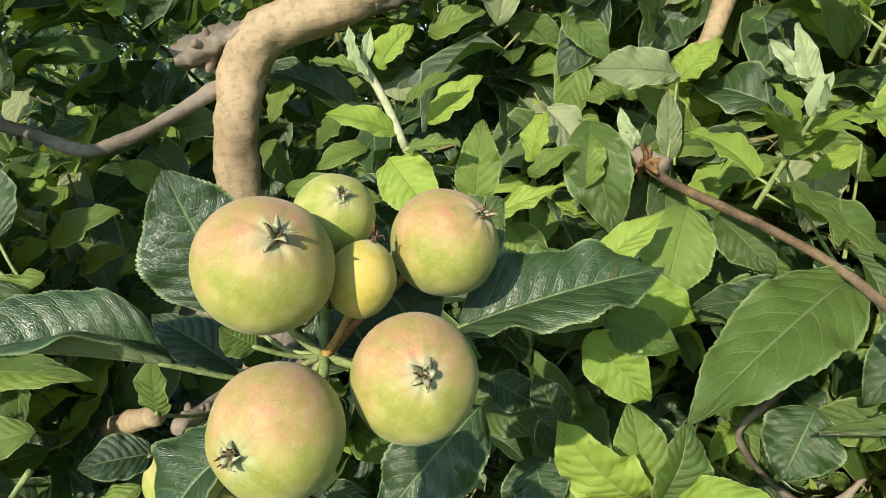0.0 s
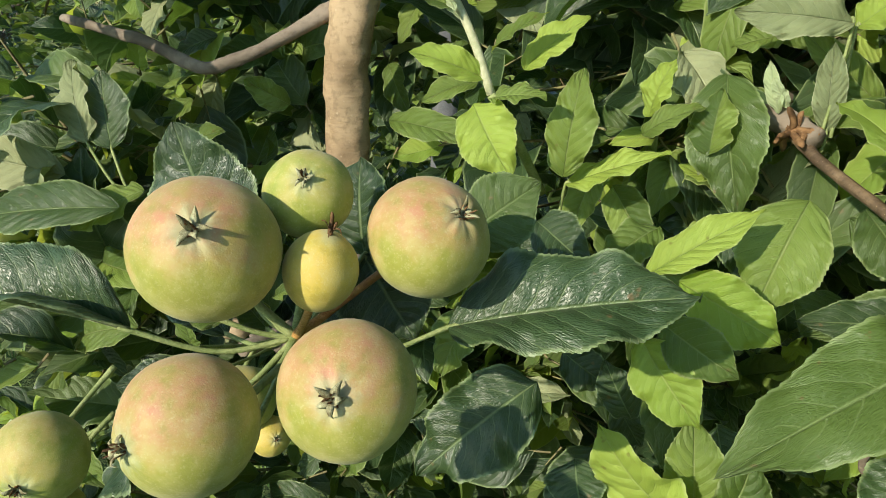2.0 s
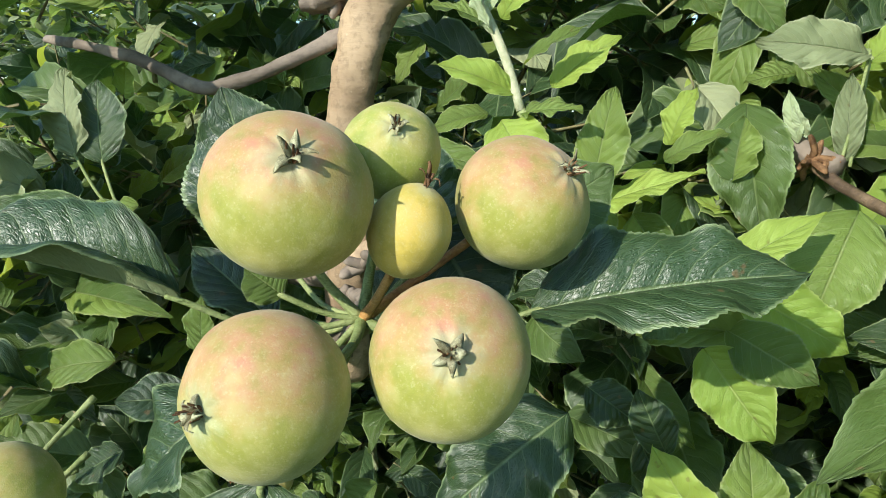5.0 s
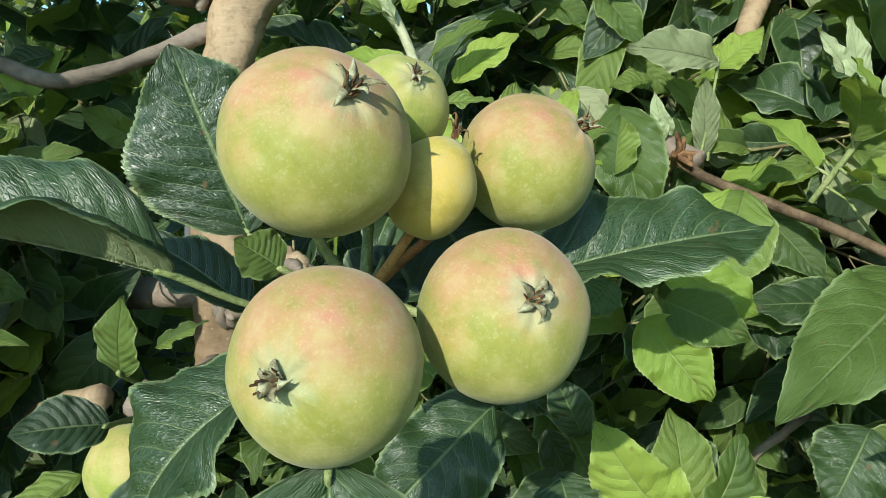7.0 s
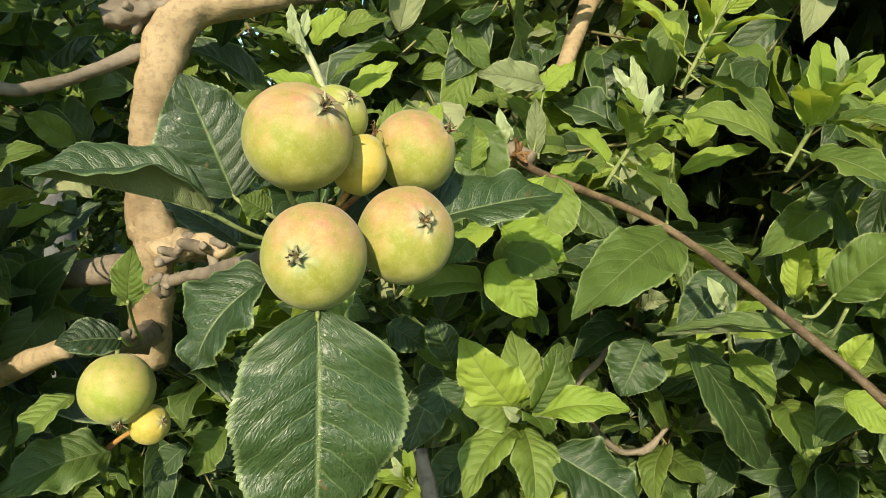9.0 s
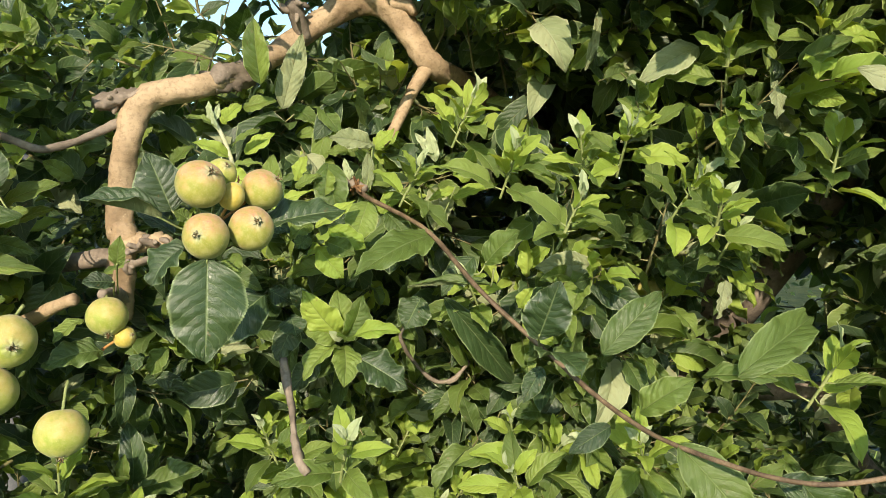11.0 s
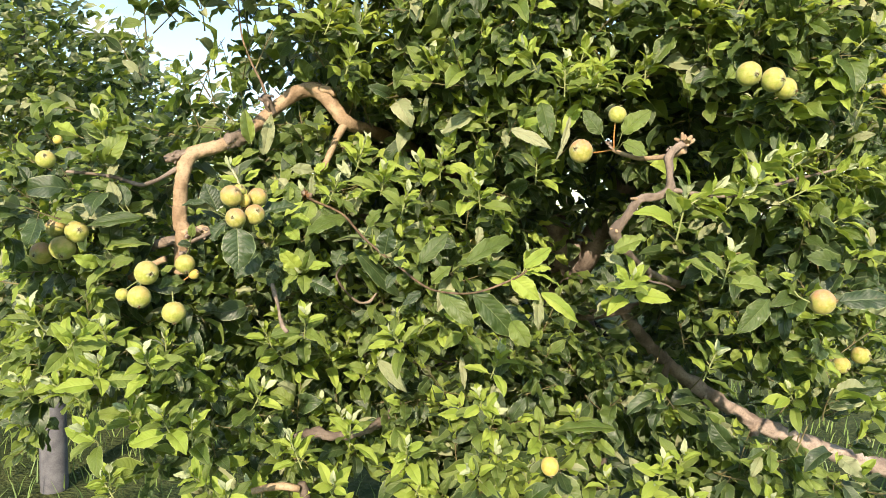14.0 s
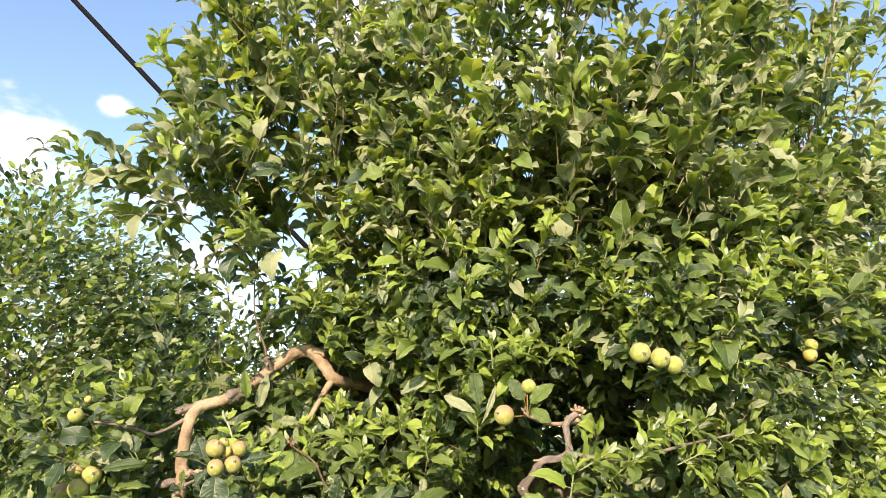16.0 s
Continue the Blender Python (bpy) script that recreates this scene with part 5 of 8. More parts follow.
leaf_at((-0.1623, 0.3600, 1.3067), (-0.1369, 0.3600, 1.3215), 0.0120, (-0.20, -0.60, 0.70), 15, 20, "mid", 0.11, 0, False)
leaf_at((-0.2084, 0.3000, 1.2510), (-0.2290, 0.2900, 1.2338), 0.0220, (-0.20, -0.70, 0.60), 15, 30, "old", 0.11, 0, False)
leaf_at((-0.1636, 0.3000, 1.2711), (-0.1832, 0.2800, 1.2518), 0.0240, (-0.50, -0.70, 0.50), 25, 30, "mid", 0.08, 0, True)
leaf_at((-0.1452, 0.3000, 1.2412), (-0.1875, 0.2700, 1.2307), 0.0360, (-0.15, -0.75, 0.60), 20, 40, "green", 0.08, 0, False)
leaf_at((-0.1153, 0.3400, 1.2284), (-0.1339, 0.3400, 1.2075), 0.0200, (-0.10, -0.70, 0.60), 12, 25, "old", 0.11, 0, False)
leaf_at((-0.0963, 0.3600, 1.2315), (-0.1140, 0.3600, 1.2022), 0.0240, (-0.10, -0.70, 0.60), 20, 40, "mid", 0.09, 0, False)
leaf_at((-0.3041, 0.3600, 1.3036), (-0.2112, 0.3400, 1.3086), 0.0280, (-0.20, -0.60, 0.70), 20, 40, "mid", 0.09, 0, False)
leaf_at((-0.2416, 0.3300, 1.2818), (-0.2982, 0.3300, 1.2593), 0.0280, (-0.20, -0.70, 0.60), 20, 40, "mid", 0.09, 0, False)
leaf_at((-0.2705, 0.3350, 1.3903), (-0.2861, 0.3450, 1.4359), 0.0290, (-0.10, -0.95, 0.30), 14, 20, "pale", 0.06, 0, False, stalk=(-0.2343, 0.3300, 1.3620))
leaf_at((-0.2571, 0.3400, 1.3875), (-0.2694, 0.3500, 1.4309), 0.0310, (0.30, -0.90, 0.30), 16, 20, "old", 0.06, 0, True, stalk=(-0.2325, 0.3300, 1.3622))
leaf_at((-0.2867, 0.3300, 1.3702), (-0.3626, 0.3200, 1.3777), 0.0360, (-0.10, -0.90, 0.40), 22, 20, "pale", 0.06, 0, False)
leaf_at((-0.2214, 0.3100, 1.3646), (-0.3165, 0.2900, 1.3492), 0.0340, (-0.10, -0.70, 0.70), 14, 25, "old", 0.05, 0, False)
leaf_at((-0.2239, 0.3300, 1.3695), (-0.2631, 0.3100, 1.3450), 0.0260, (-0.10, -0.75, 0.60), 14, 25, "mid", 0.08, 0, False)
leaf_at((-0.3443, 0.3400, 1.3581), (-0.3991, 0.3400, 1.3654), 0.0300, (-0.10, -0.75, 0.60), 14, 25, "mid", 0.08, 0, False)
leaf_at((-0.2473, 0.4600, 1.4921), (-0.3204, 0.4450, 1.4914), 0.0240, (-0.20, -0.85, 0.45), 16, 25, "green", 0.07, 0, False)
leaf_at((-0.2619, 0.4400, 1.4479), (-0.2870, 0.4250, 1.4342), 0.0220, (-0.20, -0.85, 0.45), 16, 25, "old", 0.07, 0, False)
leaf_at((-0.2910, 0.4300, 1.4753), (-0.3007, 0.4150, 1.4366), 0.0220, (-0.20, -0.85, 0.45), 16, 25, "pale", 0.07, 0, False)
leaf_at((-0.2716, 0.4000, 1.3705), (-0.2133, 0.3850, 1.3964), 0.0260, (-0.20, -0.85, 0.45), 16, 25, "green", 0.07, 0, False)
leaf_at((-0.3209, 0.4400, 1.4056), (-0.2668, 0.4250, 1.4231), 0.0240, (-0.20, -0.85, 0.45), 16, 25, "mid", 0.07, 0, False)
leaf_at((-0.2441, 0.5500, 1.5229), (-0.2771, 0.5350, 1.4884), 0.0240, (-0.20, -0.85, 0.45), 16, 25, "mid", 0.07, 0, False)
leaf_at((-0.3096, 0.5000, 1.5271), (-0.3364, 0.4850, 1.5106), 0.0260, (-0.20, -0.85, 0.45), 16, 25, "mid", 0.07, 0, False)
leaf_at((-0.2274, 0.4700, 1.4018), (-0.2546, 0.4550, 1.4191), 0.0240, (-0.20, -0.85, 0.45), 16, 25, "mid", 0.07, 0, False)
leaf_at((-0.2493, 0.5000, 1.4326), (-0.2682, 0.4850, 1.4615), 0.0240, (-0.20, -0.85, 0.45), 16, 25, "green", 0.07, 0, False)
leaf_at((-0.2693, 0.4200, 1.4072), (-0.2850, 0.4050, 1.3839), 0.0220, (-0.20, -0.85, 0.45), 16, 25, "mid", 0.07, 0, False)
leaf_at((-0.3167, 0.4200, 1.3550), (-0.2748, 0.4050, 1.3731), 0.0220, (-0.20, -0.85, 0.45), 16, 25, "young", 0.07, 0, False)
leaf_at((-0.2772, 0.5200, 1.4495), (-0.2294, 0.5050, 1.4362), 0.0220, (-0.20, -0.85, 0.45), 16, 25, "green", 0.07, 0, False)
leaf_at((-0.3049, 0.5500, 1.5337), (-0.2490, 0.5350, 1.5357), 0.0240, (-0.20, -0.85, 0.45), 16, 25, "mid", 0.07, 0, False)
leaf_at((-0.3544, 0.5000, 1.5288), (-0.3028, 0.4850, 1.5324), 0.0240, (-0.20, -0.85, 0.45), 16, 25, "green", 0.07, 0, False)
leaf_at((-0.2715, 0.4300, 1.3493), (-0.2280, 0.4150, 1.3677), 0.0200, (-0.20, -0.85, 0.45), 16, 25, "mid", 0.07, 0, False)
leaf_at((-0.2464, 0.5600, 1.5023), (-0.2616, 0.5450, 1.4623), 0.0200, (-0.20, -0.85, 0.45), 16, 25, "green", 0.07, 0, False)
leaf_at((-0.2733, 0.3800, 1.3324), (-0.2275, 0.3650, 1.3239), 0.0220, (-0.20, -0.85, 0.45), 16, 25, "green", 0.07, 0, False)
leaf_at((-0.1742, 0.5200, 1.4306), (-0.1489, 0.5050, 1.3977), 0.0240, (-0.20, -0.85, 0.45), 16, 25, "mid", 0.07, 0, False)
leaf_at((-0.1626, 0.5600, 1.4823), (-0.1784, 0.5450, 1.4430), 0.0240, (-0.20, -0.85, 0.45), 16, 25, "green", 0.07, 0, False)
leaf_at((-0.1285, 0.5000, 1.4266), (-0.0984, 0.4850, 1.4500), 0.0220, (-0.20, -0.85, 0.45), 16, 25, "mid", 0.07, 0, False)
leaf_at((-0.0838, 0.4700, 1.4273), (-0.1152, 0.4550, 1.4137), 0.0200, (-0.20, -0.85, 0.45), 16, 25, "mid", 0.07, 0, False)
leaf_at((0.0092, 0.5200, 1.5101), (0.0479, 0.5050, 1.4959), 0.0240, (-0.20, -0.85, 0.45), 16, 25, "mid", 0.07, 0, False)
leaf_at((-0.0442, 0.5000, 1.5022), (-0.0043, 0.4850, 1.5135), 0.0240, (-0.20, -0.85, 0.45), 16, 25, "green", 0.07, 0, False)
leaf_at((0.0475, 0.5000, 1.5136), (0.0762, 0.4850, 1.4788), 0.0240, (-0.20, -0.85, 0.45), 16, 25, "mid", 0.07, 0, False)
leaf_at((0.0522, 0.3150, 1.3484), (0.0788, 0.3051, 1.3208), 0.0290, (-0.30, -0.90, 0.15), 14, 22, "young", 0.08, 0, False)
leaf_at((0.0594, 0.3150, 1.3564), (0.0890, 0.3034, 1.3459), 0.0230, (-0.20, -0.80, 0.50), 16, 25, "mid", 0.08, 0, False)
leaf_at((0.0616, 0.3350, 1.3676), (0.1020, 0.3300, 1.3511), 0.0300, (-0.20, -0.85, 0.45), 14, 25, "young", 0.08, 0, False)
leaf_at((0.0482, 0.3300, 1.3689), (0.0884, 0.3400, 1.4003), 0.0210, (-0.30, -0.70, 0.65), 26, 12, "young", 0.06, 0, False)
leaf_at((0.1045, 0.3700, 1.3996), (0.0908, 0.3500, 1.3538), 0.0380, (-0.20, -0.90, 0.30), 12, 20, "green", 0.08, 0, False)
leaf_at((0.1738, 0.3450, 1.3681), (0.0860, 0.2660, 1.3270), 0.0460, (0.30, -0.72, 0.62), 20, 34, "green", 0.12, 0, False, stalk=(0.1720, 0.3500, 1.3700))
leaf_at((0.1260, 0.4200, 1.3820), (0.1743, 0.4100, 1.3507), 0.0240, (-0.30, -0.80, 0.50), 12, 20, "old", 0.11, 0, False)
leaf_at((0.1599, 0.4000, 1.3491), (0.1133, 0.3850, 1.3350), 0.0260, (-0.20, -0.80, 0.50), 12, 20, "old", 0.11, 0, False)
leaf_at((0.2368, 0.5000, 1.4481), (0.1425, 0.4900, 1.4313), 0.0210, (-0.20, -0.70, 0.70), 18, 20, "green", 0.11, 0, False)
leaf_at((0.1749, 0.4500, 1.4183), (0.1340, 0.4400, 1.4018), 0.0160, (-0.20, -0.70, 0.70), 12, 20, "mid", 0.11, 0, False, stalk=(0.1749, 0.3600, 1.3696))
leaf_at((0.2189, 0.4500, 1.4236), (0.1848, 0.4400, 1.4052), 0.0140, (-0.20, -0.70, 0.70), 12, 20, "young", 0.11, 0, False, stalk=(0.1812, 0.3700, 1.3729))
leaf_at((0.3023, 0.6600, 1.5619), (0.3712, 0.6500, 1.5429), 0.0360, (-0.20, -0.90, 0.30), 18, 35, "mid", 0.08, 0, False)
leaf_at((0.2117, 0.4200, 1.4102), (0.2642, 0.4100, 1.4314), 0.0190, (-0.30, -0.70, 0.70), 18, 20, "young", 0.11, 0, False)
leaf_at((0.2234, 0.4300, 1.4299), (0.2351, 0.4200, 1.4762), 0.0260, (-0.40, -0.80, 0.40), 18, 12, "young", 0.11, 0, False)
leaf_at((0.3274, 0.4000, 1.4037), (0.2616, 0.3900, 1.3537), 0.0340, (-0.30, -0.85, 0.40), 8, 20, "green", 0.11, 0, False)
leaf_at((0.3100, 0.4200, 1.3305), (0.3362, 0.4100, 1.3614), 0.0260, (-0.30, -0.85, 0.40), 20, 35, "young", 0.09, 0, False)
leaf_at((0.2610, 0.4100, 1.4503), (0.2962, 0.4000, 1.4180), 0.0180, (-0.30, -0.75, 0.50), 22, 35, "mid", 0.08, 0, False)
leaf_at((0.3130, 0.3600, 1.4659), (0.2752, 0.3700, 1.4842), 0.0100, (-0.20, -0.70, 0.60), 22, 35, "young", 0.09, 0, False)
leaf_at((0.3262, 0.3600, 1.4277), (0.2806, 0.3600, 1.4486), 0.0180, (-0.20, -0.80, 0.50), 22, 35, "mid", 0.09, 0, False)
leaf_at((0.3381, 0.3800, 1.4209), (0.3122, 0.3800, 1.4348), 0.0160, (-0.20, -0.80, 0.50), 22, 35, "young", 0.09, 0, False)
leaf_at((0.2212, 0.2620, 1.3271), (0.1417, 0.2850, 1.3174), 0.0300, (-0.10, -0.25, 0.96), 58, 10, "green", 0.05, 0, True, stalk=(0.2175, 0.2400, 1.3450))
leaf_at((0.2092, 0.2400, 1.3503), (0.2356, 0.2250, 1.3839), 0.0340, (-0.20, -0.75, 0.65), 16, 20, "green", 0.05, 0, False, stalk=(0.2011, 0.2500, 1.3379))
# the dark colour of this pale green leaf holds the shade from those above
leaf_at((0.1933, 0.3500, 1.2996), (0.3049, 0.4200, 1.1846), 0.0400, (-0.30, -0.90, 0.25), 20, 33, "old", 0.08, 0, False)
leaf_at((0.2288, 0.3700, 1.3448), (0.1924, 0.3600, 1.2990), 0.0340, (-0.10, -0.80, 0.55), 12, 20, "old", 0.11, 0, False)
leaf_at((0.2663, 0.3000, 1.2992), (0.2752, 0.2900, 1.3225), 0.0200, (-0.30, -0.80, 0.50), 24, 35, "young", 0.09, 0, False)
leaf_at((0.2706, 0.3000, 1.2820), (0.3044, 0.2900, 1.2619), 0.0260, (-0.30, -0.80, 0.50), 24, 35, "young", 0.09, 0, False)
leaf_at((0.2625, 0.5000, 1.1848), (0.2107, 0.4800, 1.2507), 0.0200, (-0.30, -0.80, 0.50), 24, 35, "mid", 0.09, 0, False)
leaf_at((0.2252, 0.1200, 1.3038), (0.2316, 0.1000, 1.3523), 0.0420, (-0.20, -0.85, 0.45), 12, 20, "old", 0.11, 0, False, stalk=(0.2600, 0.2060, 1.2770))
leaf_at((0.2396, 0.1400, 1.2847), (0.2466, 0.0800, 1.2840), 0.0480, (-0.10, -0.75, 0.65), 12, 20, "old", 0.11, 0, False)
leaf_at((0.0789, 0.3350, 1.2569), (0.0385, 0.3180, 1.3051), 0.0365, (-0.40, -0.90, 0.25), 12, 48, "young", 0.07, 0, False)
leaf_at((0.0827, 0.3350, 1.2575), (0.0751, 0.3450, 1.3038), 0.0297, (0.35, -0.80, 0.50), 22, 60, "mid", 0.07, 0, False)
leaf_at((0.0862, 0.3350, 1.2566), (0.0999, 0.3300, 1.3002), 0.0378, (0.60, -0.55, 0.55), 24, 55, "mid", 0.07, 0, False)
leaf_at((0.0922, 0.3350, 1.2516), (0.1416, 0.3100, 1.2662), 0.0270, (0.00, -0.45, 0.88), 26, 60, "young", 0.07, 0, False)
leaf_at((0.0803, 0.3350, 1.2445), (0.0446, 0.3000, 1.2156), 0.0351, (-0.65, -0.45, 0.55), 24, 60, "mid", 0.07, 0, False)
leaf_at((0.0856, 0.3350, 1.2437), (0.0855, 0.3000, 1.2090), 0.0351, (0.45, -0.65, 0.55), 24, 60, "mid", 0.07, 0, False)
leaf_at((0.0787, 0.3350, 1.2525), (0.0383, 0.3300, 1.2663), 0.0297, (-0.30, -0.80, 0.50), 12, 48, "mid", 0.07, 0, False)
leaf_at((0.0860, 0.3350, 1.2494), (0.0821, 0.2800, 1.2605), 0.0243, (0.00, -0.50, 0.85), 12, 48, "mid", 0.07, 0, False)
leaf_at((0.0868, 0.3350, 1.2500), (0.0946, 0.3000, 1.2578), 0.0120, (0.30, -0.70, 0.60), 18, 25, "bud", 0.07, 0, False)
leaf_at((0.0826, 0.3350, 1.2517), (0.0674, 0.3200, 1.2635), 0.0100, (-0.30, -0.70, 0.60), 18, 25, "bud", 0.07, 0, False)
leaf_at((0.0990, 0.3200, 1.2362), (0.1519, 0.3000, 1.2091), 0.0440, (0.05, -0.80, 0.55), 10, 20, "old", 0.11, 0, False)
leaf_at((0.0319, 0.3600, 1.2637), (0.0156, 0.3500, 1.2226), 0.0300, (-0.20, -0.90, 0.40), 10, 20, "old", 0.11, 0, False)
leaf_at((0.0451, 0.3800, 1.2733), (0.0279, 0.3800, 1.3034), 0.0220, (-0.20, -0.90, 0.40), 10, 20, "old", 0.11, 0, False)
leaf_at((0.0606, 0.3600, 1.2229), (0.0333, 0.3600, 1.1882), 0.0300, (-0.20, -0.90, 0.40), 10, 20, "old", 0.11, 0, False)
leaf_at((-0.0468, 0.3850, 1.4379), (-0.0837, 0.3750, 1.4490), 0.0210, (-0.10, -0.85, 0.50), 24, 30, "young", 0.09, 0, False)
leaf_at((-0.0310, 0.4000, 1.4419), (-0.0012, 0.4050, 1.4679), 0.0220, (-0.20, -0.80, 0.55), 22, 30, "young", 0.09, 0, False)
leaf_at((-0.0438, 0.3850, 1.4502), (-0.0141, 0.3800, 1.4696), 0.0120, (-0.20, -0.50, 0.80), 22, 20, "mid", 0.11, 0, False)
leaf_at((-0.0620, 0.3850, 1.4692), (-0.0908, 0.3750, 1.4760), 0.0130, (0.10, -0.60, 0.75), 24, 30, "mid", 0.11, 0, False)
leaf_at((-0.0558, 0.3850, 1.4722), (-0.0360, 0.3850, 1.4942), 0.0200, (-0.10, -0.90, 0.30), 24, 30, "young", 0.09, 0, False)
leaf_at((-0.0662, 0.3850, 1.4718), (-0.0701, 0.3800, 1.4949), 0.0090, (-0.40, -0.80, 0.20), 30, 15, "bud", 0.11, 0, False)
leaf_at((-0.0632, 0.3850, 1.4747), (-0.0604, 0.3900, 1.4943), 0.0080, (0.30, -0.80, 0.20), 30, 15, "bud", 0.11, 0, False)
leaf_at((-0.0586, 0.3850, 1.4637), (-0.0664, 0.3750, 1.4854), 0.0080, (-0.60, -0.70, 0.20), 30, 20, "bud", 0.11, 0, False)
leaf_at((-0.0519, 0.3850, 1.4248), (-0.0245, 0.3700, 1.3926), 0.0340, (-0.10, -0.93, 0.30), 18, 30, "young", 0.09, 0, False)
leaf_at((-0.0425, 0.3850, 1.4285), (-0.0111, 0.3750, 1.4320), 0.0180, (0.00, -0.40, 0.90), 20, 20, "mid", 0.11, 0, False)
leaf_at((-0.0066, 0.4000, 1.3902), (-0.0009, 0.4000, 1.4447), 0.0270, (0.30, -0.90, 0.20), 14, 15, "green", 0.08, 0, False)
leaf_at((-0.0076, 0.4100, 1.3839), (0.0451, 0.4000, 1.4074), 0.0210, (-0.30, -0.55, 0.78), 16, 15, "young", 0.11, 0, False, stalk=(-0.0142, 0.4200, 1.3616))
leaf_at((0.0114, 0.4400, 1.3792), (0.0375, 0.4300, 1.3479), 0.0280, (-0.30, -0.85, 0.40), 20, 30, "mid", 0.09, 0, False)
leaf_at((0.0611, 0.4600, 1.4415), (0.0779, 0.4400, 1.3715), 0.0460, (-0.30, -0.93, 0.20), 26, 22, "green", 0.12, 0, False)
leaf_at((0.0589, 0.4400, 1.4014), (0.0611, 0.4500, 1.4346), 0.0280, (-0.50, -0.80, 0.20), 20, 15, "mid", 0.11, 0, False)
leaf_at((0.0251, 0.4500, 1.4174), (0.0354, 0.4500, 1.4483), 0.0200, (-0.30, -0.80, 0.50), 22, 30, "young", 0.09, 0, False)
leaf_at((0.0244, 0.4400, 1.4090), (0.0542, 0.4400, 1.4259), 0.0160, (-0.30, -0.70, 0.60), 22, 30, "mid", 0.09, 0, False)
leaf_at((0.1122, 0.4620, 1.4153), (0.1079, 0.4600, 1.4602), 0.0170, (0.10, -0.97, 0.10), 14, 12, "pale", 0.11, 0, False, stalk=(0.1113, 0.4600, 1.4068))
leaf_at((0.1140, 0.4600, 1.4690), (0.0601, 0.4500, 1.4728), 0.0300, (0.00, -0.90, 0.40), 22, 25, "pale", 0.11, 0, False, stalk=(0.1094, 0.4600, 1.4097))
leaf_at((0.0887, 0.4600, 1.4234), (0.0802, 0.4600, 1.4504), 0.0100, (-0.40, -0.80, 0.20), 14, 12, "bud", 0.11, 0, False)
leaf_at((0.0925, 0.4600, 1.4268), (0.0830, 0.4550, 1.4418), 0.0080, (-0.40, -0.80, 0.20), 14, 12, "bud", 0.11, 0, False)
leaf_at((0.1166, 0.4700, 1.4666), (0.1406, 0.4700, 1.4900), 0.0220, (-0.20, -0.80, 0.50), 14, 15, "young", 0.11, 0, False, stalk=(0.1143, 0.4600, 1.4133))
leaf_at((0.0861, 0.5000, 1.4614), (0.0594, 0.4900, 1.4539), 0.0200, (-0.20, -0.80, 0.50), 22, 30, "mid", 0.09, 0, False)
leaf_at((-0.1355, 0.4500, 1.4012), (-0.0672, 0.4400, 1.3946), 0.0240, (-0.10, -0.80, 0.50), 22, 30, "mid", 0.08, 0, False)
leaf_at((-0.0048, 0.4700, 1.3782), (-0.0137, 0.4600, 1.3419), 0.0260, (-0.10, -0.80, 0.50), 22, 30, "mid", 0.08, 0, False)
leaf_at((-0.0070, 0.3600, 1.3766), (0.0221, 0.3500, 1.3610), 0.0280, (-0.10, -0.80, 0.50), 14, 15, "old", 0.11, 0, False)
leaf_at((0.0434, 0.4000, 1.3705), (0.0226, 0.3800, 1.3512), 0.0260, (-0.10, -0.80, 0.50), 22, 30, "mid", 0.09, 0, False)
leaf_at((0.0708, 0.4000, 1.3746), (0.1041, 0.3900, 1.3623), 0.0300, (-0.10, -0.80, 0.50), 14, 15, "old", 0.11, 0, False)
leaf_at((0.1385, 0.5000, 1.4264), (0.0929, 0.5000, 1.4646), 0.0220, (-0.10, -0.80, 0.50), 22, 30, "mid", 0.08, 0, False)
leaf_at((0.1937, 0.4600, 1.4539), (0.1777, 0.4500, 1.4956), 0.0160, (-0.30, -0.90, 0.30), 20, 15, "bud", 0.11, 0, False)
leaf_at((0.1900, 0.4600, 1.4606), (0.1627, 0.4500, 1.4866), 0.0140, (-0.30, -0.90, 0.30), 20, 15, "bud", 0.11, 0, False)
leaf_at((0.1222, 0.5200, 1.4685), (0.1523, 0.5100, 1.4911), 0.0240, (-0.30, -0.90, 0.30), 20, 30, "young", 0.09, 0, False)
leaf_at((0.0721, 0.5200, 1.4814), (0.1022, 0.5100, 1.4535), 0.0240, (-0.30, -0.90, 0.30), 20, 30, "mid", 0.08, 0, False)
leaf_at((0.0211, 0.5200, 1.4751), (0.0861, 0.5100, 1.4877), 0.0220, (-0.30, -0.80, 0.50), 20, 30, "mid", 0.09, 0, False)
leaf_at((-0.0006, 0.3600, 1.2929), (-0.0514, 0.3300, 1.2401), 0.0500, (-0.10, -0.90, 0.40), 10, 18, "old", 0.11, 0, False)
leaf_at((0.0309, 0.4200, 1.2596), (0.0473, 0.4200, 1.2329), 0.0220, (-0.10, -0.90, 0.40), 10, 18, "old", 0.11, 0, False)
leaf_at((-0.0276, 0.3400, 1.3374), (-0.0404, 0.3300, 1.3011), 0.0260, (-0.10, -0.90, 0.40), 18, 33, "mid", 0.09, 0, False)
leaf_at((0.0018, 0.4000, 1.2921), (0.0294, 0.4000, 1.2770), 0.0260, (-0.10, -0.90, 0.40), 10, 18, "old", 0.11, 0, False)
leaf_at((0.1246, 0.4000, 1.3326), (0.1617, 0.3900, 1.3332), 0.0360, (-0.10, -0.85, 0.50), 14, 18, "old", 0.11, 0, False)
leaf_at((0.1315, 0.4200, 1.3872), (0.1585, 0.4000, 1.3573), 0.0300, (-0.10, -0.85, 0.50), 14, 18, "old", 0.11, 0, False)
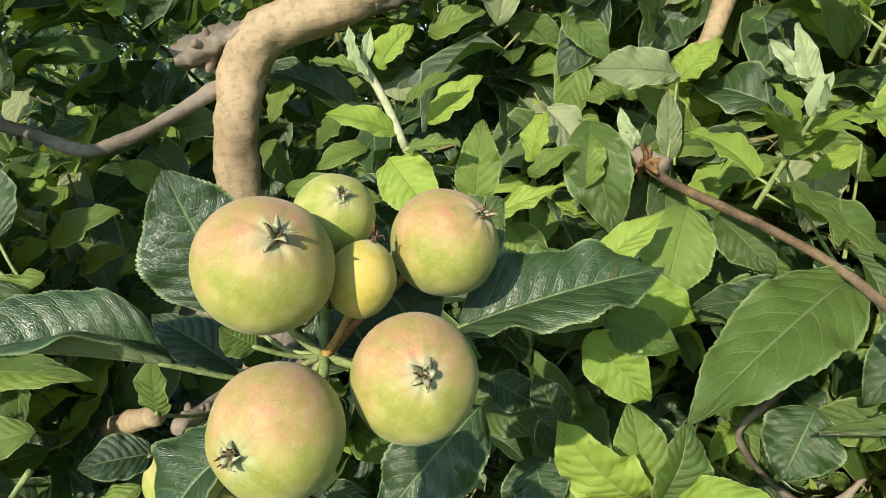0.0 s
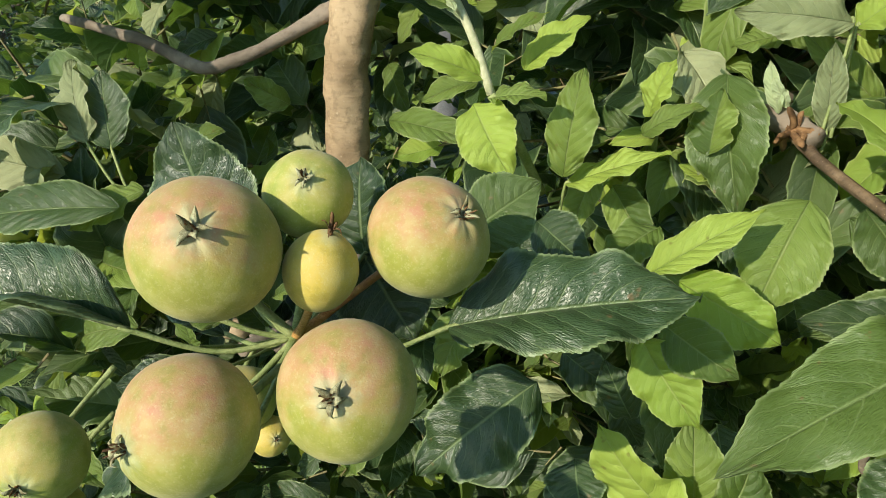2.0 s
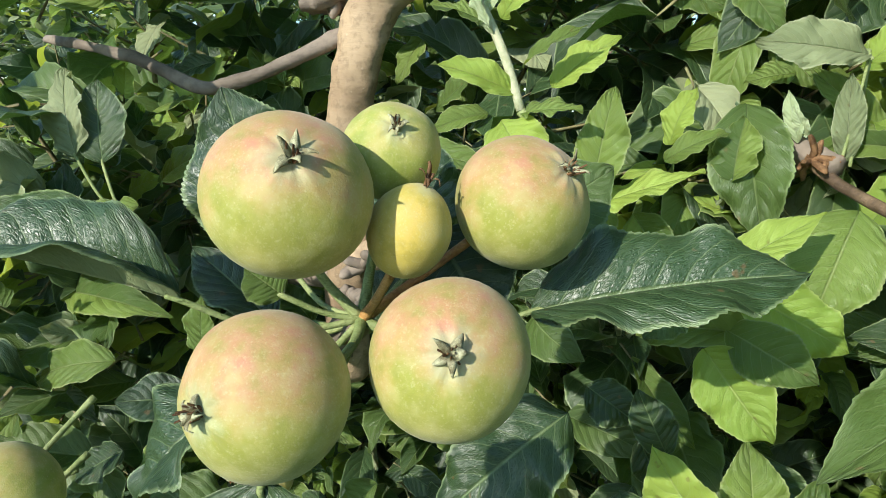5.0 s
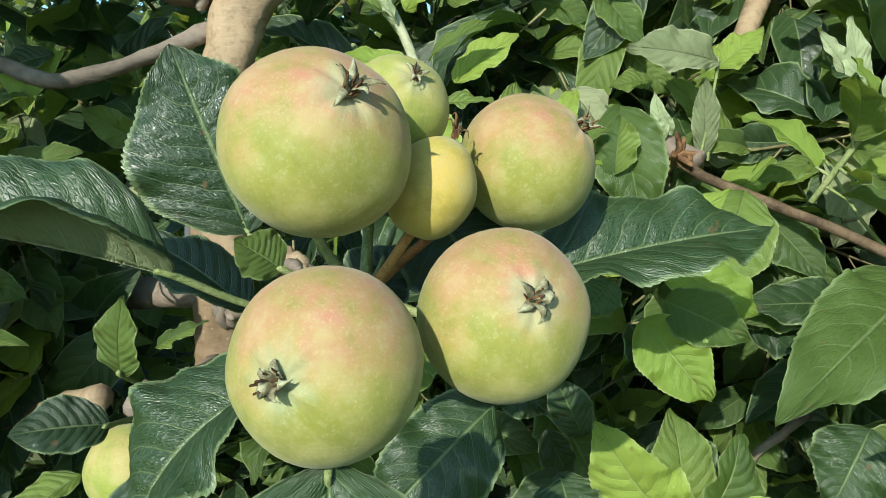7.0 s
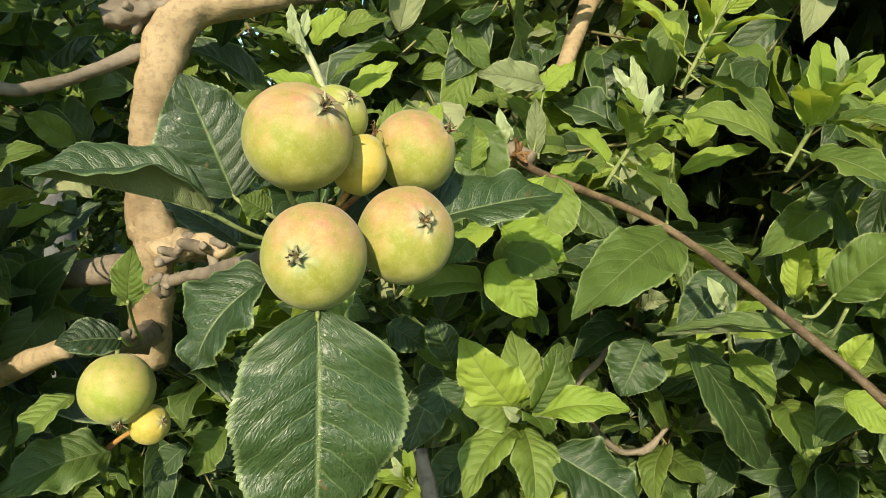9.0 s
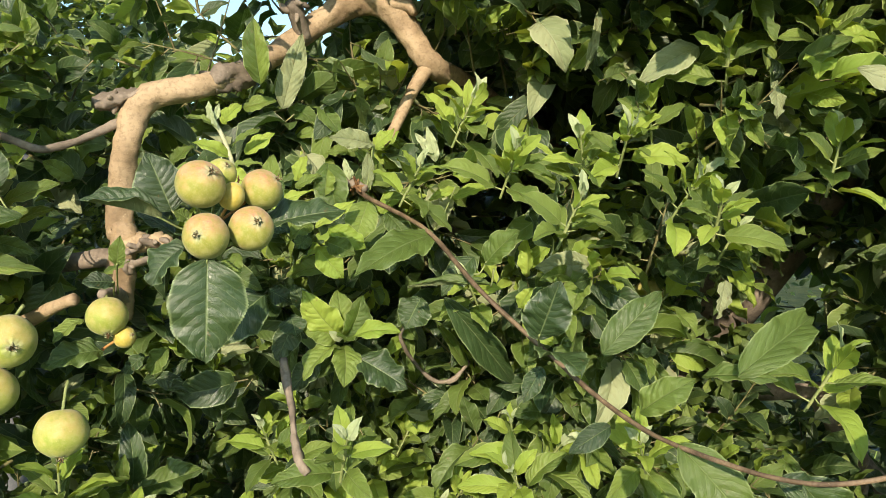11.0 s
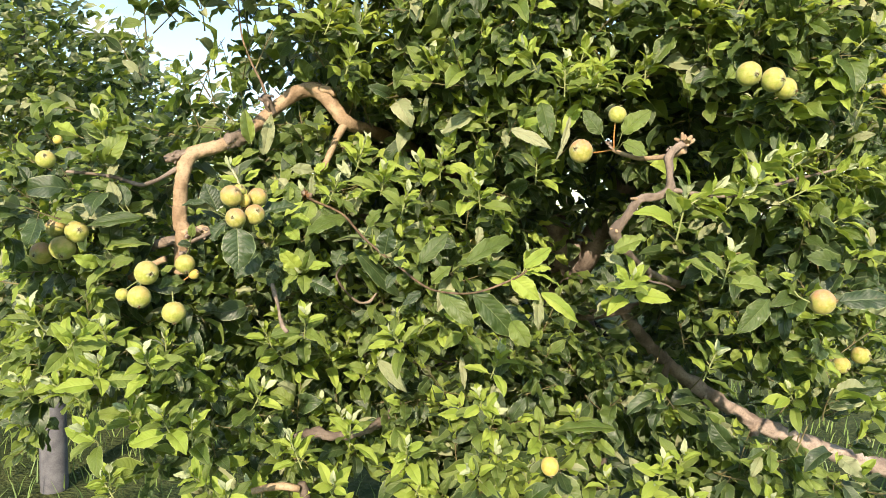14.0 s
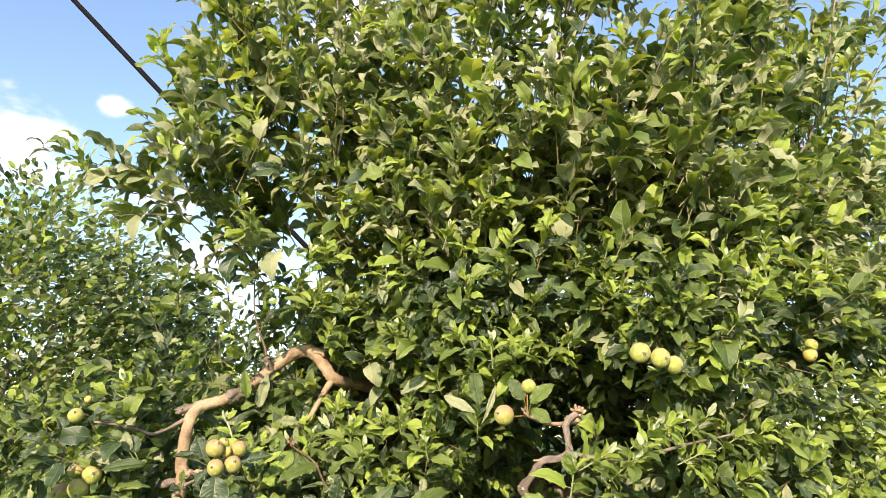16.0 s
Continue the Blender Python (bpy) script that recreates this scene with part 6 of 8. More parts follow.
leaf_at((0.1716, 0.3900, 1.3477), (0.1082, 0.3700, 1.3461), 0.0270, (-0.10, -0.85, 0.50), 10, 18, "old", 0.11, 0, False)
leaf_at((0.1277, 0.4000, 1.3491), (0.1131, 0.3900, 1.3327), 0.0300, (-0.10, -0.85, 0.50), 10, 18, "old", 0.11, 0, False)
leaf_at((0.1695, 0.3600, 1.2965), (0.1520, 0.3500, 1.2619), 0.0400, (-0.10, -0.85, 0.50), 10, 18, "old", 0.11, 0, False)
leaf_at((0.0414, 0.3300, 1.3595), (0.0298, 0.3200, 1.3467), 0.0200, (-0.10, -0.85, 0.50), 10, 18, "old", 0.11, 0, False)
leaf_at((0.0853, 0.3800, 1.2808), (0.0990, 0.3600, 1.2514), 0.0340, (-0.10, -0.85, 0.50), 18, 33, "old", 0.14, 0, False)
leaf_at((0.0282, 0.3300, 1.2754), (0.0358, 0.3200, 1.2562), 0.0300, (-0.10, -0.85, 0.50), 10, 18, "old", 0.11, 0, False)
leaf_at((0.3140, 0.0480, 1.2410), (0.3670, 0.0160, 1.1810), 0.0400, (-0.25, -0.85, 0.45), 16, 35, "green", 0.08, 0, False)
leaf_at((0.3500, -0.0360, 1.2470), (0.4280, -0.0220, 1.1680), 0.0460, (-0.20, -0.85, 0.45), 16, 35, "green", 0.08, 0, False)
leaf_at((0.4033, -0.0750, 1.2761), (0.4478, -0.0850, 1.2408), 0.0320, (-0.20, -0.85, 0.45), 12, 35, "young", 0.11, 0, False)
leaf_at((0.4468, -0.0700, 1.2532), (0.4567, -0.0600, 1.1837), 0.0240, (0.30, -0.90, 0.20), 20, 20, "pale", 0.11, 0, False)
leaf_at((0.4506, -0.0850, 1.2514), (0.5135, -0.0900, 1.2015), 0.0260, (-0.20, -0.75, 0.60), 22, 35, "young", 0.08, 0, False)
leaf_at((0.4304, -0.0900, 1.2854), (0.4855, -0.0900, 1.2564), 0.0100, (-0.20, -0.40, 0.90), 30, 20, "young", 0.11, 0, False)
leaf_at((0.4184, -0.0900, 1.2933), (0.4676, -0.0850, 1.3246), 0.0260, (-0.30, -0.85, 0.40), 20, 25, "young", 0.08, 0, False)
leaf_at((0.4352, -0.0900, 1.2885), (0.4614, -0.1000, 1.2917), 0.0140, (-0.30, -0.65, 0.70), 20, 15, "young", 0.11, 0, False)
leaf_at((0.4205, -0.0300, 1.1971), (0.4440, -0.0500, 1.1554), 0.0380, (-0.20, -0.85, 0.45), 18, 35, "mid", 0.08, 0, False)
leaf_at((0.3647, 0.0600, 1.2908), (0.4730, 0.1200, 1.3295), 0.0400, (-0.30, -0.80, 0.50), 22, 30, "green", 0.08, 0, False)
leaf_at((0.3539, 0.0900, 1.2820), (0.3953, 0.0500, 1.2900), 0.0220, (-0.20, -0.60, 0.75), 20, 20, "mid", 0.11, 0, False)
leaf_at((0.2995, 0.1600, 1.2826), (0.3565, 0.1700, 1.3390), 0.0340, (-0.30, -0.80, 0.50), 20, 30, "green", 0.08, 0, False)
leaf_at((0.2558, 0.1900, 1.2622), (0.2367, 0.1800, 1.2321), 0.0200, (-0.30, -0.80, 0.50), 14, 20, "old", 0.11, 0, False)
leaf_at((0.3085, 0.1000, 1.2495), (0.3427, 0.0800, 1.2826), 0.0300, (-0.20, -0.60, 0.75), 22, 30, "mid", 0.08, 0, False)
leaf_at((0.2940, 0.1200, 1.2310), (0.2591, 0.1200, 1.2077), 0.0200, (-0.20, -0.70, 0.60), 16, 20, "old", 0.11, 0, False)
leaf_at((0.2634, 0.2000, 1.2925), (0.2773, 0.2000, 1.3169), 0.0100, (-0.30, -0.80, 0.50), 22, 35, "young", 0.09, 0, False)
leaf_at((0.4075, 0.0600, 1.2067), (0.4789, 0.0500, 1.1845), 0.0360, (-0.20, -0.70, 0.60), 16, 20, "old", 0.11, 0, False)
leaf_at((0.4470, 0.0700, 1.5317), (0.5138, 0.0400, 1.4951), 0.0240, (0.10, -0.92, 0.35), 12, 30, "pale", 0.11, 0, False)
leaf_at((0.4843, 0.2200, 1.5480), (0.4846, 0.2100, 1.5105), 0.0200, (0.20, -0.90, 0.10), 12, 15, "pale", 0.11, 0, False)
leaf_at((0.5655, 0.0800, 1.5599), (0.5307, 0.0600, 1.4760), 0.0160, (0.40, -0.85, 0.10), 25, 20, "pale", 0.11, 30, False)
leaf_at((0.4450, 0.3000, 1.5928), (0.3681, 0.2800, 1.5424), 0.0360, (0.00, -0.85, 0.50), 16, 25, "pale", 0.11, 0, False)
leaf_at((0.3361, 0.3500, 1.5641), (0.3513, 0.3600, 1.6411), 0.0140, (0.30, -0.90, 0.20), 20, 15, "pale", 0.11, 0, False)
leaf_at((0.4190, 0.1700, 1.3531), (0.4141, 0.1700, 1.3161), 0.0220, (0.20, -0.90, 0.10), 14, 15, "pale", 0.11, 0, False)
leaf_at((0.2514, 0.3900, 1.0501), (0.3158, 0.3800, 0.9738), 0.0300, (-0.20, -0.90, 0.10), 14, 15, "pale", 0.11, 0, False)
leaf_at((0.4335, 0.3600, 1.0569), (0.4409, 0.3500, 0.9818), 0.0180, (0.30, -0.90, 0.10), 14, 15, "pale", 0.11, 0, False)
leaf_at((-0.0224, 0.4550, 1.5278), (-0.0336, 0.4400, 1.6005), 0.0360, (-0.10, -0.95, 0.20), 16, 25, "mid", 0.08, 0, False)
leaf_at((0.0031, 0.4900, 1.5044), (0.0218, 0.4800, 1.5962), 0.0340, (0.10, -0.95, 0.10), 12, 15, "pale", 0.11, 0, False)
leaf_at((0.1106, 0.6300, 1.6964), (0.0810, 0.6400, 1.7544), 0.0520, (-0.10, -0.90, 0.40), 8, 15, "mid", 0.11, 0, False)
leaf_at((0.5173, 0.1000, 1.5868), (0.5281, 0.0800, 1.5119), 0.0400, (-0.20, -0.90, 0.30), 14, 18, "old", 0.11, 0, False)
leaf_at((0.6320, 0.0850, 1.5312), (0.5973, 0.0950, 1.5771), 0.0340, (-0.20, -0.90, 0.30), 10, 18, "old", 0.05, 0, False, stalk=(0.6220, 0.0110, 1.4960))
leaf_at((0.6165, -0.0300, 1.5200), (0.6606, -0.0500, 1.5581), 0.0360, (-0.20, -0.80, 0.50), 14, 18, "mid", 0.05, 0, False, stalk=(0.6220, 0.0110, 1.4960))
leaf_at((0.6181, -0.0300, 1.5039), (0.6547, -0.0500, 1.4802), 0.0300, (-0.20, -0.80, 0.50), 14, 18, "mid", 0.05, 0, False, stalk=(0.6220, 0.0110, 1.4960))
leaf_at((0.5722, -0.1000, 1.3203), (0.6182, -0.1200, 1.3422), 0.0360, (-0.20, -0.75, 0.60), 22, 30, "mid", 0.08, 0, False)
leaf_at((0.6113, -0.0600, 1.2935), (0.5707, -0.0500, 1.3108), 0.0200, (0.20, -0.80, 0.40), 20, 20, "pale", 0.11, 0, False)
leaf_at((0.5946, -0.1000, 1.2697), (0.5684, -0.1100, 1.2994), 0.0160, (-0.20, -0.80, 0.50), 22, 30, "young", 0.08, 0, False)
leaf_at((0.6155, -0.1000, 1.2647), (0.5624, -0.1200, 1.2597), 0.0180, (-0.20, -0.80, 0.50), 22, 30, "young", 0.08, 0, False)
leaf_at((0.6192, -0.1000, 1.2619), (0.6191, -0.1200, 1.2489), 0.0180, (-0.20, -0.80, 0.50), 22, 30, "young", 0.08, 0, False)
leaf_at((0.9647, -0.1500, 1.2336), (1.0556, -0.1800, 1.2403), 0.0420, (-0.10, -0.55, 0.80), 12, 10, "old", 0.11, 0, False)
leaf_at((0.8534, -0.1150, 1.2363), (0.7879, -0.1200, 1.1787), 0.0400, (-0.20, -0.90, 0.30), 16, 28, "green", 0.08, 0, False)
leaf_at((0.7469, 0.2200, 0.9124), (0.5884, 0.2000, 0.9228), 0.0440, (-0.10, -0.60, 0.75), 16, 25, "mid", 0.08, 0, False)

# ---- the rest of the crown ----
LEAF_KINDS, PLAIN_KINDS = [], []  # (points, faces, uv) of leaves that the crown repeats; the plain ones stand deep within
kind_rng = np.random.default_rng(21)
for q in range(30):
    if q < 22:
        shape = (kind_rng.uniform(0.48, 0.68), kind_rng.uniform(18, 56), kind_rng.uniform(50, 125) if q % 2 == 0 else kind_rng.uniform(-30, 80), kind_rng.uniform(0.08, 0.20), kind_rng.uniform(-60, 60))
    else:
        shape = (kind_rng.uniform(0.44, 0.56), kind_rng.uniform(18, 44), kind_rng.uniform(20, 75), kind_rng.uniform(0.06, 0.13), kind_rng.uniform(-20, 20))
    LEAF_KINDS.append(leaf_arrays(*shape[:4], 18, 4, 2, np.random.default_rng(q), shape[4]))
    PLAIN_KINDS.append(leaf_arrays(*shape[:4], 7, 2, 0, np.random.default_rng(q), shape[4]))
DROOPING = [q for q in range(22) if q % 2 == 0]
LEAF_MESH = {}


def kind_mesh(kind, age):
    if (kind, age) not in LEAF_MESH:
        v, f, uv = LEAF_KINDS[kind]
        LEAF_MESH[kind, age] = mesh_from("leaf", v, f, [LEAF[age]], uv, crease=True)
    return LEAF_MESH[kind, age]


OPEN_SIDE = Vector((0.13, -1.30, 1.42))
KEEP = []  # things that stand free of leaves towards the open side: place, radius, length of the free way
KEEP += [((-0.1723, 0.4700, 1.2414), 0.021, 0.50)]
KEEP += [((-0.1684, 0.4600, 1.2953), 0.020, 0.50)]
KEEP += [((-0.1667, 0.4550, 1.3459), 0.019, 0.50)]
KEEP += [((-0.1717, 0.4600, 1.3457), 0.020, 0.50)]
KEEP += [((-0.1694, 0.4550, 1.4101), 0.019, 0.50)]
KEEP += [((-0.1639, 0.4500, 1.4560), 0.019, 0.50)]
KEEP += [((-0.1465, 0.4500, 1.4973), 0.021, 0.50)]
KEEP += [((-0.0962, 0.4600, 1.5172), 0.019, 0.50)]
KEEP += [((-0.0417, 0.5000, 1.5482), 0.018, 0.50)]
KEEP += [((0.0110, 0.5500, 1.6006), 0.020, 0.50)]
KEEP += [((0.0632, 0.5700, 1.6492), 0.022, 0.50)]
KEEP += [((0.1037, 0.5800, 1.6703), 0.023, 0.50)]
KEEP += [((0.1381, 0.5800, 1.6642), 0.024, 0.50)]
KEEP += [((0.1709, 0.5750, 1.6248), 0.022, 0.50)]
KEEP += [((0.2068, 0.5800, 1.5924), 0.022, 0.50)]
KEEP += [((0.2934, 0.6800, 1.5803), 0.020, 0.50)]
KEEP += [((0.4181, 0.8000, 1.5478), 0.021, 0.50)]
KEEP += [((0.5578, 0.9500, 1.4903), 0.022, 0.50)]
KEEP += [((0.1971, 0.5750, 1.5959), 0.013, 0.50)]
KEEP += [((0.1694, 0.5500, 1.5470), 0.011, 0.50)]
KEEP += [((0.1468, 0.5200, 1.4970), 0.009, 0.50)]
KEEP += [((0.1298, 0.5000, 1.4735), 0.007, 0.50)]
KEEP += [((-0.1712, 0.4550, 1.4713), 0.005, 0.50)]
KEEP += [((-0.2052, 0.4200, 1.4447), 0.004, 0.50)]
KEEP += [((-0.2416, 0.4000, 1.4306), 0.004, 0.50)]
KEEP += [((-0.3181, 0.4000, 1.4499), 0.004, 0.50)]
KEEP += [((-0.3839, 0.4200, 1.4558), 0.003, 0.50)]
KEEP += [((0.0107, 0.5300, 1.6372), 0.004, 0.50)]
KEEP += [((-0.0003, 0.5400, 1.6733), 0.003, 0.50)]
KEEP += [((-0.0251, 0.5600, 1.7260), 0.003, 0.50)]
KEEP += [((-0.0474, 0.6000, 1.7971), 0.002, 0.50)]
KEEP += [((-0.0570, 0.6200, 1.9067), 0.002, 0.50)]
KEEP += [((0.5928, -0.0580, 1.3471), 0.014, 0.50)]
KEEP += [((0.6038, -0.0700, 1.3719), 0.014, 0.50)]
KEEP += [((0.6291, -0.0740, 1.4050), 0.014, 0.50)]
KEEP += [((0.6636, -0.0760, 1.4111), 0.014, 0.50)]
KEEP += [((0.6807, -0.0800, 1.4228), 0.014, 0.50)]
KEEP += [((0.6778, -0.0840, 1.4482), 0.014, 0.50)]
KEEP += [((0.6730, -0.0880, 1.4747), 0.014, 0.50)]
KEEP += [((0.6151, -0.0400, 1.3225), 0.014, 0.50)]
KEEP += [((0.6996, -0.0920, 1.4891), 0.010, 0.50)]
KEEP += [((0.6854, -0.0600, 1.4797), 0.008, 0.50)]
KEEP += [((0.6540, -0.0200, 1.4788), 0.007, 0.50)]
KEEP += [((0.6245, 0.0080, 1.4920), 0.007, 0.50)]
KEEP += [((0.6131, 0.0120, 1.5021), 0.006, 0.50)]
KEEP += [((1.0478, 0.8000, 1.0901), 0.024, 1.25)]
KEEP += [((1.1374, 0.8200, 0.9965), 0.031, 1.25)]
KEEP += [((1.2731, 0.8600, 0.8799), 0.037, 1.25)]
KEEP += [((1.4129, 0.8800, 0.7880), 0.045, 1.25)]
KEEP += [((1.5959, 0.8900, 0.6788), 0.047, 1.25)]
KEEP += [((1.8332, 0.9000, 0.5812), 0.049, 1.25)]
KEEP += [((2.1884, 0.9200, 0.4558), 0.052, 1.25)]
KEEP += [((2.7468, 0.9800, 0.2549), 0.062, 1.25)]
KEEP += [((2.9000, 1.2500, 0.3000), 0.082, 1.25)]
KEEP += [((3.1000, 1.4000, -0.0500), 0.102, 1.25)]
KEEP += [((0.0225, 0.3400, 1.2272), -0.011, 0.50)]
KEEP += [((0.0327, 0.3000, 1.1922), -0.012, 0.50)]
KEEP += [((0.0393, 0.2650, 1.1669), -0.012, 0.50)]
KEEP += [((0.0429, 0.2500, 1.1530), -0.010, 0.50)]
KEEP += [((0.0522, 0.2400, 1.1432), -0.012, 0.50)]
KEEP += [((0.1245, 0.4000, 2.8217), 0.003, 0.30)]
KEEP += [((0.1366, 0.4100, 2.7121), 0.003, 0.30)]
KEEP += [((0.1623, 0.4300, 2.5170), 0.003, 0.30)]
KEEP += [((0.1772, 0.4600, 2.3579), 0.003, 0.30)]
KEEP += [((0.1586, 0.5200, 2.1728), 0.004, 0.30)]
KEEP += [((1.7483, 0.3000, 2.9563), 0.003, 0.30)]
KEEP += [((1.7166, 0.3100, 2.8337), 0.003, 0.30)]
KEEP += [((1.6737, 0.3300, 2.6185), 0.003, 0.30)]
KEEP += [((1.6107, 0.3700, 2.3609), 0.003, 0.30)]
KEEP += [((1.4537, 0.4500, 2.1722), 0.004, 0.30)]
KEEP += [((0.9052, 0.3600, 2.7107), 0.003, 0.30)]
KEEP += [((0.8098, 0.3800, 2.5565), 0.003, 0.30)]
KEEP += [((0.7313, 0.4200, 2.4179), 0.003, 0.30)]
KEEP += [((0.6886, 0.5000, 2.3181), 0.004, 0.30)]
KEEP += [((-0.0487, 0.1899, 1.4060), 0.024, 0.90)]
KEEP += [((-0.0360, 0.2195, 1.4165), 0.017, 0.90)]
KEEP += [((-0.0254, 0.2090, 1.3976), 0.015, 0.90)]
KEEP += [((-0.0025, 0.2309, 1.4049), 0.022, 0.90)]
KEEP += [((-0.0070, 0.1937, 1.3726), 0.023, 0.90)]
KEEP += [((-0.0393, 0.1695, 1.3662), 0.022, 0.90)]
KEEP += [((-0.1436, 0.3042, 1.2743), 0.023, 0.90)]
KEEP += [((-0.1281, 0.3078, 1.2534), 0.015, 0.90)]
KEEP += [((-0.2025, 0.2326, 1.2637), 0.026, 0.90)]
KEEP += [((-0.2167, 0.2380, 1.2186), 0.025, 0.90)]
KEEP += [((-0.2498, 0.2600, 1.2209), 0.016, 0.90)]
KEEP += [((-0.1532, 0.2143, 1.1918), 0.025, 0.90)]
KEEP += [((-0.3427, 0.3237, 1.3363), 0.002, 0.60)]
KEEP += [((-0.3685, 0.3257, 1.3055), 0.002, 0.60)]
KEEP += [((-0.4133, 0.3551, 1.2933), 0.002, 0.60)]
KEEP += [((-0.3850, 0.3450, 1.3430), 0.002, 0.60)]
KEEP += [((-0.3728, 0.2518, 1.4691), 0.021, 0.90)]
KEEP += [((-0.3568, 0.2685, 1.5064), 0.013, 0.90)]
KEEP += [((0.5800, 0.0579, 1.4946), 0.026, 0.90)]
KEEP += [((0.6180, -0.0075, 1.5540), 0.019, 0.90)]
KEEP += [((0.8577, -0.0367, 1.6326), 0.026, 0.90)]
KEEP += [((0.8949, -0.0540, 1.6212), 0.025, 0.90)]
KEEP += [((0.9307, -0.0420, 1.6095), 0.024, 0.90)]
KEEP += [((0.9306, -0.1492, 1.2343), 0.025, 0.90)]
KEEP += [((1.4871, 0.3981, 0.9827), 0.026, 0.90)]
KEEP += [((1.5151, 0.3654, 1.0150), 0.028, 0.90)]
KEEP += [((1.4740, 0.2730, 1.6841), 0.022, 0.90)]
KEEP += [((1.5000, 0.3000, 1.7150), 0.022, 0.90)]
KEEP += [((0.5872, 0.2000, 0.8506), 0.022, 0.90)]
KEEP += [((0.3246, 0.0416, 1.2290), 0.017, 0.30)]
KEEP += [((0.3405, 0.0320, 1.2110), 0.017, 0.30)]
KEEP += [((0.3564, 0.0224, 1.1930), 0.017, 0.30)]
KEEP += [((0.3656, -0.0332, 1.2312), 0.019, 0.30)]
KEEP += [((0.3890, -0.0290, 1.2075), 0.019, 0.30)]
KEEP += [((0.4124, -0.0248, 1.1838), 0.019, 0.30)]
KEEP += [((0.4122, -0.0770, 1.2690), 0.013, 0.30)]
KEEP += [((0.4255, -0.0800, 1.2584), 0.013, 0.30)]
KEEP += [((0.4389, -0.0830, 1.2478), 0.013, 0.30)]
KEEP += [((0.4488, -0.0680, 1.2393), 0.010, 0.30)]
KEEP += [((0.4518, -0.0650, 1.2185), 0.010, 0.30)]
KEEP += [((0.4547, -0.0620, 1.1976), 0.010, 0.30)]
KEEP += [((0.4632, -0.0860, 1.2414), 0.011, 0.30)]
KEEP += [((0.4821, -0.0875, 1.2264), 0.011, 0.30)]
KEEP += [((0.5010, -0.0890, 1.2115), 0.011, 0.30)]
KEEP += [((0.4414, -0.0900, 1.2796), 0.004, 0.30)]
KEEP += [((0.4580, -0.0900, 1.2709), 0.004, 0.30)]
KEEP += [((0.4745, -0.0900, 1.2622), 0.004, 0.30)]
KEEP += [((0.4282, -0.0890, 1.2995), 0.011, 0.30)]
KEEP += [((0.4430, -0.0875, 1.3089), 0.011, 0.30)]
KEEP += [((0.4578, -0.0860, 1.3183), 0.011, 0.30)]
KEEP += [((0.4404, -0.0920, 1.2891), 0.006, 0.30)]
KEEP += [((0.4483, -0.0950, 1.2901), 0.006, 0.30)]
KEEP += [((0.4561, -0.0980, 1.2910), 0.006, 0.30)]
KEEP += [((0.4252, -0.0340, 1.1887), 0.016, 0.30)]
KEEP += [((0.4323, -0.0400, 1.1762), 0.016, 0.30)]
KEEP += [((0.4393, -0.0460, 1.1637), 0.016, 0.30)]
KEEP += [((0.3864, 0.0720, 1.2986), 0.017, 0.30)]
KEEP += [((0.4188, 0.0900, 1.3102), 0.017, 0.30)]
KEEP += [((0.4513, 0.1080, 1.3218), 0.017, 0.30)]
KEEP += [((0.3622, 0.0820, 1.2836), 0.009, 0.20)]
KEEP += [((0.3746, 0.0700, 1.2860), 0.009, 0.20)]
KEEP += [((0.3870, 0.0580, 1.2884), 0.009, 0.20)]
KEEP += [((0.3109, 0.1620, 1.2939), 0.014, 0.20)]
KEEP += [((0.3280, 0.1650, 1.3108), 0.014, 0.20)]
KEEP += [((0.3451, 0.1680, 1.3277), 0.014, 0.20)]
KEEP += [((0.3153, 0.0960, 1.2562), 0.013, 0.20)]
KEEP += [((0.3256, 0.0900, 1.2661), 0.013, 0.20)]
KEEP += [((0.3358, 0.0840, 1.2760), 0.013, 0.20)]
KEEP += [((0.4604, 0.0640, 1.5244), 0.010, 0.50)]
KEEP += [((0.4804, 0.0550, 1.5134), 0.010, 0.50)]
KEEP += [((0.5005, 0.0460, 1.5024), 0.010, 0.50)]
KEEP += [((0.4843, 0.2180, 1.5405), 0.008, 0.40)]
KEEP += [((0.4844, 0.2150, 1.5293), 0.008, 0.40)]
KEEP += [((0.4845, 0.2120, 1.5180), 0.008, 0.40)]
KEEP += [((0.5585, 0.0760, 1.5431), 0.007, 0.40)]
KEEP += [((0.5481, 0.0700, 1.5179), 0.007, 0.40)]
KEEP += [((0.5377, 0.0640, 1.4928), 0.007, 0.40)]
KEEP += [((0.4296, 0.2960, 1.5828), 0.015, 0.30)]
KEEP += [((0.4066, 0.2900, 1.5676), 0.015, 0.30)]
KEEP += [((0.3835, 0.2840, 1.5525), 0.015, 0.30)]
KEEP += [((0.3391, 0.3520, 1.5795), 0.006, 0.30)]
KEEP += [((0.3437, 0.3550, 1.6026), 0.006, 0.30)]
KEEP += [((0.3482, 0.3580, 1.6257), 0.006, 0.30)]
KEEP += [((0.4180, 0.1700, 1.3457), 0.009, 0.30)]
KEEP += [((0.4165, 0.1700, 1.3346), 0.009, 0.30)]
KEEP += [((0.4151, 0.1700, 1.3235), 0.009, 0.30)]
KEEP += [((0.2643, 0.3880, 1.0348), 0.013, 0.40)]
KEEP += [((0.2836, 0.3850, 1.0119), 0.013, 0.40)]
KEEP += [((0.3030, 0.3820, 0.9890), 0.013, 0.40)]
KEEP += [((0.4350, 0.3580, 1.0419), 0.008, 0.30)]
KEEP += [((0.4372, 0.3550, 1.0193), 0.008, 0.30)]
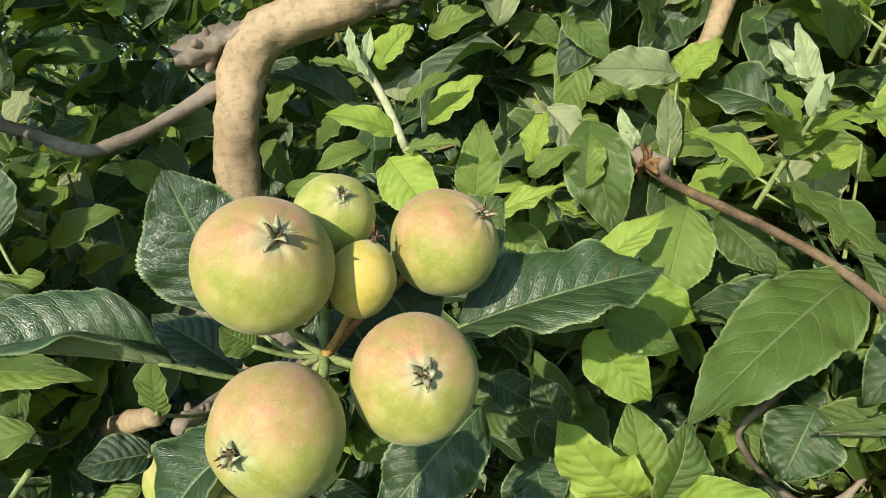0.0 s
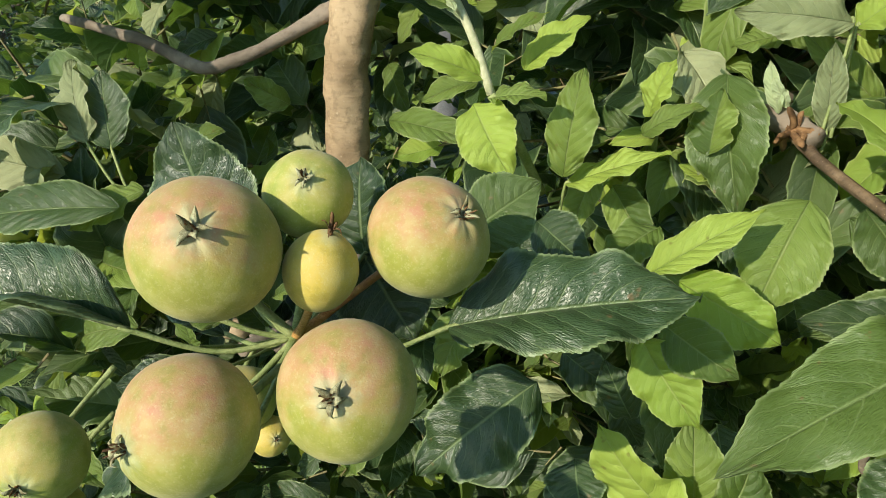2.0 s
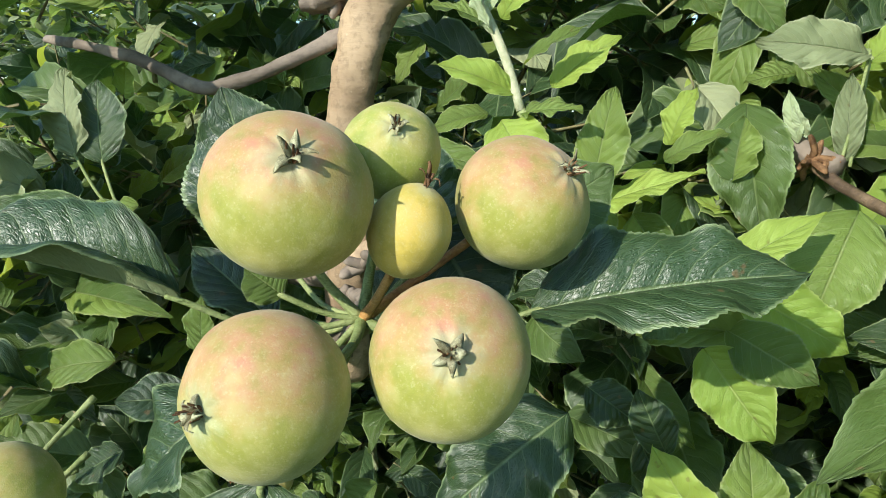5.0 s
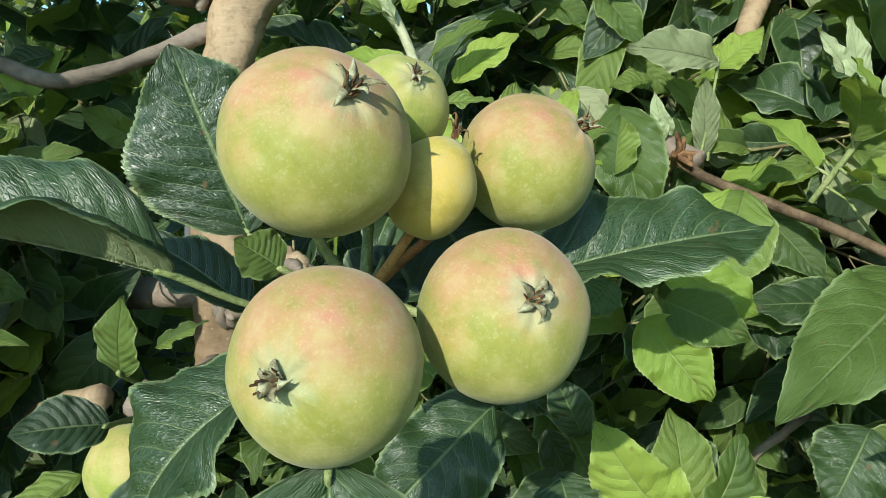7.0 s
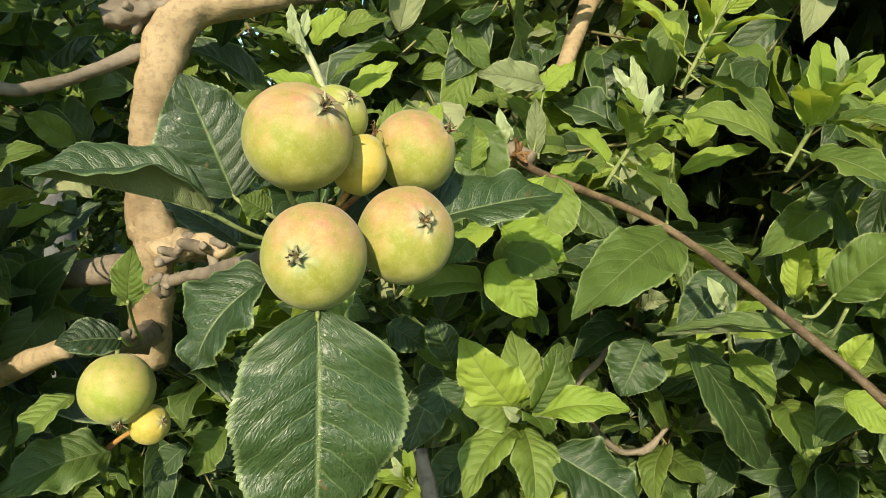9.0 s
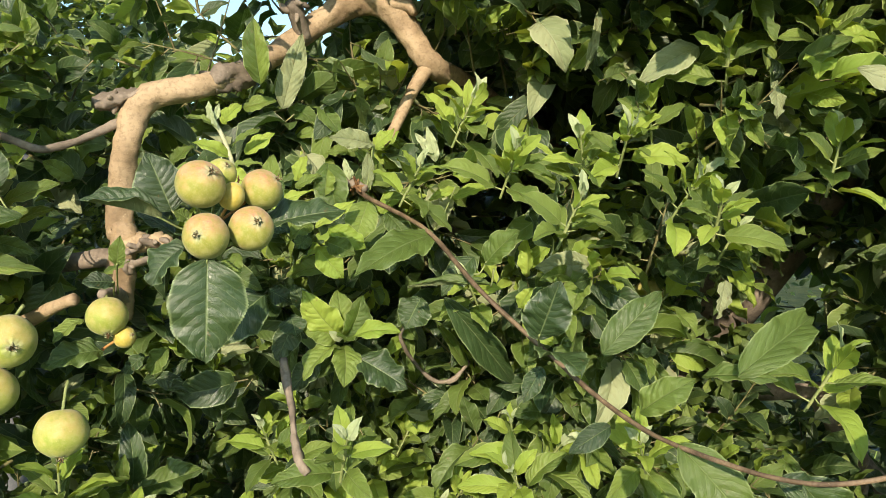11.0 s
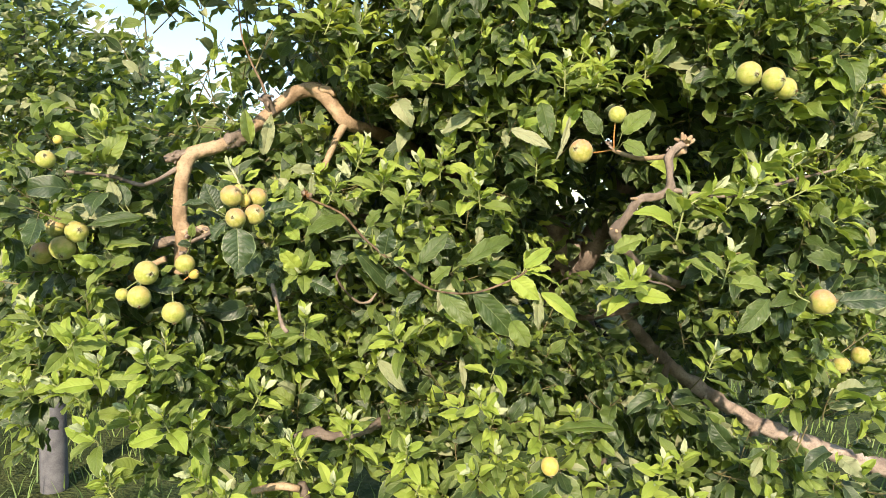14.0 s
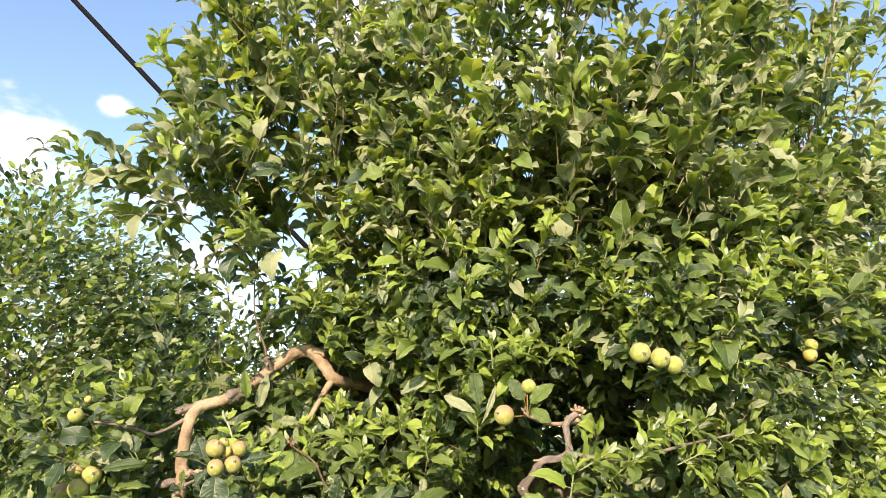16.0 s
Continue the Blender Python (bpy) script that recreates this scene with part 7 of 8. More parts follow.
KEEP += [((0.4394, 0.3520, 0.9968), 0.008, 0.30)]
KEEP += [((-0.0246, 0.4520, 1.5424), 0.015, 0.40)]
KEEP += [((-0.0280, 0.4475, 1.5642), 0.015, 0.40)]
KEEP += [((-0.0314, 0.4430, 1.5860), 0.015, 0.40)]
KEEP += [((0.0069, 0.4880, 1.5227), 0.014, 0.40)]
KEEP += [((0.0125, 0.4850, 1.5503), 0.014, 0.40)]
KEEP += [((0.0180, 0.4820, 1.5779), 0.014, 0.40)]
KEEP += [((0.1047, 0.6320, 1.7080), 0.022, 0.40)]
KEEP += [((0.0958, 0.6350, 1.7254), 0.022, 0.40)]
KEEP += [((0.0869, 0.6380, 1.7428), 0.022, 0.40)]
KEEP += [((0.5195, 0.0960, 1.5718), 0.017, 0.30)]
KEEP += [((0.5227, 0.0900, 1.5494), 0.017, 0.30)]
KEEP += [((0.5260, 0.0840, 1.5269), 0.017, 0.30)]
KEEP += [((0.6251, 0.0870, 1.5404), 0.014, 0.40)]
KEEP += [((0.6147, 0.0900, 1.5541), 0.014, 0.40)]
KEEP += [((0.6042, 0.0930, 1.5679), 0.014, 0.40)]
KEEP += [((0.6253, -0.0340, 1.5276), 0.015, 0.40)]
KEEP += [((0.6386, -0.0400, 1.5391), 0.015, 0.40)]
KEEP += [((0.6518, -0.0460, 1.5505), 0.015, 0.40)]
KEEP += [((0.6254, -0.0340, 1.4992), 0.013, 0.30)]
KEEP += [((0.6364, -0.0400, 1.4921), 0.013, 0.30)]
KEEP += [((0.6474, -0.0460, 1.4850), 0.013, 0.30)]
KEEP += [((0.5814, -0.1040, 1.3247), 0.015, 0.30)]
KEEP += [((0.5952, -0.1100, 1.3312), 0.015, 0.30)]
KEEP += [((0.6090, -0.1160, 1.3378), 0.015, 0.30)]
KEEP += [((0.6032, -0.0580, 1.2969), 0.008, 0.30)]
KEEP += [((0.5910, -0.0550, 1.3022), 0.008, 0.30)]
KEEP += [((0.5788, -0.0520, 1.3074), 0.008, 0.30)]
KEEP += [((0.5893, -0.1020, 1.2756), 0.007, 0.30)]
KEEP += [((0.5815, -0.1050, 1.2845), 0.007, 0.30)]
KEEP += [((0.5736, -0.1080, 1.2935), 0.007, 0.30)]
KEEP += [((0.6049, -0.1040, 1.2637), 0.008, 0.30)]
KEEP += [((0.5890, -0.1100, 1.2622), 0.008, 0.30)]
KEEP += [((0.5731, -0.1160, 1.2607), 0.008, 0.30)]
KEEP += [((0.6192, -0.1040, 1.2593), 0.008, 0.30)]
KEEP += [((0.6191, -0.1100, 1.2554), 0.008, 0.30)]
KEEP += [((0.6191, -0.1160, 1.2515), 0.008, 0.30)]
KEEP += [((0.9829, -0.1560, 1.2349), 0.018, 0.40)]
KEEP += [((1.0102, -0.1650, 1.2369), 0.018, 0.40)]
KEEP += [((1.0374, -0.1740, 1.2390), 0.018, 0.40)]
KEEP += [((0.8403, -0.1160, 1.2248), 0.017, 0.40)]
KEEP += [((0.8206, -0.1175, 1.2075), 0.017, 0.40)]
KEEP += [((0.8010, -0.1190, 1.1902), 0.017, 0.40)]
KEEP += [((0.7152, 0.2160, 0.9145), 0.018, 0.30)]
KEEP += [((0.6676, 0.2100, 0.9176), 0.018, 0.30)]
KEEP += [((0.6201, 0.2040, 0.9207), 0.018, 0.30)]
KEEP += [((0.6708, -0.1400, 1.3879), 0.018, 0.30)]
KEEP += [((0.6010, -0.1000, 1.2670), 0.018, 0.30)]
KEEP += [((-0.3014, 0.1300, 1.1574), 0.018, 0.30)]
KEEP += [((-0.2604, 0.1200, 1.1098), 0.018, 0.30)]
KEEP += [((-0.1631, 0.1500, 1.0077), 0.018, 0.30)]
KEEP += [((-0.1128, 0.2000, 0.8773), 0.018, 0.30)]
KEEP += [((0.0641, 0.2700, 0.9000), 0.018, 0.30)]
KEEP += [((0.0860, 0.2400, 1.1626), 0.018, 0.30)]
KEEP += [((0.2902, 0.2400, 0.8883), 0.018, 0.30)]
KEEP += [((0.3338, 0.3300, 1.4708), 0.018, 0.30)]
KEEP += [((0.2545, 0.3300, 1.4512), 0.018, 0.30)]
KEEP += [((0.4162, 0.2400, 1.4332), 0.018, 0.30)]
KEEP += [((0.5475, 0.2000, 1.4798), 0.018, 0.30)]
KEEP += [((0.8166, -0.1100, 1.4242), 0.018, 0.30)]
KEEP += [((-0.2959, 0.3300, 1.5388), 0.018, 0.30)]
KEEP += [((0.6139, 0.0500, 1.6473), 0.018, 0.30)]
KEEP += [((0.5547, 0.0800, 1.6396), 0.018, 0.30)]
KEEP += [((0.4565, 0.2600, 1.5807), 0.018, 0.30)]
KEEP += [((0.2146, 0.4000, 1.5090), 0.018, 0.30)]
KEEP += [((0.7564, -0.1400, 1.2975), 0.018, 0.30)]
KEEP += [((-0.3258, 0.1500, 1.0716), 0.018, 0.30)]
KEEP += [((-0.2877, 0.1700, 0.9841), 0.018, 0.30)]
KEEP += [((-0.1218, 0.2000, 0.9742), 0.018, 0.30)]
KEEP += [((-0.1845, 0.1200, 1.1211), 0.018, 0.30)]
KEEP += [((-0.0626, 0.2000, 0.8406), 0.018, 0.30)]
KEEP += [((-0.0010, 0.2500, 1.0185), 0.018, 0.30)]
KEEP += [((0.1756, 0.2500, 0.9396), 0.018, 0.30)]
KEEP += [((0.3702, 0.3000, 1.4818), 0.018, 0.30)]
KEEP += [((0.4975, 0.1200, 1.2794), 0.018, 0.30)]
KEEP += [((0.6326, -0.0500, 1.2621), 0.018, 0.30)]
KEEP += [((0.1416, 0.2500, 0.8257), 0.018, 0.30)]
KEEP += [((0.4689, 0.2000, 1.0769), 0.018, 0.30)]
KEEP += [((0.2755, 0.3000, 1.1117), 0.018, 0.30)]
KEEP += [((-0.3976, 0.2500, 1.1850), 0.018, 0.30)]
KEEP += [((0.4238, 0.2000, 0.8455), 0.018, 0.30)]
KEEP += [((0.8264, 0.0000, 1.1050), 0.018, 0.30)]
KEEP += [((1.0860, 0.1000, 1.0006), 0.018, 0.30)]
KEEP += [((0.7374, -0.1000, 1.4138), 0.018, 0.30)]
KEEP += [((0.8415, -0.0900, 1.4592), 0.018, 0.30)]
KEEP += [((0.8963, -0.0700, 1.4764), 0.018, 0.30)]
KEEP += [((0.9859, -0.0400, 1.4909), 0.018, 0.30)]
KEEP += [((1.0855, 0.0000, 1.4584), 0.018, 0.30)]
KEEP += [((0.7920, -0.1000, 1.4002), 0.018, 0.30)]
KEEP += [((0.9682, -0.0500, 1.4230), 0.018, 0.30)]
KEEP += [((1.0964, -0.0200, 1.3823), 0.018, 0.30)]
KEEP += [((1.1657, 0.0300, 1.4726), 0.018, 0.30)]
KEEP += [((0.4724, 0.0500, 1.6626), 0.018, 0.30)]
KEEP += [((0.2776, 0.2000, 1.4029), 0.018, 0.30)]
KEEP += [((0.1537, 0.3700, 1.4288), 0.018, 0.30)]
KEEP += [((0.4260, 0.2000, 1.4163), 0.018, 0.30)]
KEEP += [((0.3937, 0.3000, 1.5197), 0.018, 0.30)]
KEEP += [((0.2264, 0.3600, 1.3093), 0.018, 0.30)]
KEEP += [((-0.2689, 0.2000, 1.1583), 0.018, 0.30)]
KEEP += [((-0.5307, 0.4800, 2.1561), 0.018, 0.30)]
KEEP += [((-0.1865, 0.4600, 2.5914), 0.018, 0.30)]
KEEP += [((-0.1268, 0.4600, 2.4850), 0.018, 0.30)]
KEEP += [((-0.2099, 0.4800, 2.4688), 0.018, 0.30)]
KEEP += [((-0.0206, 0.4500, 2.6037), 0.018, 0.30)]
KEEP += [((0.2137, 0.4000, 2.6375), 0.018, 0.30)]
KEEP += [((0.3554, 0.3800, 2.4541), 0.018, 0.30)]
KEEP += [((0.5824, 0.3400, 2.5664), 0.018, 0.30)]
KEEP += [((0.7549, 0.3400, 2.6230), 0.018, 0.30)]
KEEP += [((0.9876, 0.3000, 2.6246), 0.018, 0.30)]
KEEP += [((1.1547, 0.2800, 2.5930), 0.018, 0.30)]
KEEP += [((1.4508, 0.2500, 2.4766), 0.018, 0.30)]
KEEP += [((1.2632, 0.2000, 2.2764), 0.018, 0.30)]
KEEP += [((-0.0794, 0.4500, 2.3387), 0.018, 0.30)]
KEEP += [((0.5196, 0.3500, 2.4005), 0.018, 0.30)]
KEEP += [((1.7211, 0.3000, 2.5872), 0.018, 0.30)]
KEEP += [((0.8933, 0.3000, 2.3935), 0.018, 0.30)]
keep_at = np.array([k[0] for k in KEEP])
keep_r = np.array([k[1] for k in KEEP])
keep_way = np.array([tuple((OPEN_SIDE - Vector(k[0])).normalized()) for k in KEEP])
keep_len = np.array([k[2] for k in KEEP])


SUNNY = []  # fruit that the sun reaches: place, radius
SUNNY += [((-0.0487, 0.1899, 1.4060), 0.018)]
SUNNY += [((-0.0360, 0.2195, 1.4165), 0.012)]
SUNNY += [((-0.0254, 0.2090, 1.3976), 0.010)]
SUNNY += [((-0.0025, 0.2309, 1.4049), 0.016)]
SUNNY += [((-0.0070, 0.1937, 1.3726), 0.017)]
SUNNY += [((-0.0393, 0.1695, 1.3662), 0.016)]
SUNNY += [((-0.1436, 0.3042, 1.2743), 0.017)]
SUNNY += [((-0.1281, 0.3078, 1.2534), 0.010)]
SUNNY += [((-0.2025, 0.2326, 1.2637), 0.020)]
SUNNY += [((-0.2167, 0.2380, 1.2186), 0.019)]
SUNNY += [((-0.2498, 0.2600, 1.2209), 0.011)]
SUNNY += [((-0.1532, 0.2143, 1.1918), 0.019)]
SUNNY += [((-0.3728, 0.2518, 1.4691), 0.015)]
SUNNY += [((-0.3568, 0.2685, 1.5064), 0.008)]
SUNNY += [((0.5800, 0.0579, 1.4946), 0.020)]
SUNNY += [((0.6180, -0.0075, 1.5540), 0.014)]
SUNNY += [((0.8577, -0.0367, 1.6326), 0.020)]
SUNNY += [((0.8949, -0.0540, 1.6212), 0.019)]
SUNNY += [((0.9307, -0.0420, 1.6095), 0.018)]
SUNNY += [((0.9306, -0.1492, 1.2343), 0.019)]
SUNNY += [((1.4871, 0.3981, 0.9827), 0.020)]
SUNNY += [((1.5151, 0.3654, 1.0150), 0.021)]
SUNNY += [((1.4740, 0.2730, 1.6841), 0.017)]
SUNNY += [((1.5000, 0.3000, 1.7150), 0.016)]
SUNNY += [((0.5872, 0.2000, 0.8506), 0.017)]
SUNNY += [((1.2731 + 0.1 * k, 0.862 + 0.004 * k, 0.8799 - 0.062 * k), 0.022) for k in range(2, 10)]  # the slanting limb
sunny_at = np.array([k[0] for k in SUNNY])
sunny_r = np.array([k[1] for k in SUNNY])
sun_way = np.array(SUN_DIR)


def is_free(p, margin=0.025):
    rel = np.asarray(p) - keep_at
    along = np.clip((rel * keep_way).sum(1), 0.0, keep_len)
    near = np.linalg.norm(rel - keep_way * along[:, None], axis=1)
    if not (near > keep_r + margin).all():
        return False
    rel = np.asarray(p) - sunny_at
    along = np.clip(rel @ sun_way, 0.0, 1.0)
    return bool((np.linalg.norm(rel - along[:, None] * sun_way, axis=1) > sunny_r + margin).all())


FRONT_X = (-0.75, -0.5, -0.35, -0.2, 0.0, 0.2, 0.32, 0.45, 0.6, 0.78, 0.92, 1.1, 1.3, 1.5, 1.8, 2.4)
FRONT_Y = (0.75, 0.42, 0.30, 0.26, 0.34, 0.36, 0.30, 0.15, 0.14, 0.12, -0.03, -0.08, 0.03, 0.22, 0.45, 0.9)


def front(x, z):
    """How far ahead the crown's face stands."""
    y = float(np.interp(x, FRONT_X, FRONT_Y))
    y += 0.09 * noise.noise(Vector((x * 4.4, 3.0, z * 4.4)))
    hollow = 0.68 * math.exp(-(((x - 0.72) / 0.21) ** 2) - (((z - 1.20) / 0.27) ** 2))
    hollow += 0.18 * math.exp(-(((x - 0.20) / 0.22) ** 2) - (((z - 1.02) / 0.14) ** 2))
    hollow += 0.25 * math.exp(-(((x - 0.20) / 0.12) ** 2) - (((z - 1.20) / 0.09) ** 2))
    return y + hollow + max(0.0, z - 2.1) * 0.10 + max(0.0, 1.0 - z) * 0.12


def left_edge(z):
    return float(np.interp(z, (0.6, 0.8, 0.95, 1.2, 1.5, 1.55, 1.60, 1.66, 1.90, 2.00, 2.10, 2.30, 2.45, 2.6, 3.3), (-0.15, -0.28, -0.42, -0.55, -0.60, -0.50, -0.20, -0.03, -0.06, -0.16, -0.28, -0.24, -0.22, -0.22, -0.25)))


def hand_set(p):
    """The part of the crown round the fruit cluster where each leaf is set by hand."""
    return -0.27 < p[0] < 0.30 and 1.10 < p[2] < 1.62 and p[1] < 0.47


def in_gap(p):
    """Where the sky shows past the bent limb, seen from the open side."""
    back = p[1] - 0.45
    x, z = p[0] + 0.13 * back, p[2] - 0.25 * back
    return back > -0.06 and (-0.21 < x < -0.02 and 1.595 < z < 1.77 or 0.02 < x < 0.12 and 1.545 < z < 1.625)


crown_rng = np.random.default_rng(11)
crown = []  # (matrix, kind, age)
tip_rows = []  # pale stems of the young shoot ends
twig_rows = []


def shoot(p0, way, length, leaves, size, young=0.5):
    """A twig with leaves set round it in a spiral, the youngest at its end."""
    way = Vector(way).normalized()
    bend = Vector(crown_rng.normal(0, 0.25, 3)) + Vector((0, 0, 0.15))
    pts = []
    p, d = Vector(p0), way.copy()
    for i in range(6):
        pts.append(p.copy())
        d = (d + bend * 0.12).normalized()
        p = p + d * length / 5
    if all(is_free(q, 0.008) for q in pts) and not any(hand_set(q) for q in pts):
        twig_rows.append([(*q, 0.0022 * (1 - 0.13 * i)) for i, q in enumerate(pts)])
    around = crown_rng.uniform(0, 6.28)
    for i in range(leaves):
        s = 0.12 + 0.88 * (i + crown_rng.uniform(0, 0.6)) / leaves
        at = pts[min(4, int(s * 5))].lerp(pts[min(5, int(s * 5) + 1)], s * 5 - int(s * 5)) if s < 1 else pts[5]
        around += 2.4 + crown_rng.normal(0, 0.3)
        side = d.orthogonal().normalized()
        side = (Matrix.Rotation(around, 3, d) @ side)
        spread = 1.15 - 0.75 * s + crown_rng.normal(0, 0.15)
        out = (d * math.cos(spread) + side * math.sin(spread))
        out.z -= (0.40 * (1 - s) + crown_rng.uniform(0, 0.45)) * (0.55 if p0[2] > 1.85 else 1.0)
        out.normalize()
        long = (1.15 if p0[2] > 1.85 else 1.0) * size * (1.05 - 0.55 * max(0.0, s - 0.55) / 0.45) * crown_rng.uniform(0.75, 1.2)
        stem = at + out * 0.18 * long
        centre = stem + out * 0.5 * long
        if hand_set(centre) or hand_set(stem) or not is_free(centre) or not is_free(stem + out * long, 0.012) or not is_free(stem, 0.012):
            continue
        if in_gap(centre) and crown_rng.uniform() < 0.86:
            continue
        # upper sides turn to the light: up, out and towards the open side
        high = p0[2] > 1.85
        want = Vector((-0.18, -0.42, 0.90)) + Vector(crown_rng.normal(0, 0.42, 3)) if high else Vector((-0.20, -0.50, 0.75)) + Vector(crown_rng.normal(0, 0.66, 3))
        want += d * 0.45
        if abs(want.normalized().dot(out)) > 0.97:
            continue
        chance = crown_rng.uniform()
        if s > 0.86 and young > 0.3:
            age = "young" if chance < 0.45 + 0.3 * young else "mid"
        elif s > 0.6:
            age = "green" if chance < 0.25 else "mid" if chance < 0.55 else ("young" if chance < 0.55 + 0.3 * young else "old")
        else:
            age = "old" if chance < 0.45 else "green" if chance < 0.8 else "mid"
        # high up, lighter leaf colours stand in for the stronger sun there
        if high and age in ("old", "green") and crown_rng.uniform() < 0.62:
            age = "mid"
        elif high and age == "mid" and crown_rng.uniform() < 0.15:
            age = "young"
        # the many pale ones up there carry lit undersides and gloss in their colour
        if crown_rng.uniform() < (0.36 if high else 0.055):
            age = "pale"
        m = Matrix.Translation(stem) @ frame_for(stem, stem + out, want).to_4x4() @ Matrix.Diagonal((long, long, long, 1))
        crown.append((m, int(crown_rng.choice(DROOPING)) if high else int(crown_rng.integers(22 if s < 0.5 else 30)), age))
        if stem.y < front(stem.x, stem.z) + 0.22:
            twig_rows.append([(*at, 0.0011), (*(stem + out * 0.1 * long), 0.0006)])


def whorl(centre, axis, size, leaves, seed):
    """A young upright shoot end: folded pale leaves round a short downy stem."""
    rng = np.random.default_rng(seed)
    axis, c = Vector(axis).normalized(), Vector(centre)
    tip_rows.append([(*(c - axis * size * 0.80), 0.0016), (*(c - axis * size * 0.2), 0.0017), (*(c + axis * size * 0.35), 0.0011)])
    around = rng.uniform(0, 6.28)
    for i in range(leaves):
        s = i / (leaves - 1)
        at = c + axis * size * (s * 0.95 - 0.60)
        around += 2.4 + rng.normal(0, 0.25)
        side = Matrix.Rotation(around, 3, axis) @ axis.orthogonal().normalized()
        spread = 1.35 - 0.85 * s + rng.normal(0, 0.15)
        out = axis * math.cos(spread) + side * math.sin(spread)
        out.z -= 0.30 * (1 - s)
        out.normalize()
        want = axis + Vector((-0.1, -0.35, 0.2)) + Vector(rng.normal(0, 0.25, 3))
        long = size * (1.15 - 0.70 * s) * rng.uniform(0.85, 1.15)
        age = "bud" if s > 0.85 else "young" if s > 0.45 or rng.uniform() < 0.4 else "mid"
        stem = at + out * 0.16 * long
        crown.append((Matrix.Translation(stem) @ frame_for(stem, stem + out, want).to_4x4() @ Matrix.Diagonal((long, long, long, 1)), 22 + int(rng.integers(8)), age))
        tip_rows.append([(*at, 0.0010), (*(stem + out * 0.1 * long), 0.0006)])


def fill(count, x0, x1, z0, z1, depth, size, young, behind=0.10):
    """Shoots over a stretch of the crown's face; depth: how far they reach behind it."""
    for _ in range(count):
        x, z = crown_rng.uniform(x0, x1), crown_rng.uniform(z0, z1)
        edge = left_edge(z)
        if x < edge and behind < 0.3:
            continue
        back = depth * crown_rng.uniform() ** 1.5
        y = front(x, z) + behind + back
        if behind < 0.3 and noise.noise(Vector((x * 4.0, y * 2.4, z * 4.0))) < -0.08 and crown_rng.uniform() < 0.8:
            continue
        if z > 2.15 and noise.noise(Vector((x * 3.4, 7.0, z * 3.4))) < (-0.12 if x < 1.5 else 0.02):
            continue
        if y < 0.82 and 0.51 + (y - 0.1) * 0.385 < x < 0.69 + (y - 0.1) * 0.51 and 1.14 < z < 1.53:
            continue
        if z < 1.85:
            way = Vector((crown_rng.normal(-0.10, 0.55), crown_rng.normal(-0.55, 0.4), crown_rng.normal(0.25, 0.4)))
            long = crown_rng.uniform(0.07, 0.17)
        else:  # long shoots that rise and lean outwards
            way = Vector((0.55 * (x - 0.65) + crown_rng.normal(0, 0.35), crown_rng.normal(-0.40, 0.3), crown_rng.normal(0.75, 0.3)))
            long = crown_rng.uniform(0.12, 0.28)
        shoot((x, y, z), way, long, int(crown_rng.integers(7, 12)), size * crown_rng.uniform(0.8, 1.15), young * (1.0 if back < 0.25 else 0.35))


fill(1150, -0.62, 0.45, 0.78, 1.70, 0.60, 0.064, 0.8)
fill(1250, 0.40, 1.40, 0.62, 1.75, 0.60, 0.068, 0.6)
fill(520, 1.30, 2.50, 0.62, 1.90, 0.60, 0.070, 0.6)
fill(1000, -0.42, 1.10, 1.65, 2.40, 0.65, 0.072, 0.7)
fill(900, 1.00, 2.70, 1.70, 2.50, 0.65, 0.072, 0.6)
fill(900, -0.45, 2.80, 2.35, 3.45, 0.70, 0.072, 0.7)
fill(300, -0.35, 0.60, 1.05, 1.75, 0.35, 0.062, 0.8)

fill(520, 0.10, 1.70, 0.65, 1.80, 0.35, 0.072, 0.2, 0.75)
fill(260, -0.35, 1.40, 0.45, 0.85, 0.40, 0.070, 0.6)
fill(190, -1.05, -0.48, 0.80, 1.50, 0.25, 0.066, 0.4, 0.32)

fill(200, -0.40, 0.80, 2.20, 3.35, 0.50, 0.072, 0.6)
fill(260, 0.10, 1.50, 1.70, 2.50, 0.30, 0.076, 0.2, 0.70)
fill(200, 0.10, 1.20, 1.35, 1.85, 0.30, 0.074, 0.2, 0.80)

fill(20, -0.30, 0.02, 1.66, 2.05, 0.25, 0.058, 0.5, 0.31)

# long upright shoots at the top and the side
for _ in range(120):
    x = crown_rng.uniform(-0.20, 2.0)
    z = crown_rng.uniform(2.0, 2.9)
    shoot((x, front(x, z) + crown_rng.uniform(0.0, 0.6), z), (crown_rng.normal(-0.25, 0.35), crown_rng.normal(-0.2, 0.3), 1.0), crown_rng.uniform(0.25, 0.45), 15, 0.066, 0.4)
for x, z, dx in ((-0.24, 2.10, -1.0), (-0.40, 2.13, -1.0), (-0.20, 1.98, -0.4)):
    shoot((x, 0.50, z), (dx, -0.1, 0.35), 0.26, 11, 0.062, 0.4)

shoot((-0.1719, 0.4200, 1.5460), (-0.0430, 0.0000, 0.0610), 0.075, 8, 0.050, 0.5)
shoot((-0.2100, 0.4200, 1.5988), (-0.0514, 0.0150, 0.0765), 0.093, 8, 0.055, 0.5)
shoot((-0.2505, 0.4300, 1.6577), (-0.0399, 0.0200, 0.0716), 0.084, 8, 0.050, 0.5)
shoot((0.0006, 0.5400, 1.6633), (-0.0459, 0.0400, 0.1172), 0.132, 8, 0.052, 0.5)
shoot((-0.0302, 0.5800, 1.7928), (-0.0264, 0.0400, 0.1666), 0.173, 8, 0.055, 0.5)
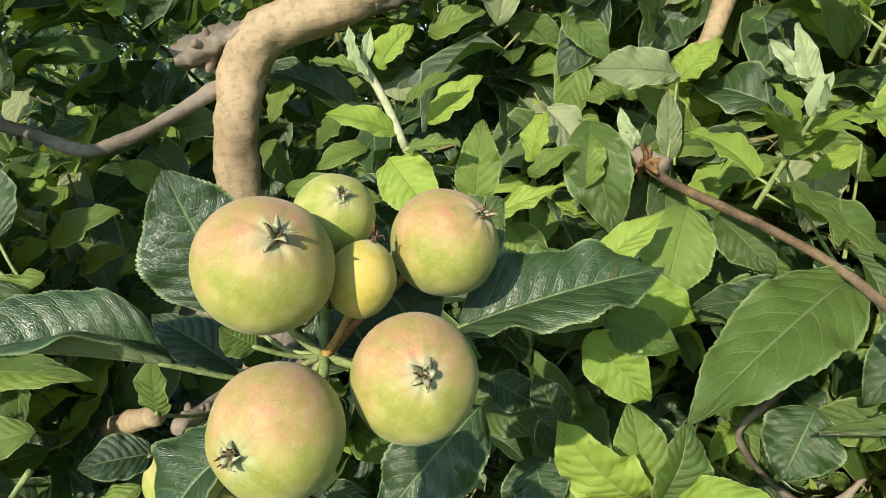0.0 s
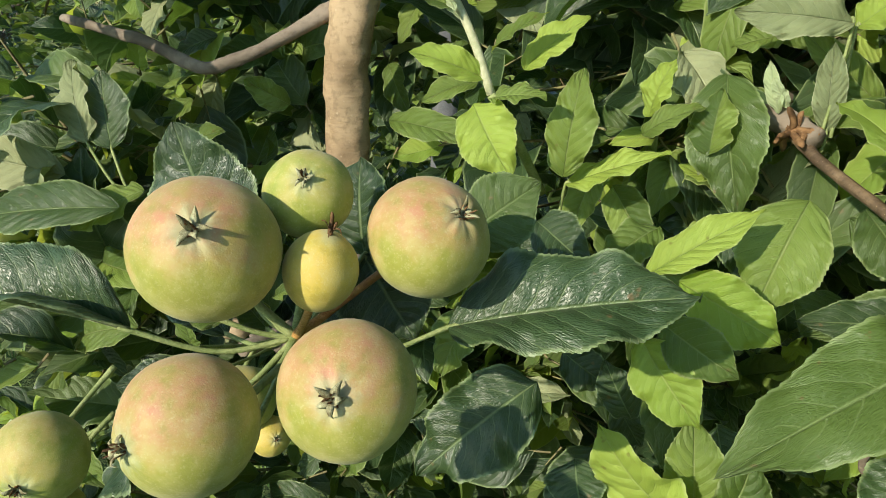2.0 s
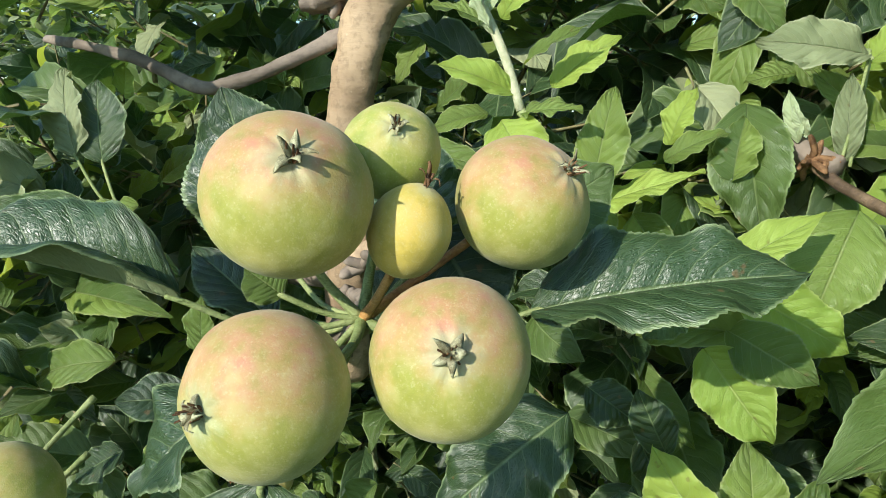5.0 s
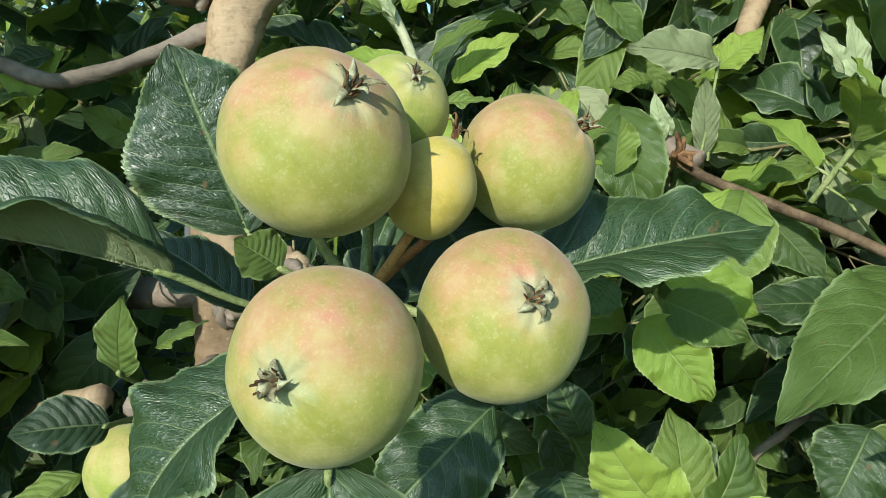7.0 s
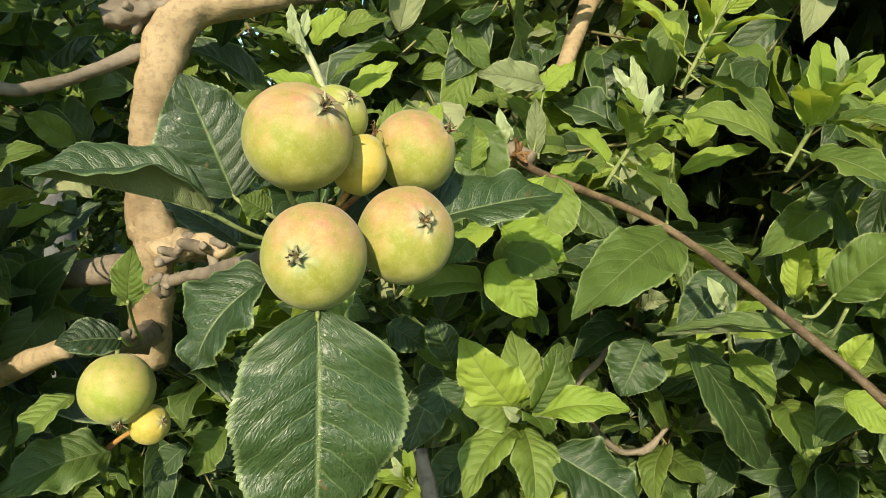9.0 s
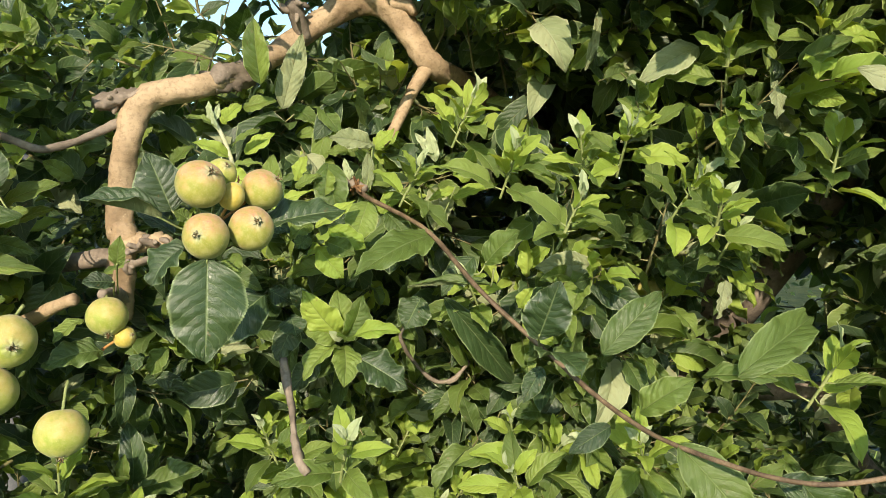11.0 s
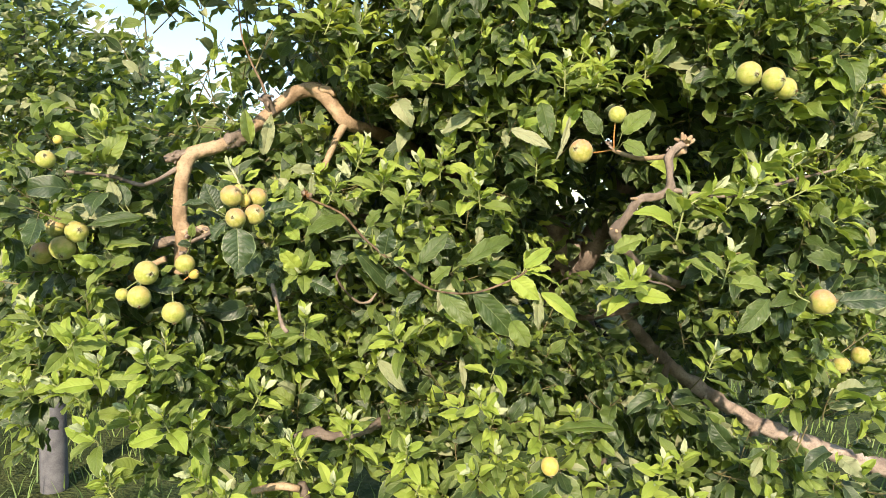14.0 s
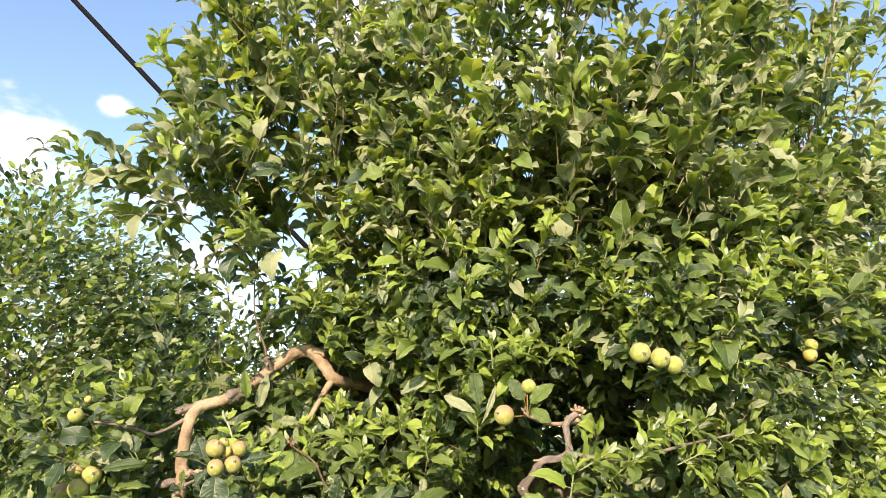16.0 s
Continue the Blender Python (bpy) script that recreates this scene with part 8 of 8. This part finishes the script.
shoot((-0.1097, 0.5000, 1.6298), (-0.0408, -0.0200, 0.0750), 0.088, 7, 0.050, 0.5)
shoot((-0.2587, 0.5200, 2.0948), (-0.2998, -0.0600, 0.0433), 0.350, 15, 0.082, 0.2)
shoot((-0.2578, 0.5200, 2.0763), (-0.2005, -0.0200, -0.0091), 0.240, 9, 0.080, 0.2)
shoot((-0.2300, 0.5000, 2.0300), (-0.2005, -0.0600, -0.0091), 0.200, 9, 0.076, 0.2)
shoot((-0.2578, 0.5200, 2.2466), (-0.1790, -0.0200, 0.0737), 0.195, 8, 0.052, 0.5)
shoot((0.1556, 0.4200, 2.4922), (-0.0202, -0.0200, 0.2132), 0.215, 9, 0.060, 0.5)
shoot((1.6693, 0.3200, 2.5928), (0.0430, -0.0200, 0.2338), 0.239, 8, 0.062, 0.5)
for start, way in (((-0.41, 0.33, 1.37), (-0.2, -0.5, -0.25)), ((-0.33, 0.30, 1.385), (0.0, -0.5, -0.6)), ((-0.44, 0.33, 1.34), (-0.3, -0.5, -0.1)), ((-0.36, 0.29, 1.36), (-0.5, -0.4, 0.2))):
    shoot(start, way, 0.10, 8, 0.062, 0.3)
whorl((0.6708, -0.1400, 1.3879), (0.05, -0.30, 0.95), 0.066, 8, 0)
whorl((0.6010, -0.1000, 1.2670), (0.00, -0.60, 0.70), 0.040, 7, 1)
whorl((-0.3014, 0.1300, 1.1574), (0.56, -0.83, 0.80), 0.055, 10, 2)
whorl((-0.2604, 0.1200, 1.1098), (0.08, -0.54, 0.80), 0.055, 10, 3)
whorl((-0.1631, 0.1500, 1.0077), (-0.19, -0.48, 0.80), 0.055, 10, 4)
whorl((-0.1128, 0.2000, 0.8773), (-0.66, -0.48, 0.80), 0.055, 10, 5)
whorl((0.0641, 0.2700, 0.9000), (-0.31, 0.05, 0.80), 0.055, 10, 6)
whorl((0.0860, 0.2400, 1.1626), (0.02, -0.50, 0.80), 0.055, 10, 7)
whorl((0.2902, 0.2400, 0.8883), (-0.13, -0.55, 0.80), 0.055, 10, 8)
whorl((0.3338, 0.3300, 1.4708), (-0.37, -0.51, 0.80), 0.055, 10, 9)
whorl((0.2545, 0.3300, 1.4512), (0.09, -0.49, 0.80), 0.055, 10, 10)
whorl((0.4162, 0.2400, 1.4332), (0.24, -0.48, 0.80), 0.055, 10, 11)
whorl((0.5475, 0.2000, 1.4798), (-0.04, -0.22, 0.80), 0.055, 10, 12)
whorl((0.8166, -0.1100, 1.4242), (0.11, -0.53, 0.80), 0.055, 10, 13)
whorl((-0.2959, 0.3300, 1.5388), (-0.10, -0.37, 0.80), 0.055, 10, 14)
whorl((0.6139, 0.0500, 1.6473), (0.53, -0.49, 0.80), 0.055, 10, 15)
whorl((0.5547, 0.0800, 1.6396), (-0.12, -0.30, 0.80), 0.055, 10, 16)
whorl((0.4565, 0.2600, 1.5807), (-0.32, -0.49, 0.80), 0.055, 10, 17)
whorl((0.2146, 0.4000, 1.5090), (0.21, -0.36, 0.80), 0.055, 10, 18)
whorl((0.7564, -0.1400, 1.2975), (-0.02, -0.35, 0.80), 0.055, 10, 19)
whorl((-0.3258, 0.1500, 1.0716), (-0.90, -0.30, 0.80), 0.055, 10, 20)
whorl((-0.2877, 0.1700, 0.9841), (-0.34, -0.70, 0.80), 0.055, 10, 21)
whorl((-0.1218, 0.2000, 0.9742), (0.03, -0.34, 0.80), 0.055, 10, 22)
whorl((-0.1845, 0.1200, 1.1211), (-0.18, -0.61, 0.80), 0.055, 10, 23)
whorl((-0.0626, 0.2000, 0.8406), (-0.04, -0.46, 0.80), 0.055, 10, 24)
whorl((-0.0010, 0.2500, 1.0185), (0.37, -0.34, 0.80), 0.055, 10, 25)
whorl((0.1756, 0.2500, 0.9396), (0.01, -0.28, 0.80), 0.055, 10, 26)
whorl((0.3702, 0.3000, 1.4818), (-0.11, -0.59, 0.80), 0.055, 10, 27)
whorl((0.4975, 0.1200, 1.2794), (0.13, -0.36, 0.80), 0.055, 10, 28)
whorl((0.6326, -0.0500, 1.2621), (-0.11, -0.57, 0.80), 0.055, 10, 29)
whorl((0.1416, 0.2500, 0.8257), (0.02, -0.82, 0.80), 0.055, 10, 30)
whorl((0.4689, 0.2000, 1.0769), (0.16, -0.38, 0.80), 0.055, 10, 31)
whorl((0.2755, 0.3000, 1.1117), (-0.54, -0.44, 0.80), 0.055, 10, 32)
whorl((-0.3976, 0.2500, 1.1850), (-0.34, -0.34, 0.80), 0.055, 10, 33)
whorl((0.4238, 0.2000, 0.8455), (-0.66, -0.59, 0.80), 0.055, 10, 34)
whorl((0.8264, 0.0000, 1.1050), (0.16, -0.28, 0.80), 0.055, 10, 35)
whorl((1.0860, 0.1000, 1.0006), (-0.70, -0.52, 0.80), 0.055, 10, 36)
whorl((0.7374, -0.1000, 1.4138), (0.82, -0.30, 0.55), 0.058, 10, 37)
whorl((0.8415, -0.0900, 1.4592), (0.63, -0.30, 0.55), 0.058, 10, 38)
whorl((0.8963, -0.0700, 1.4764), (1.07, -0.30, 0.55), 0.058, 10, 39)
whorl((0.9859, -0.0400, 1.4909), (0.51, -0.30, 0.55), 0.058, 10, 40)
whorl((1.0855, 0.0000, 1.4584), (0.82, -0.30, 0.55), 0.058, 10, 41)
whorl((0.7920, -0.1000, 1.4002), (0.54, -0.30, 0.55), 0.058, 10, 42)
whorl((0.9682, -0.0500, 1.4230), (1.03, -0.30, 0.55), 0.058, 10, 43)
whorl((1.0964, -0.0200, 1.3823), (0.75, -0.30, 0.55), 0.058, 10, 44)
whorl((1.1657, 0.0300, 1.4726), (0.68, -0.30, 0.55), 0.058, 10, 45)
whorl((0.4724, 0.0500, 1.6626), (-0.57, -0.20, 0.80), 0.048, 10, 46)
whorl((0.2776, 0.2000, 1.4029), (0.18, -0.34, 0.80), 0.048, 10, 47)
whorl((0.1537, 0.3700, 1.4288), (0.29, -0.40, 0.80), 0.048, 10, 48)
whorl((0.4260, 0.2000, 1.4163), (-0.24, -0.57, 0.80), 0.048, 10, 49)
whorl((0.3937, 0.3000, 1.5197), (-0.29, -0.24, 0.80), 0.048, 10, 50)
whorl((0.2264, 0.3600, 1.3093), (-0.49, -0.54, 0.80), 0.048, 10, 51)
whorl((-0.2689, 0.2000, 1.1583), (-0.15, -0.42, 0.80), 0.048, 10, 52)
whorl((-0.5307, 0.4800, 2.1561), (-0.18, -0.35, 0.75), 0.075, 9, 53)
whorl((-0.1865, 0.4600, 2.5914), (-0.72, -0.35, 0.75), 0.075, 9, 54)
whorl((-0.1268, 0.4600, 2.4850), (-0.87, -0.35, 0.75), 0.075, 9, 55)
whorl((-0.2099, 0.4800, 2.4688), (-0.35, -0.35, 0.75), 0.075, 9, 56)
whorl((-0.0206, 0.4500, 2.6037), (0.01, -0.35, 0.75), 0.075, 9, 57)
whorl((0.2137, 0.4000, 2.6375), (-0.12, -0.35, 0.75), 0.075, 9, 58)
whorl((0.3554, 0.3800, 2.4541), (-0.29, -0.35, 0.75), 0.075, 9, 59)
whorl((0.5824, 0.3400, 2.5664), (-0.45, -0.35, 0.75), 0.075, 9, 60)
whorl((0.7549, 0.3400, 2.6230), (-0.26, -0.35, 0.75), 0.075, 9, 61)
whorl((0.9876, 0.3000, 2.6246), (-0.42, -0.35, 0.75), 0.075, 9, 62)
whorl((1.1547, 0.2800, 2.5930), (-0.10, -0.35, 0.75), 0.075, 9, 63)
whorl((1.4508, 0.2500, 2.4766), (-0.59, -0.35, 0.75), 0.075, 9, 64)
whorl((1.2632, 0.2000, 2.2764), (-0.31, -0.35, 0.75), 0.075, 9, 65)
whorl((-0.0794, 0.4500, 2.3387), (-0.38, -0.35, 0.75), 0.075, 9, 66)
whorl((0.5196, 0.3500, 2.4005), (-0.19, -0.35, 0.75), 0.075, 9, 67)
whorl((1.7211, 0.3000, 2.5872), (-0.28, -0.35, 0.75), 0.075, 9, 68)
whorl((0.8933, 0.3000, 2.3935), (0.42, -0.35, 0.75), 0.075, 9, 69)

# young shoot ends all over the crown's face
tip_rng = np.random.default_rng(33)
for k in range(330):
    x, z = tip_rng.uniform(-0.5, 1.9), tip_rng.uniform(0.75, 2.0)
    c = (x, front(x, z) + tip_rng.uniform(-0.02, 0.07), z)
    if x > left_edge(z) and not (-0.5 < x < 0.36 and 1.15 < z < 1.66) and not (0.5 < x < 0.95 and 0.9 < z < 1.5) and is_free(c, 0.045):
        whorl(c, (tip_rng.normal(0, 0.35), tip_rng.normal(-0.45, 0.2), 0.85), tip_rng.uniform(0.040, 0.060), 10, 100 + k)

# nearest leaves are parts of their own; the others stand together
order = sorted(range(len(crown)), key=lambda i: (abs(crown[i][0].translation.x - 0.15) + abs(crown[i][0].translation.z - 1.40) + crown[i][0].translation.y))
single = order[:118]
for i in single:
    m, kind, age = crown[i]
    part("leaf", kind_mesh(kind, age), tree).matrix_world = m
vs, fs, us, ms, at = [], [], [], [], 0
for i in order[118:]:
    m, kind, age = crown[i]
    p = m.translation
    outer = -0.55 < p.x < 1.35 and 0.85 < p.z < 1.85 and p.y < front(p.x, p.z) + 0.13 or p.z > 1.85 and p.y < front(p.x, p.z) + 0.07
    v, f, uv = (LEAF_KINDS if outer else PLAIN_KINDS)[kind]
    a = np.array(m)
    vs.append(v @ a[:3, :3].T + a[:3, 3])
    fs.append(f + at)
    us.append(uv)
    ms.append(np.full(len(f), AGES.index(age)))
    at += len(v)
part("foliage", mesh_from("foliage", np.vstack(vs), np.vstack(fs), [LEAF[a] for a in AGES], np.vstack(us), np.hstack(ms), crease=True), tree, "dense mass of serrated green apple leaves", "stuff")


def thin_tubes(rows_list, sides=3):
    """Many short twigs as one set of arrays."""
    verts, faces, at = [], [], 0
    ring = [(math.cos(6.2832 * k / sides), math.sin(6.2832 * k / sides)) for k in range(sides)]
    for rows in rows_list:
        way = (Vector(rows[-1][:3]) - Vector(rows[0][:3]))
        if way.length < 1e-6:
            continue
        way.normalize()
        a = way.orthogonal().normalized()
        b = way.cross(a)
        for x, y, z, r in rows:
            for ca, sa in ring:
                verts.append((x + (a.x * ca + b.x * sa) * r, y + (a.y * ca + b.y * sa) * r, z + (a.z * ca + b.z * sa) * r))
        for i in range(len(rows) - 1):
            for k in range(sides):
                k2 = (k + 1) % sides
                faces.append((at + i * sides + k, at + i * sides + k2, at + (i + 1) * sides + k2, at + (i + 1) * sides + k))
        at += len(rows) * sides
    return verts, faces


tv, tf = thin_tubes(tip_rows, 5)
part("downy_stem", mesh_from("downy_stem", tv, tf, [GREEN_STEM]), tree, "pale downy stems of young shoots", "stuff")
tv, tf = thin_tubes(twig_rows)
part("brushwood", mesh_from("brushwood", tv, tf, [TWIG]), tree, "thin green and brown leafy twigs", "stuff")

# ---- ground and what stands behind ----
gv, gf = [], []
N = 60
for i in range(N + 1):
    for j in range(N + 1):
        x, y = (i / N * 2 - 1), (j / N * 2 - 1)
        x, y = math.copysign(abs(x) ** 3, x) * 300, math.copysign(abs(y) ** 3, y) * 300
        gv.append((x, y, 0.03 * noise.noise(Vector((x * 0.6, y * 0.6, 0.0)))))
for i in range(N):
    for j in range(N):
        gf.append((i * (N + 1) + j, (i + 1) * (N + 1) + j, (i + 1) * (N + 1) + j + 1, i * (N + 1) + j + 1))
tagged(new("ground", mesh_from("ground", gv, gf, [GROUND])), "rough orchard meadow of grass and soil", "ground", kind="structure")

grass_rng = np.random.default_rng(5)
bv, bf = [], []
for _ in range(5200):
    x, y = grass_rng.uniform(-3.4, 3.6), grass_rng.uniform(1.2, 6.0)
    h, lean, w = grass_rng.uniform(0.05, 0.14), grass_rng.normal(0, 0.04, 2), 0.004
    a = grass_rng.uniform(0, 3.14)
    dx, dy = math.cos(a) * w, math.sin(a) * w
    at = len(bv)
    bv += [(x - dx, y - dy, -0.02), (x + dx, y + dy, -0.02), (x + dx * 0.6 + lean[0] * 0.5, y + dy * 0.6 + lean[1] * 0.5, h * 0.6), (x - dx * 0.6 + lean[0] * 0.5, y - dy * 0.6 + lean[1] * 0.5, h * 0.6), (x + lean[0] + dx * 0.1, y + lean[1], h), (x + lean[0] - dx * 0.1, y + lean[1], h)]
    bf += [(at, at + 1, at + 2, at + 3), (at + 3, at + 2, at + 4, at + 5)]
tagged(new("grass", mesh_from("grass", bv, bf, [GRASS])), "short tufts of sunlit meadow grass", "grass", kind="stuff")


def orchard_tree(x, y, height, spread, seed, leaves, label, tones=(0.46, 0.12, 0.28, 0.04, 0.10)):
    """A farther apple tree: trunk, limbs and a crown of single leaves in clumps."""
    rng = np.random.default_rng(seed)
    root = tagged(new("apple_tree"), label, "tree", "orchard trees behind")
    root.location = (x, y, 0)
    tube("trunk", [(0, 0, -0.05, 0.09), (0.02, 0.03, 0.5, 0.07), (0.0, 0.0, 1.0, 0.06)], OLD_BARK, root, 12, 5, 0.15)
    for k in range(9):
        a = 6.2832 * k / 9 + rng.uniform(-0.3, 0.3)
        r, z = spread * rng.uniform(0.45, 0.85), rng.uniform(0.45, 0.95) * height
        end = (math.cos(a) * r, math.sin(a) * r, z)
        tube("limb", [(0, 0, 0.9, 0.05), (end[0] * 0.5, end[1] * 0.5, 0.9 + (z - 0.9) * 0.45, 0.03), (*end, 0.008)], OLD_BARK, root, 7, 4, 0.1)
    vs, fs, us, ms, at = [], [], [], [], 0
    for _ in range(leaves // 9):
        u, ph = rng.uniform(-1, 1), rng.uniform(0, 6.2832)
        rad = rng.uniform(0.25, 1.0) ** 0.4
        bulge = 1 + 0.28 * noise.noise(Vector((math.cos(ph) * 2, math.sin(ph) * 2, u * 2 + seed)))
        s = math.sqrt(1 - abs(u) ** 2.6)
        c = Vector((math.cos(ph) * s * spread * rad * bulge, math.sin(ph) * s * spread * rad * bulge, height * 0.58 + u * height * 0.42 * rad * bulge))
        rising = u > 0.72 and rad > 0.85 and rng.uniform() < 0.5  # a shoot that stands up from the top
        for k in range(9):
            p = c + (Vector((rng.normal(0, 0.012), rng.normal(0, 0.012), 0.035 * k)) if rising else Vector(rng.normal(0, 0.07, 3)))
            out = Vector((c.x, c.y, 0.25)).normalized() + Vector(rng.normal(0, 0.6, 3))
            want = Vector((-0.2, -0.5, 0.75)) + Vector(rng.normal(0, 0.5, 3))
            size = rng.uniform(0.05, 0.085)
            m = np.array(Matrix.Translation(p) @ frame_for(p, p + out, want).to_4x4() @ Matrix.Diagonal((size, size, size, 1)))
            v, f, uv = FAR_KINDS[int(rng.integers(len(FAR_KINDS)))]
            vs.append(v @ m[:3, :3].T + m[:3, 3])
            fs.append(f + at)
            us.append(uv)
            ms.append(np.full(len(f), int(rng.choice([0, 1, 2, 3, 4], p=tones))))
            at += len(v)
    part("crown", mesh_from("crown", np.vstack(vs), np.vstack(fs), [LEAF[a] for a in AGES], np.vstack(us), np.hstack(ms), crease=True), root, "", "stuff")
    return root


FAR_KINDS = [leaf_arrays(0.55, kind_rng.uniform(8, 30), kind_rng.uniform(0, 60), 0.05, 3, 2, 0, kind_rng) for _ in range(6)]
orchard_tree(-2.10, 3.6, 2.95, 1.45, 3, 30000, "leafy orchard tree standing behind, sunlit at its top", (0.20, 0.29, 0.22, 0.06, 0.23))
orchard_tree(-5.0, 2.6, 2.9, 1.75, 15, 12000, "broad leafy orchard tree in the next row")
orchard_tree(-6.6, 4.4, 3.2, 2.0, 17, 7000, "broad leafy orchard tree in the next row")
orchard_tree(-0.95, 4.4, 2.30, 1.15, 12, 8000, "low leafy orchard tree farther off", (0.24, 0.27, 0.24, 0.05, 0.20))
orchard_tree(2.9, 5.2, 3.2, 1.7, 4, 6000, "leafy orchard tree farther off")
orchard_tree(-5.6, 7.5, 3.4, 1.9, 6, 4000, "leafy orchard tree farther off")
orchard_tree(0.2, 7.6, 2.6, 1.7, 8, 4000, "leafy orchard tree farther off")
orchard_tree(6.6, 6.0, 3.3, 1.9, 9, 4000, "leafy orchard tree farther off")

post = tagged(new("post"), "weathered pale grey round orchard post", "post")
post.location = (-1.035, 2.55, 0.0)
tube("pole", [(0, 0, -0.1, 0.062), (0.002, 0, 0.6, 0.06), (0, 0.002, 0.9, 0.058), (0, 0, 1.55, 0.056)], CONCRETE, post, 16, 5, 0.03)
cable = tagged(new("cable"), "taut black overhead cable crossing the sky", "cable")
tube("strand", [(-3.40, 2.0, 5.628, 0.013), (-0.774, 2.0, 3.081, 0.013), (1.90, 2.0, 0.487, 0.013)], CABLE, cable, 8, 4)
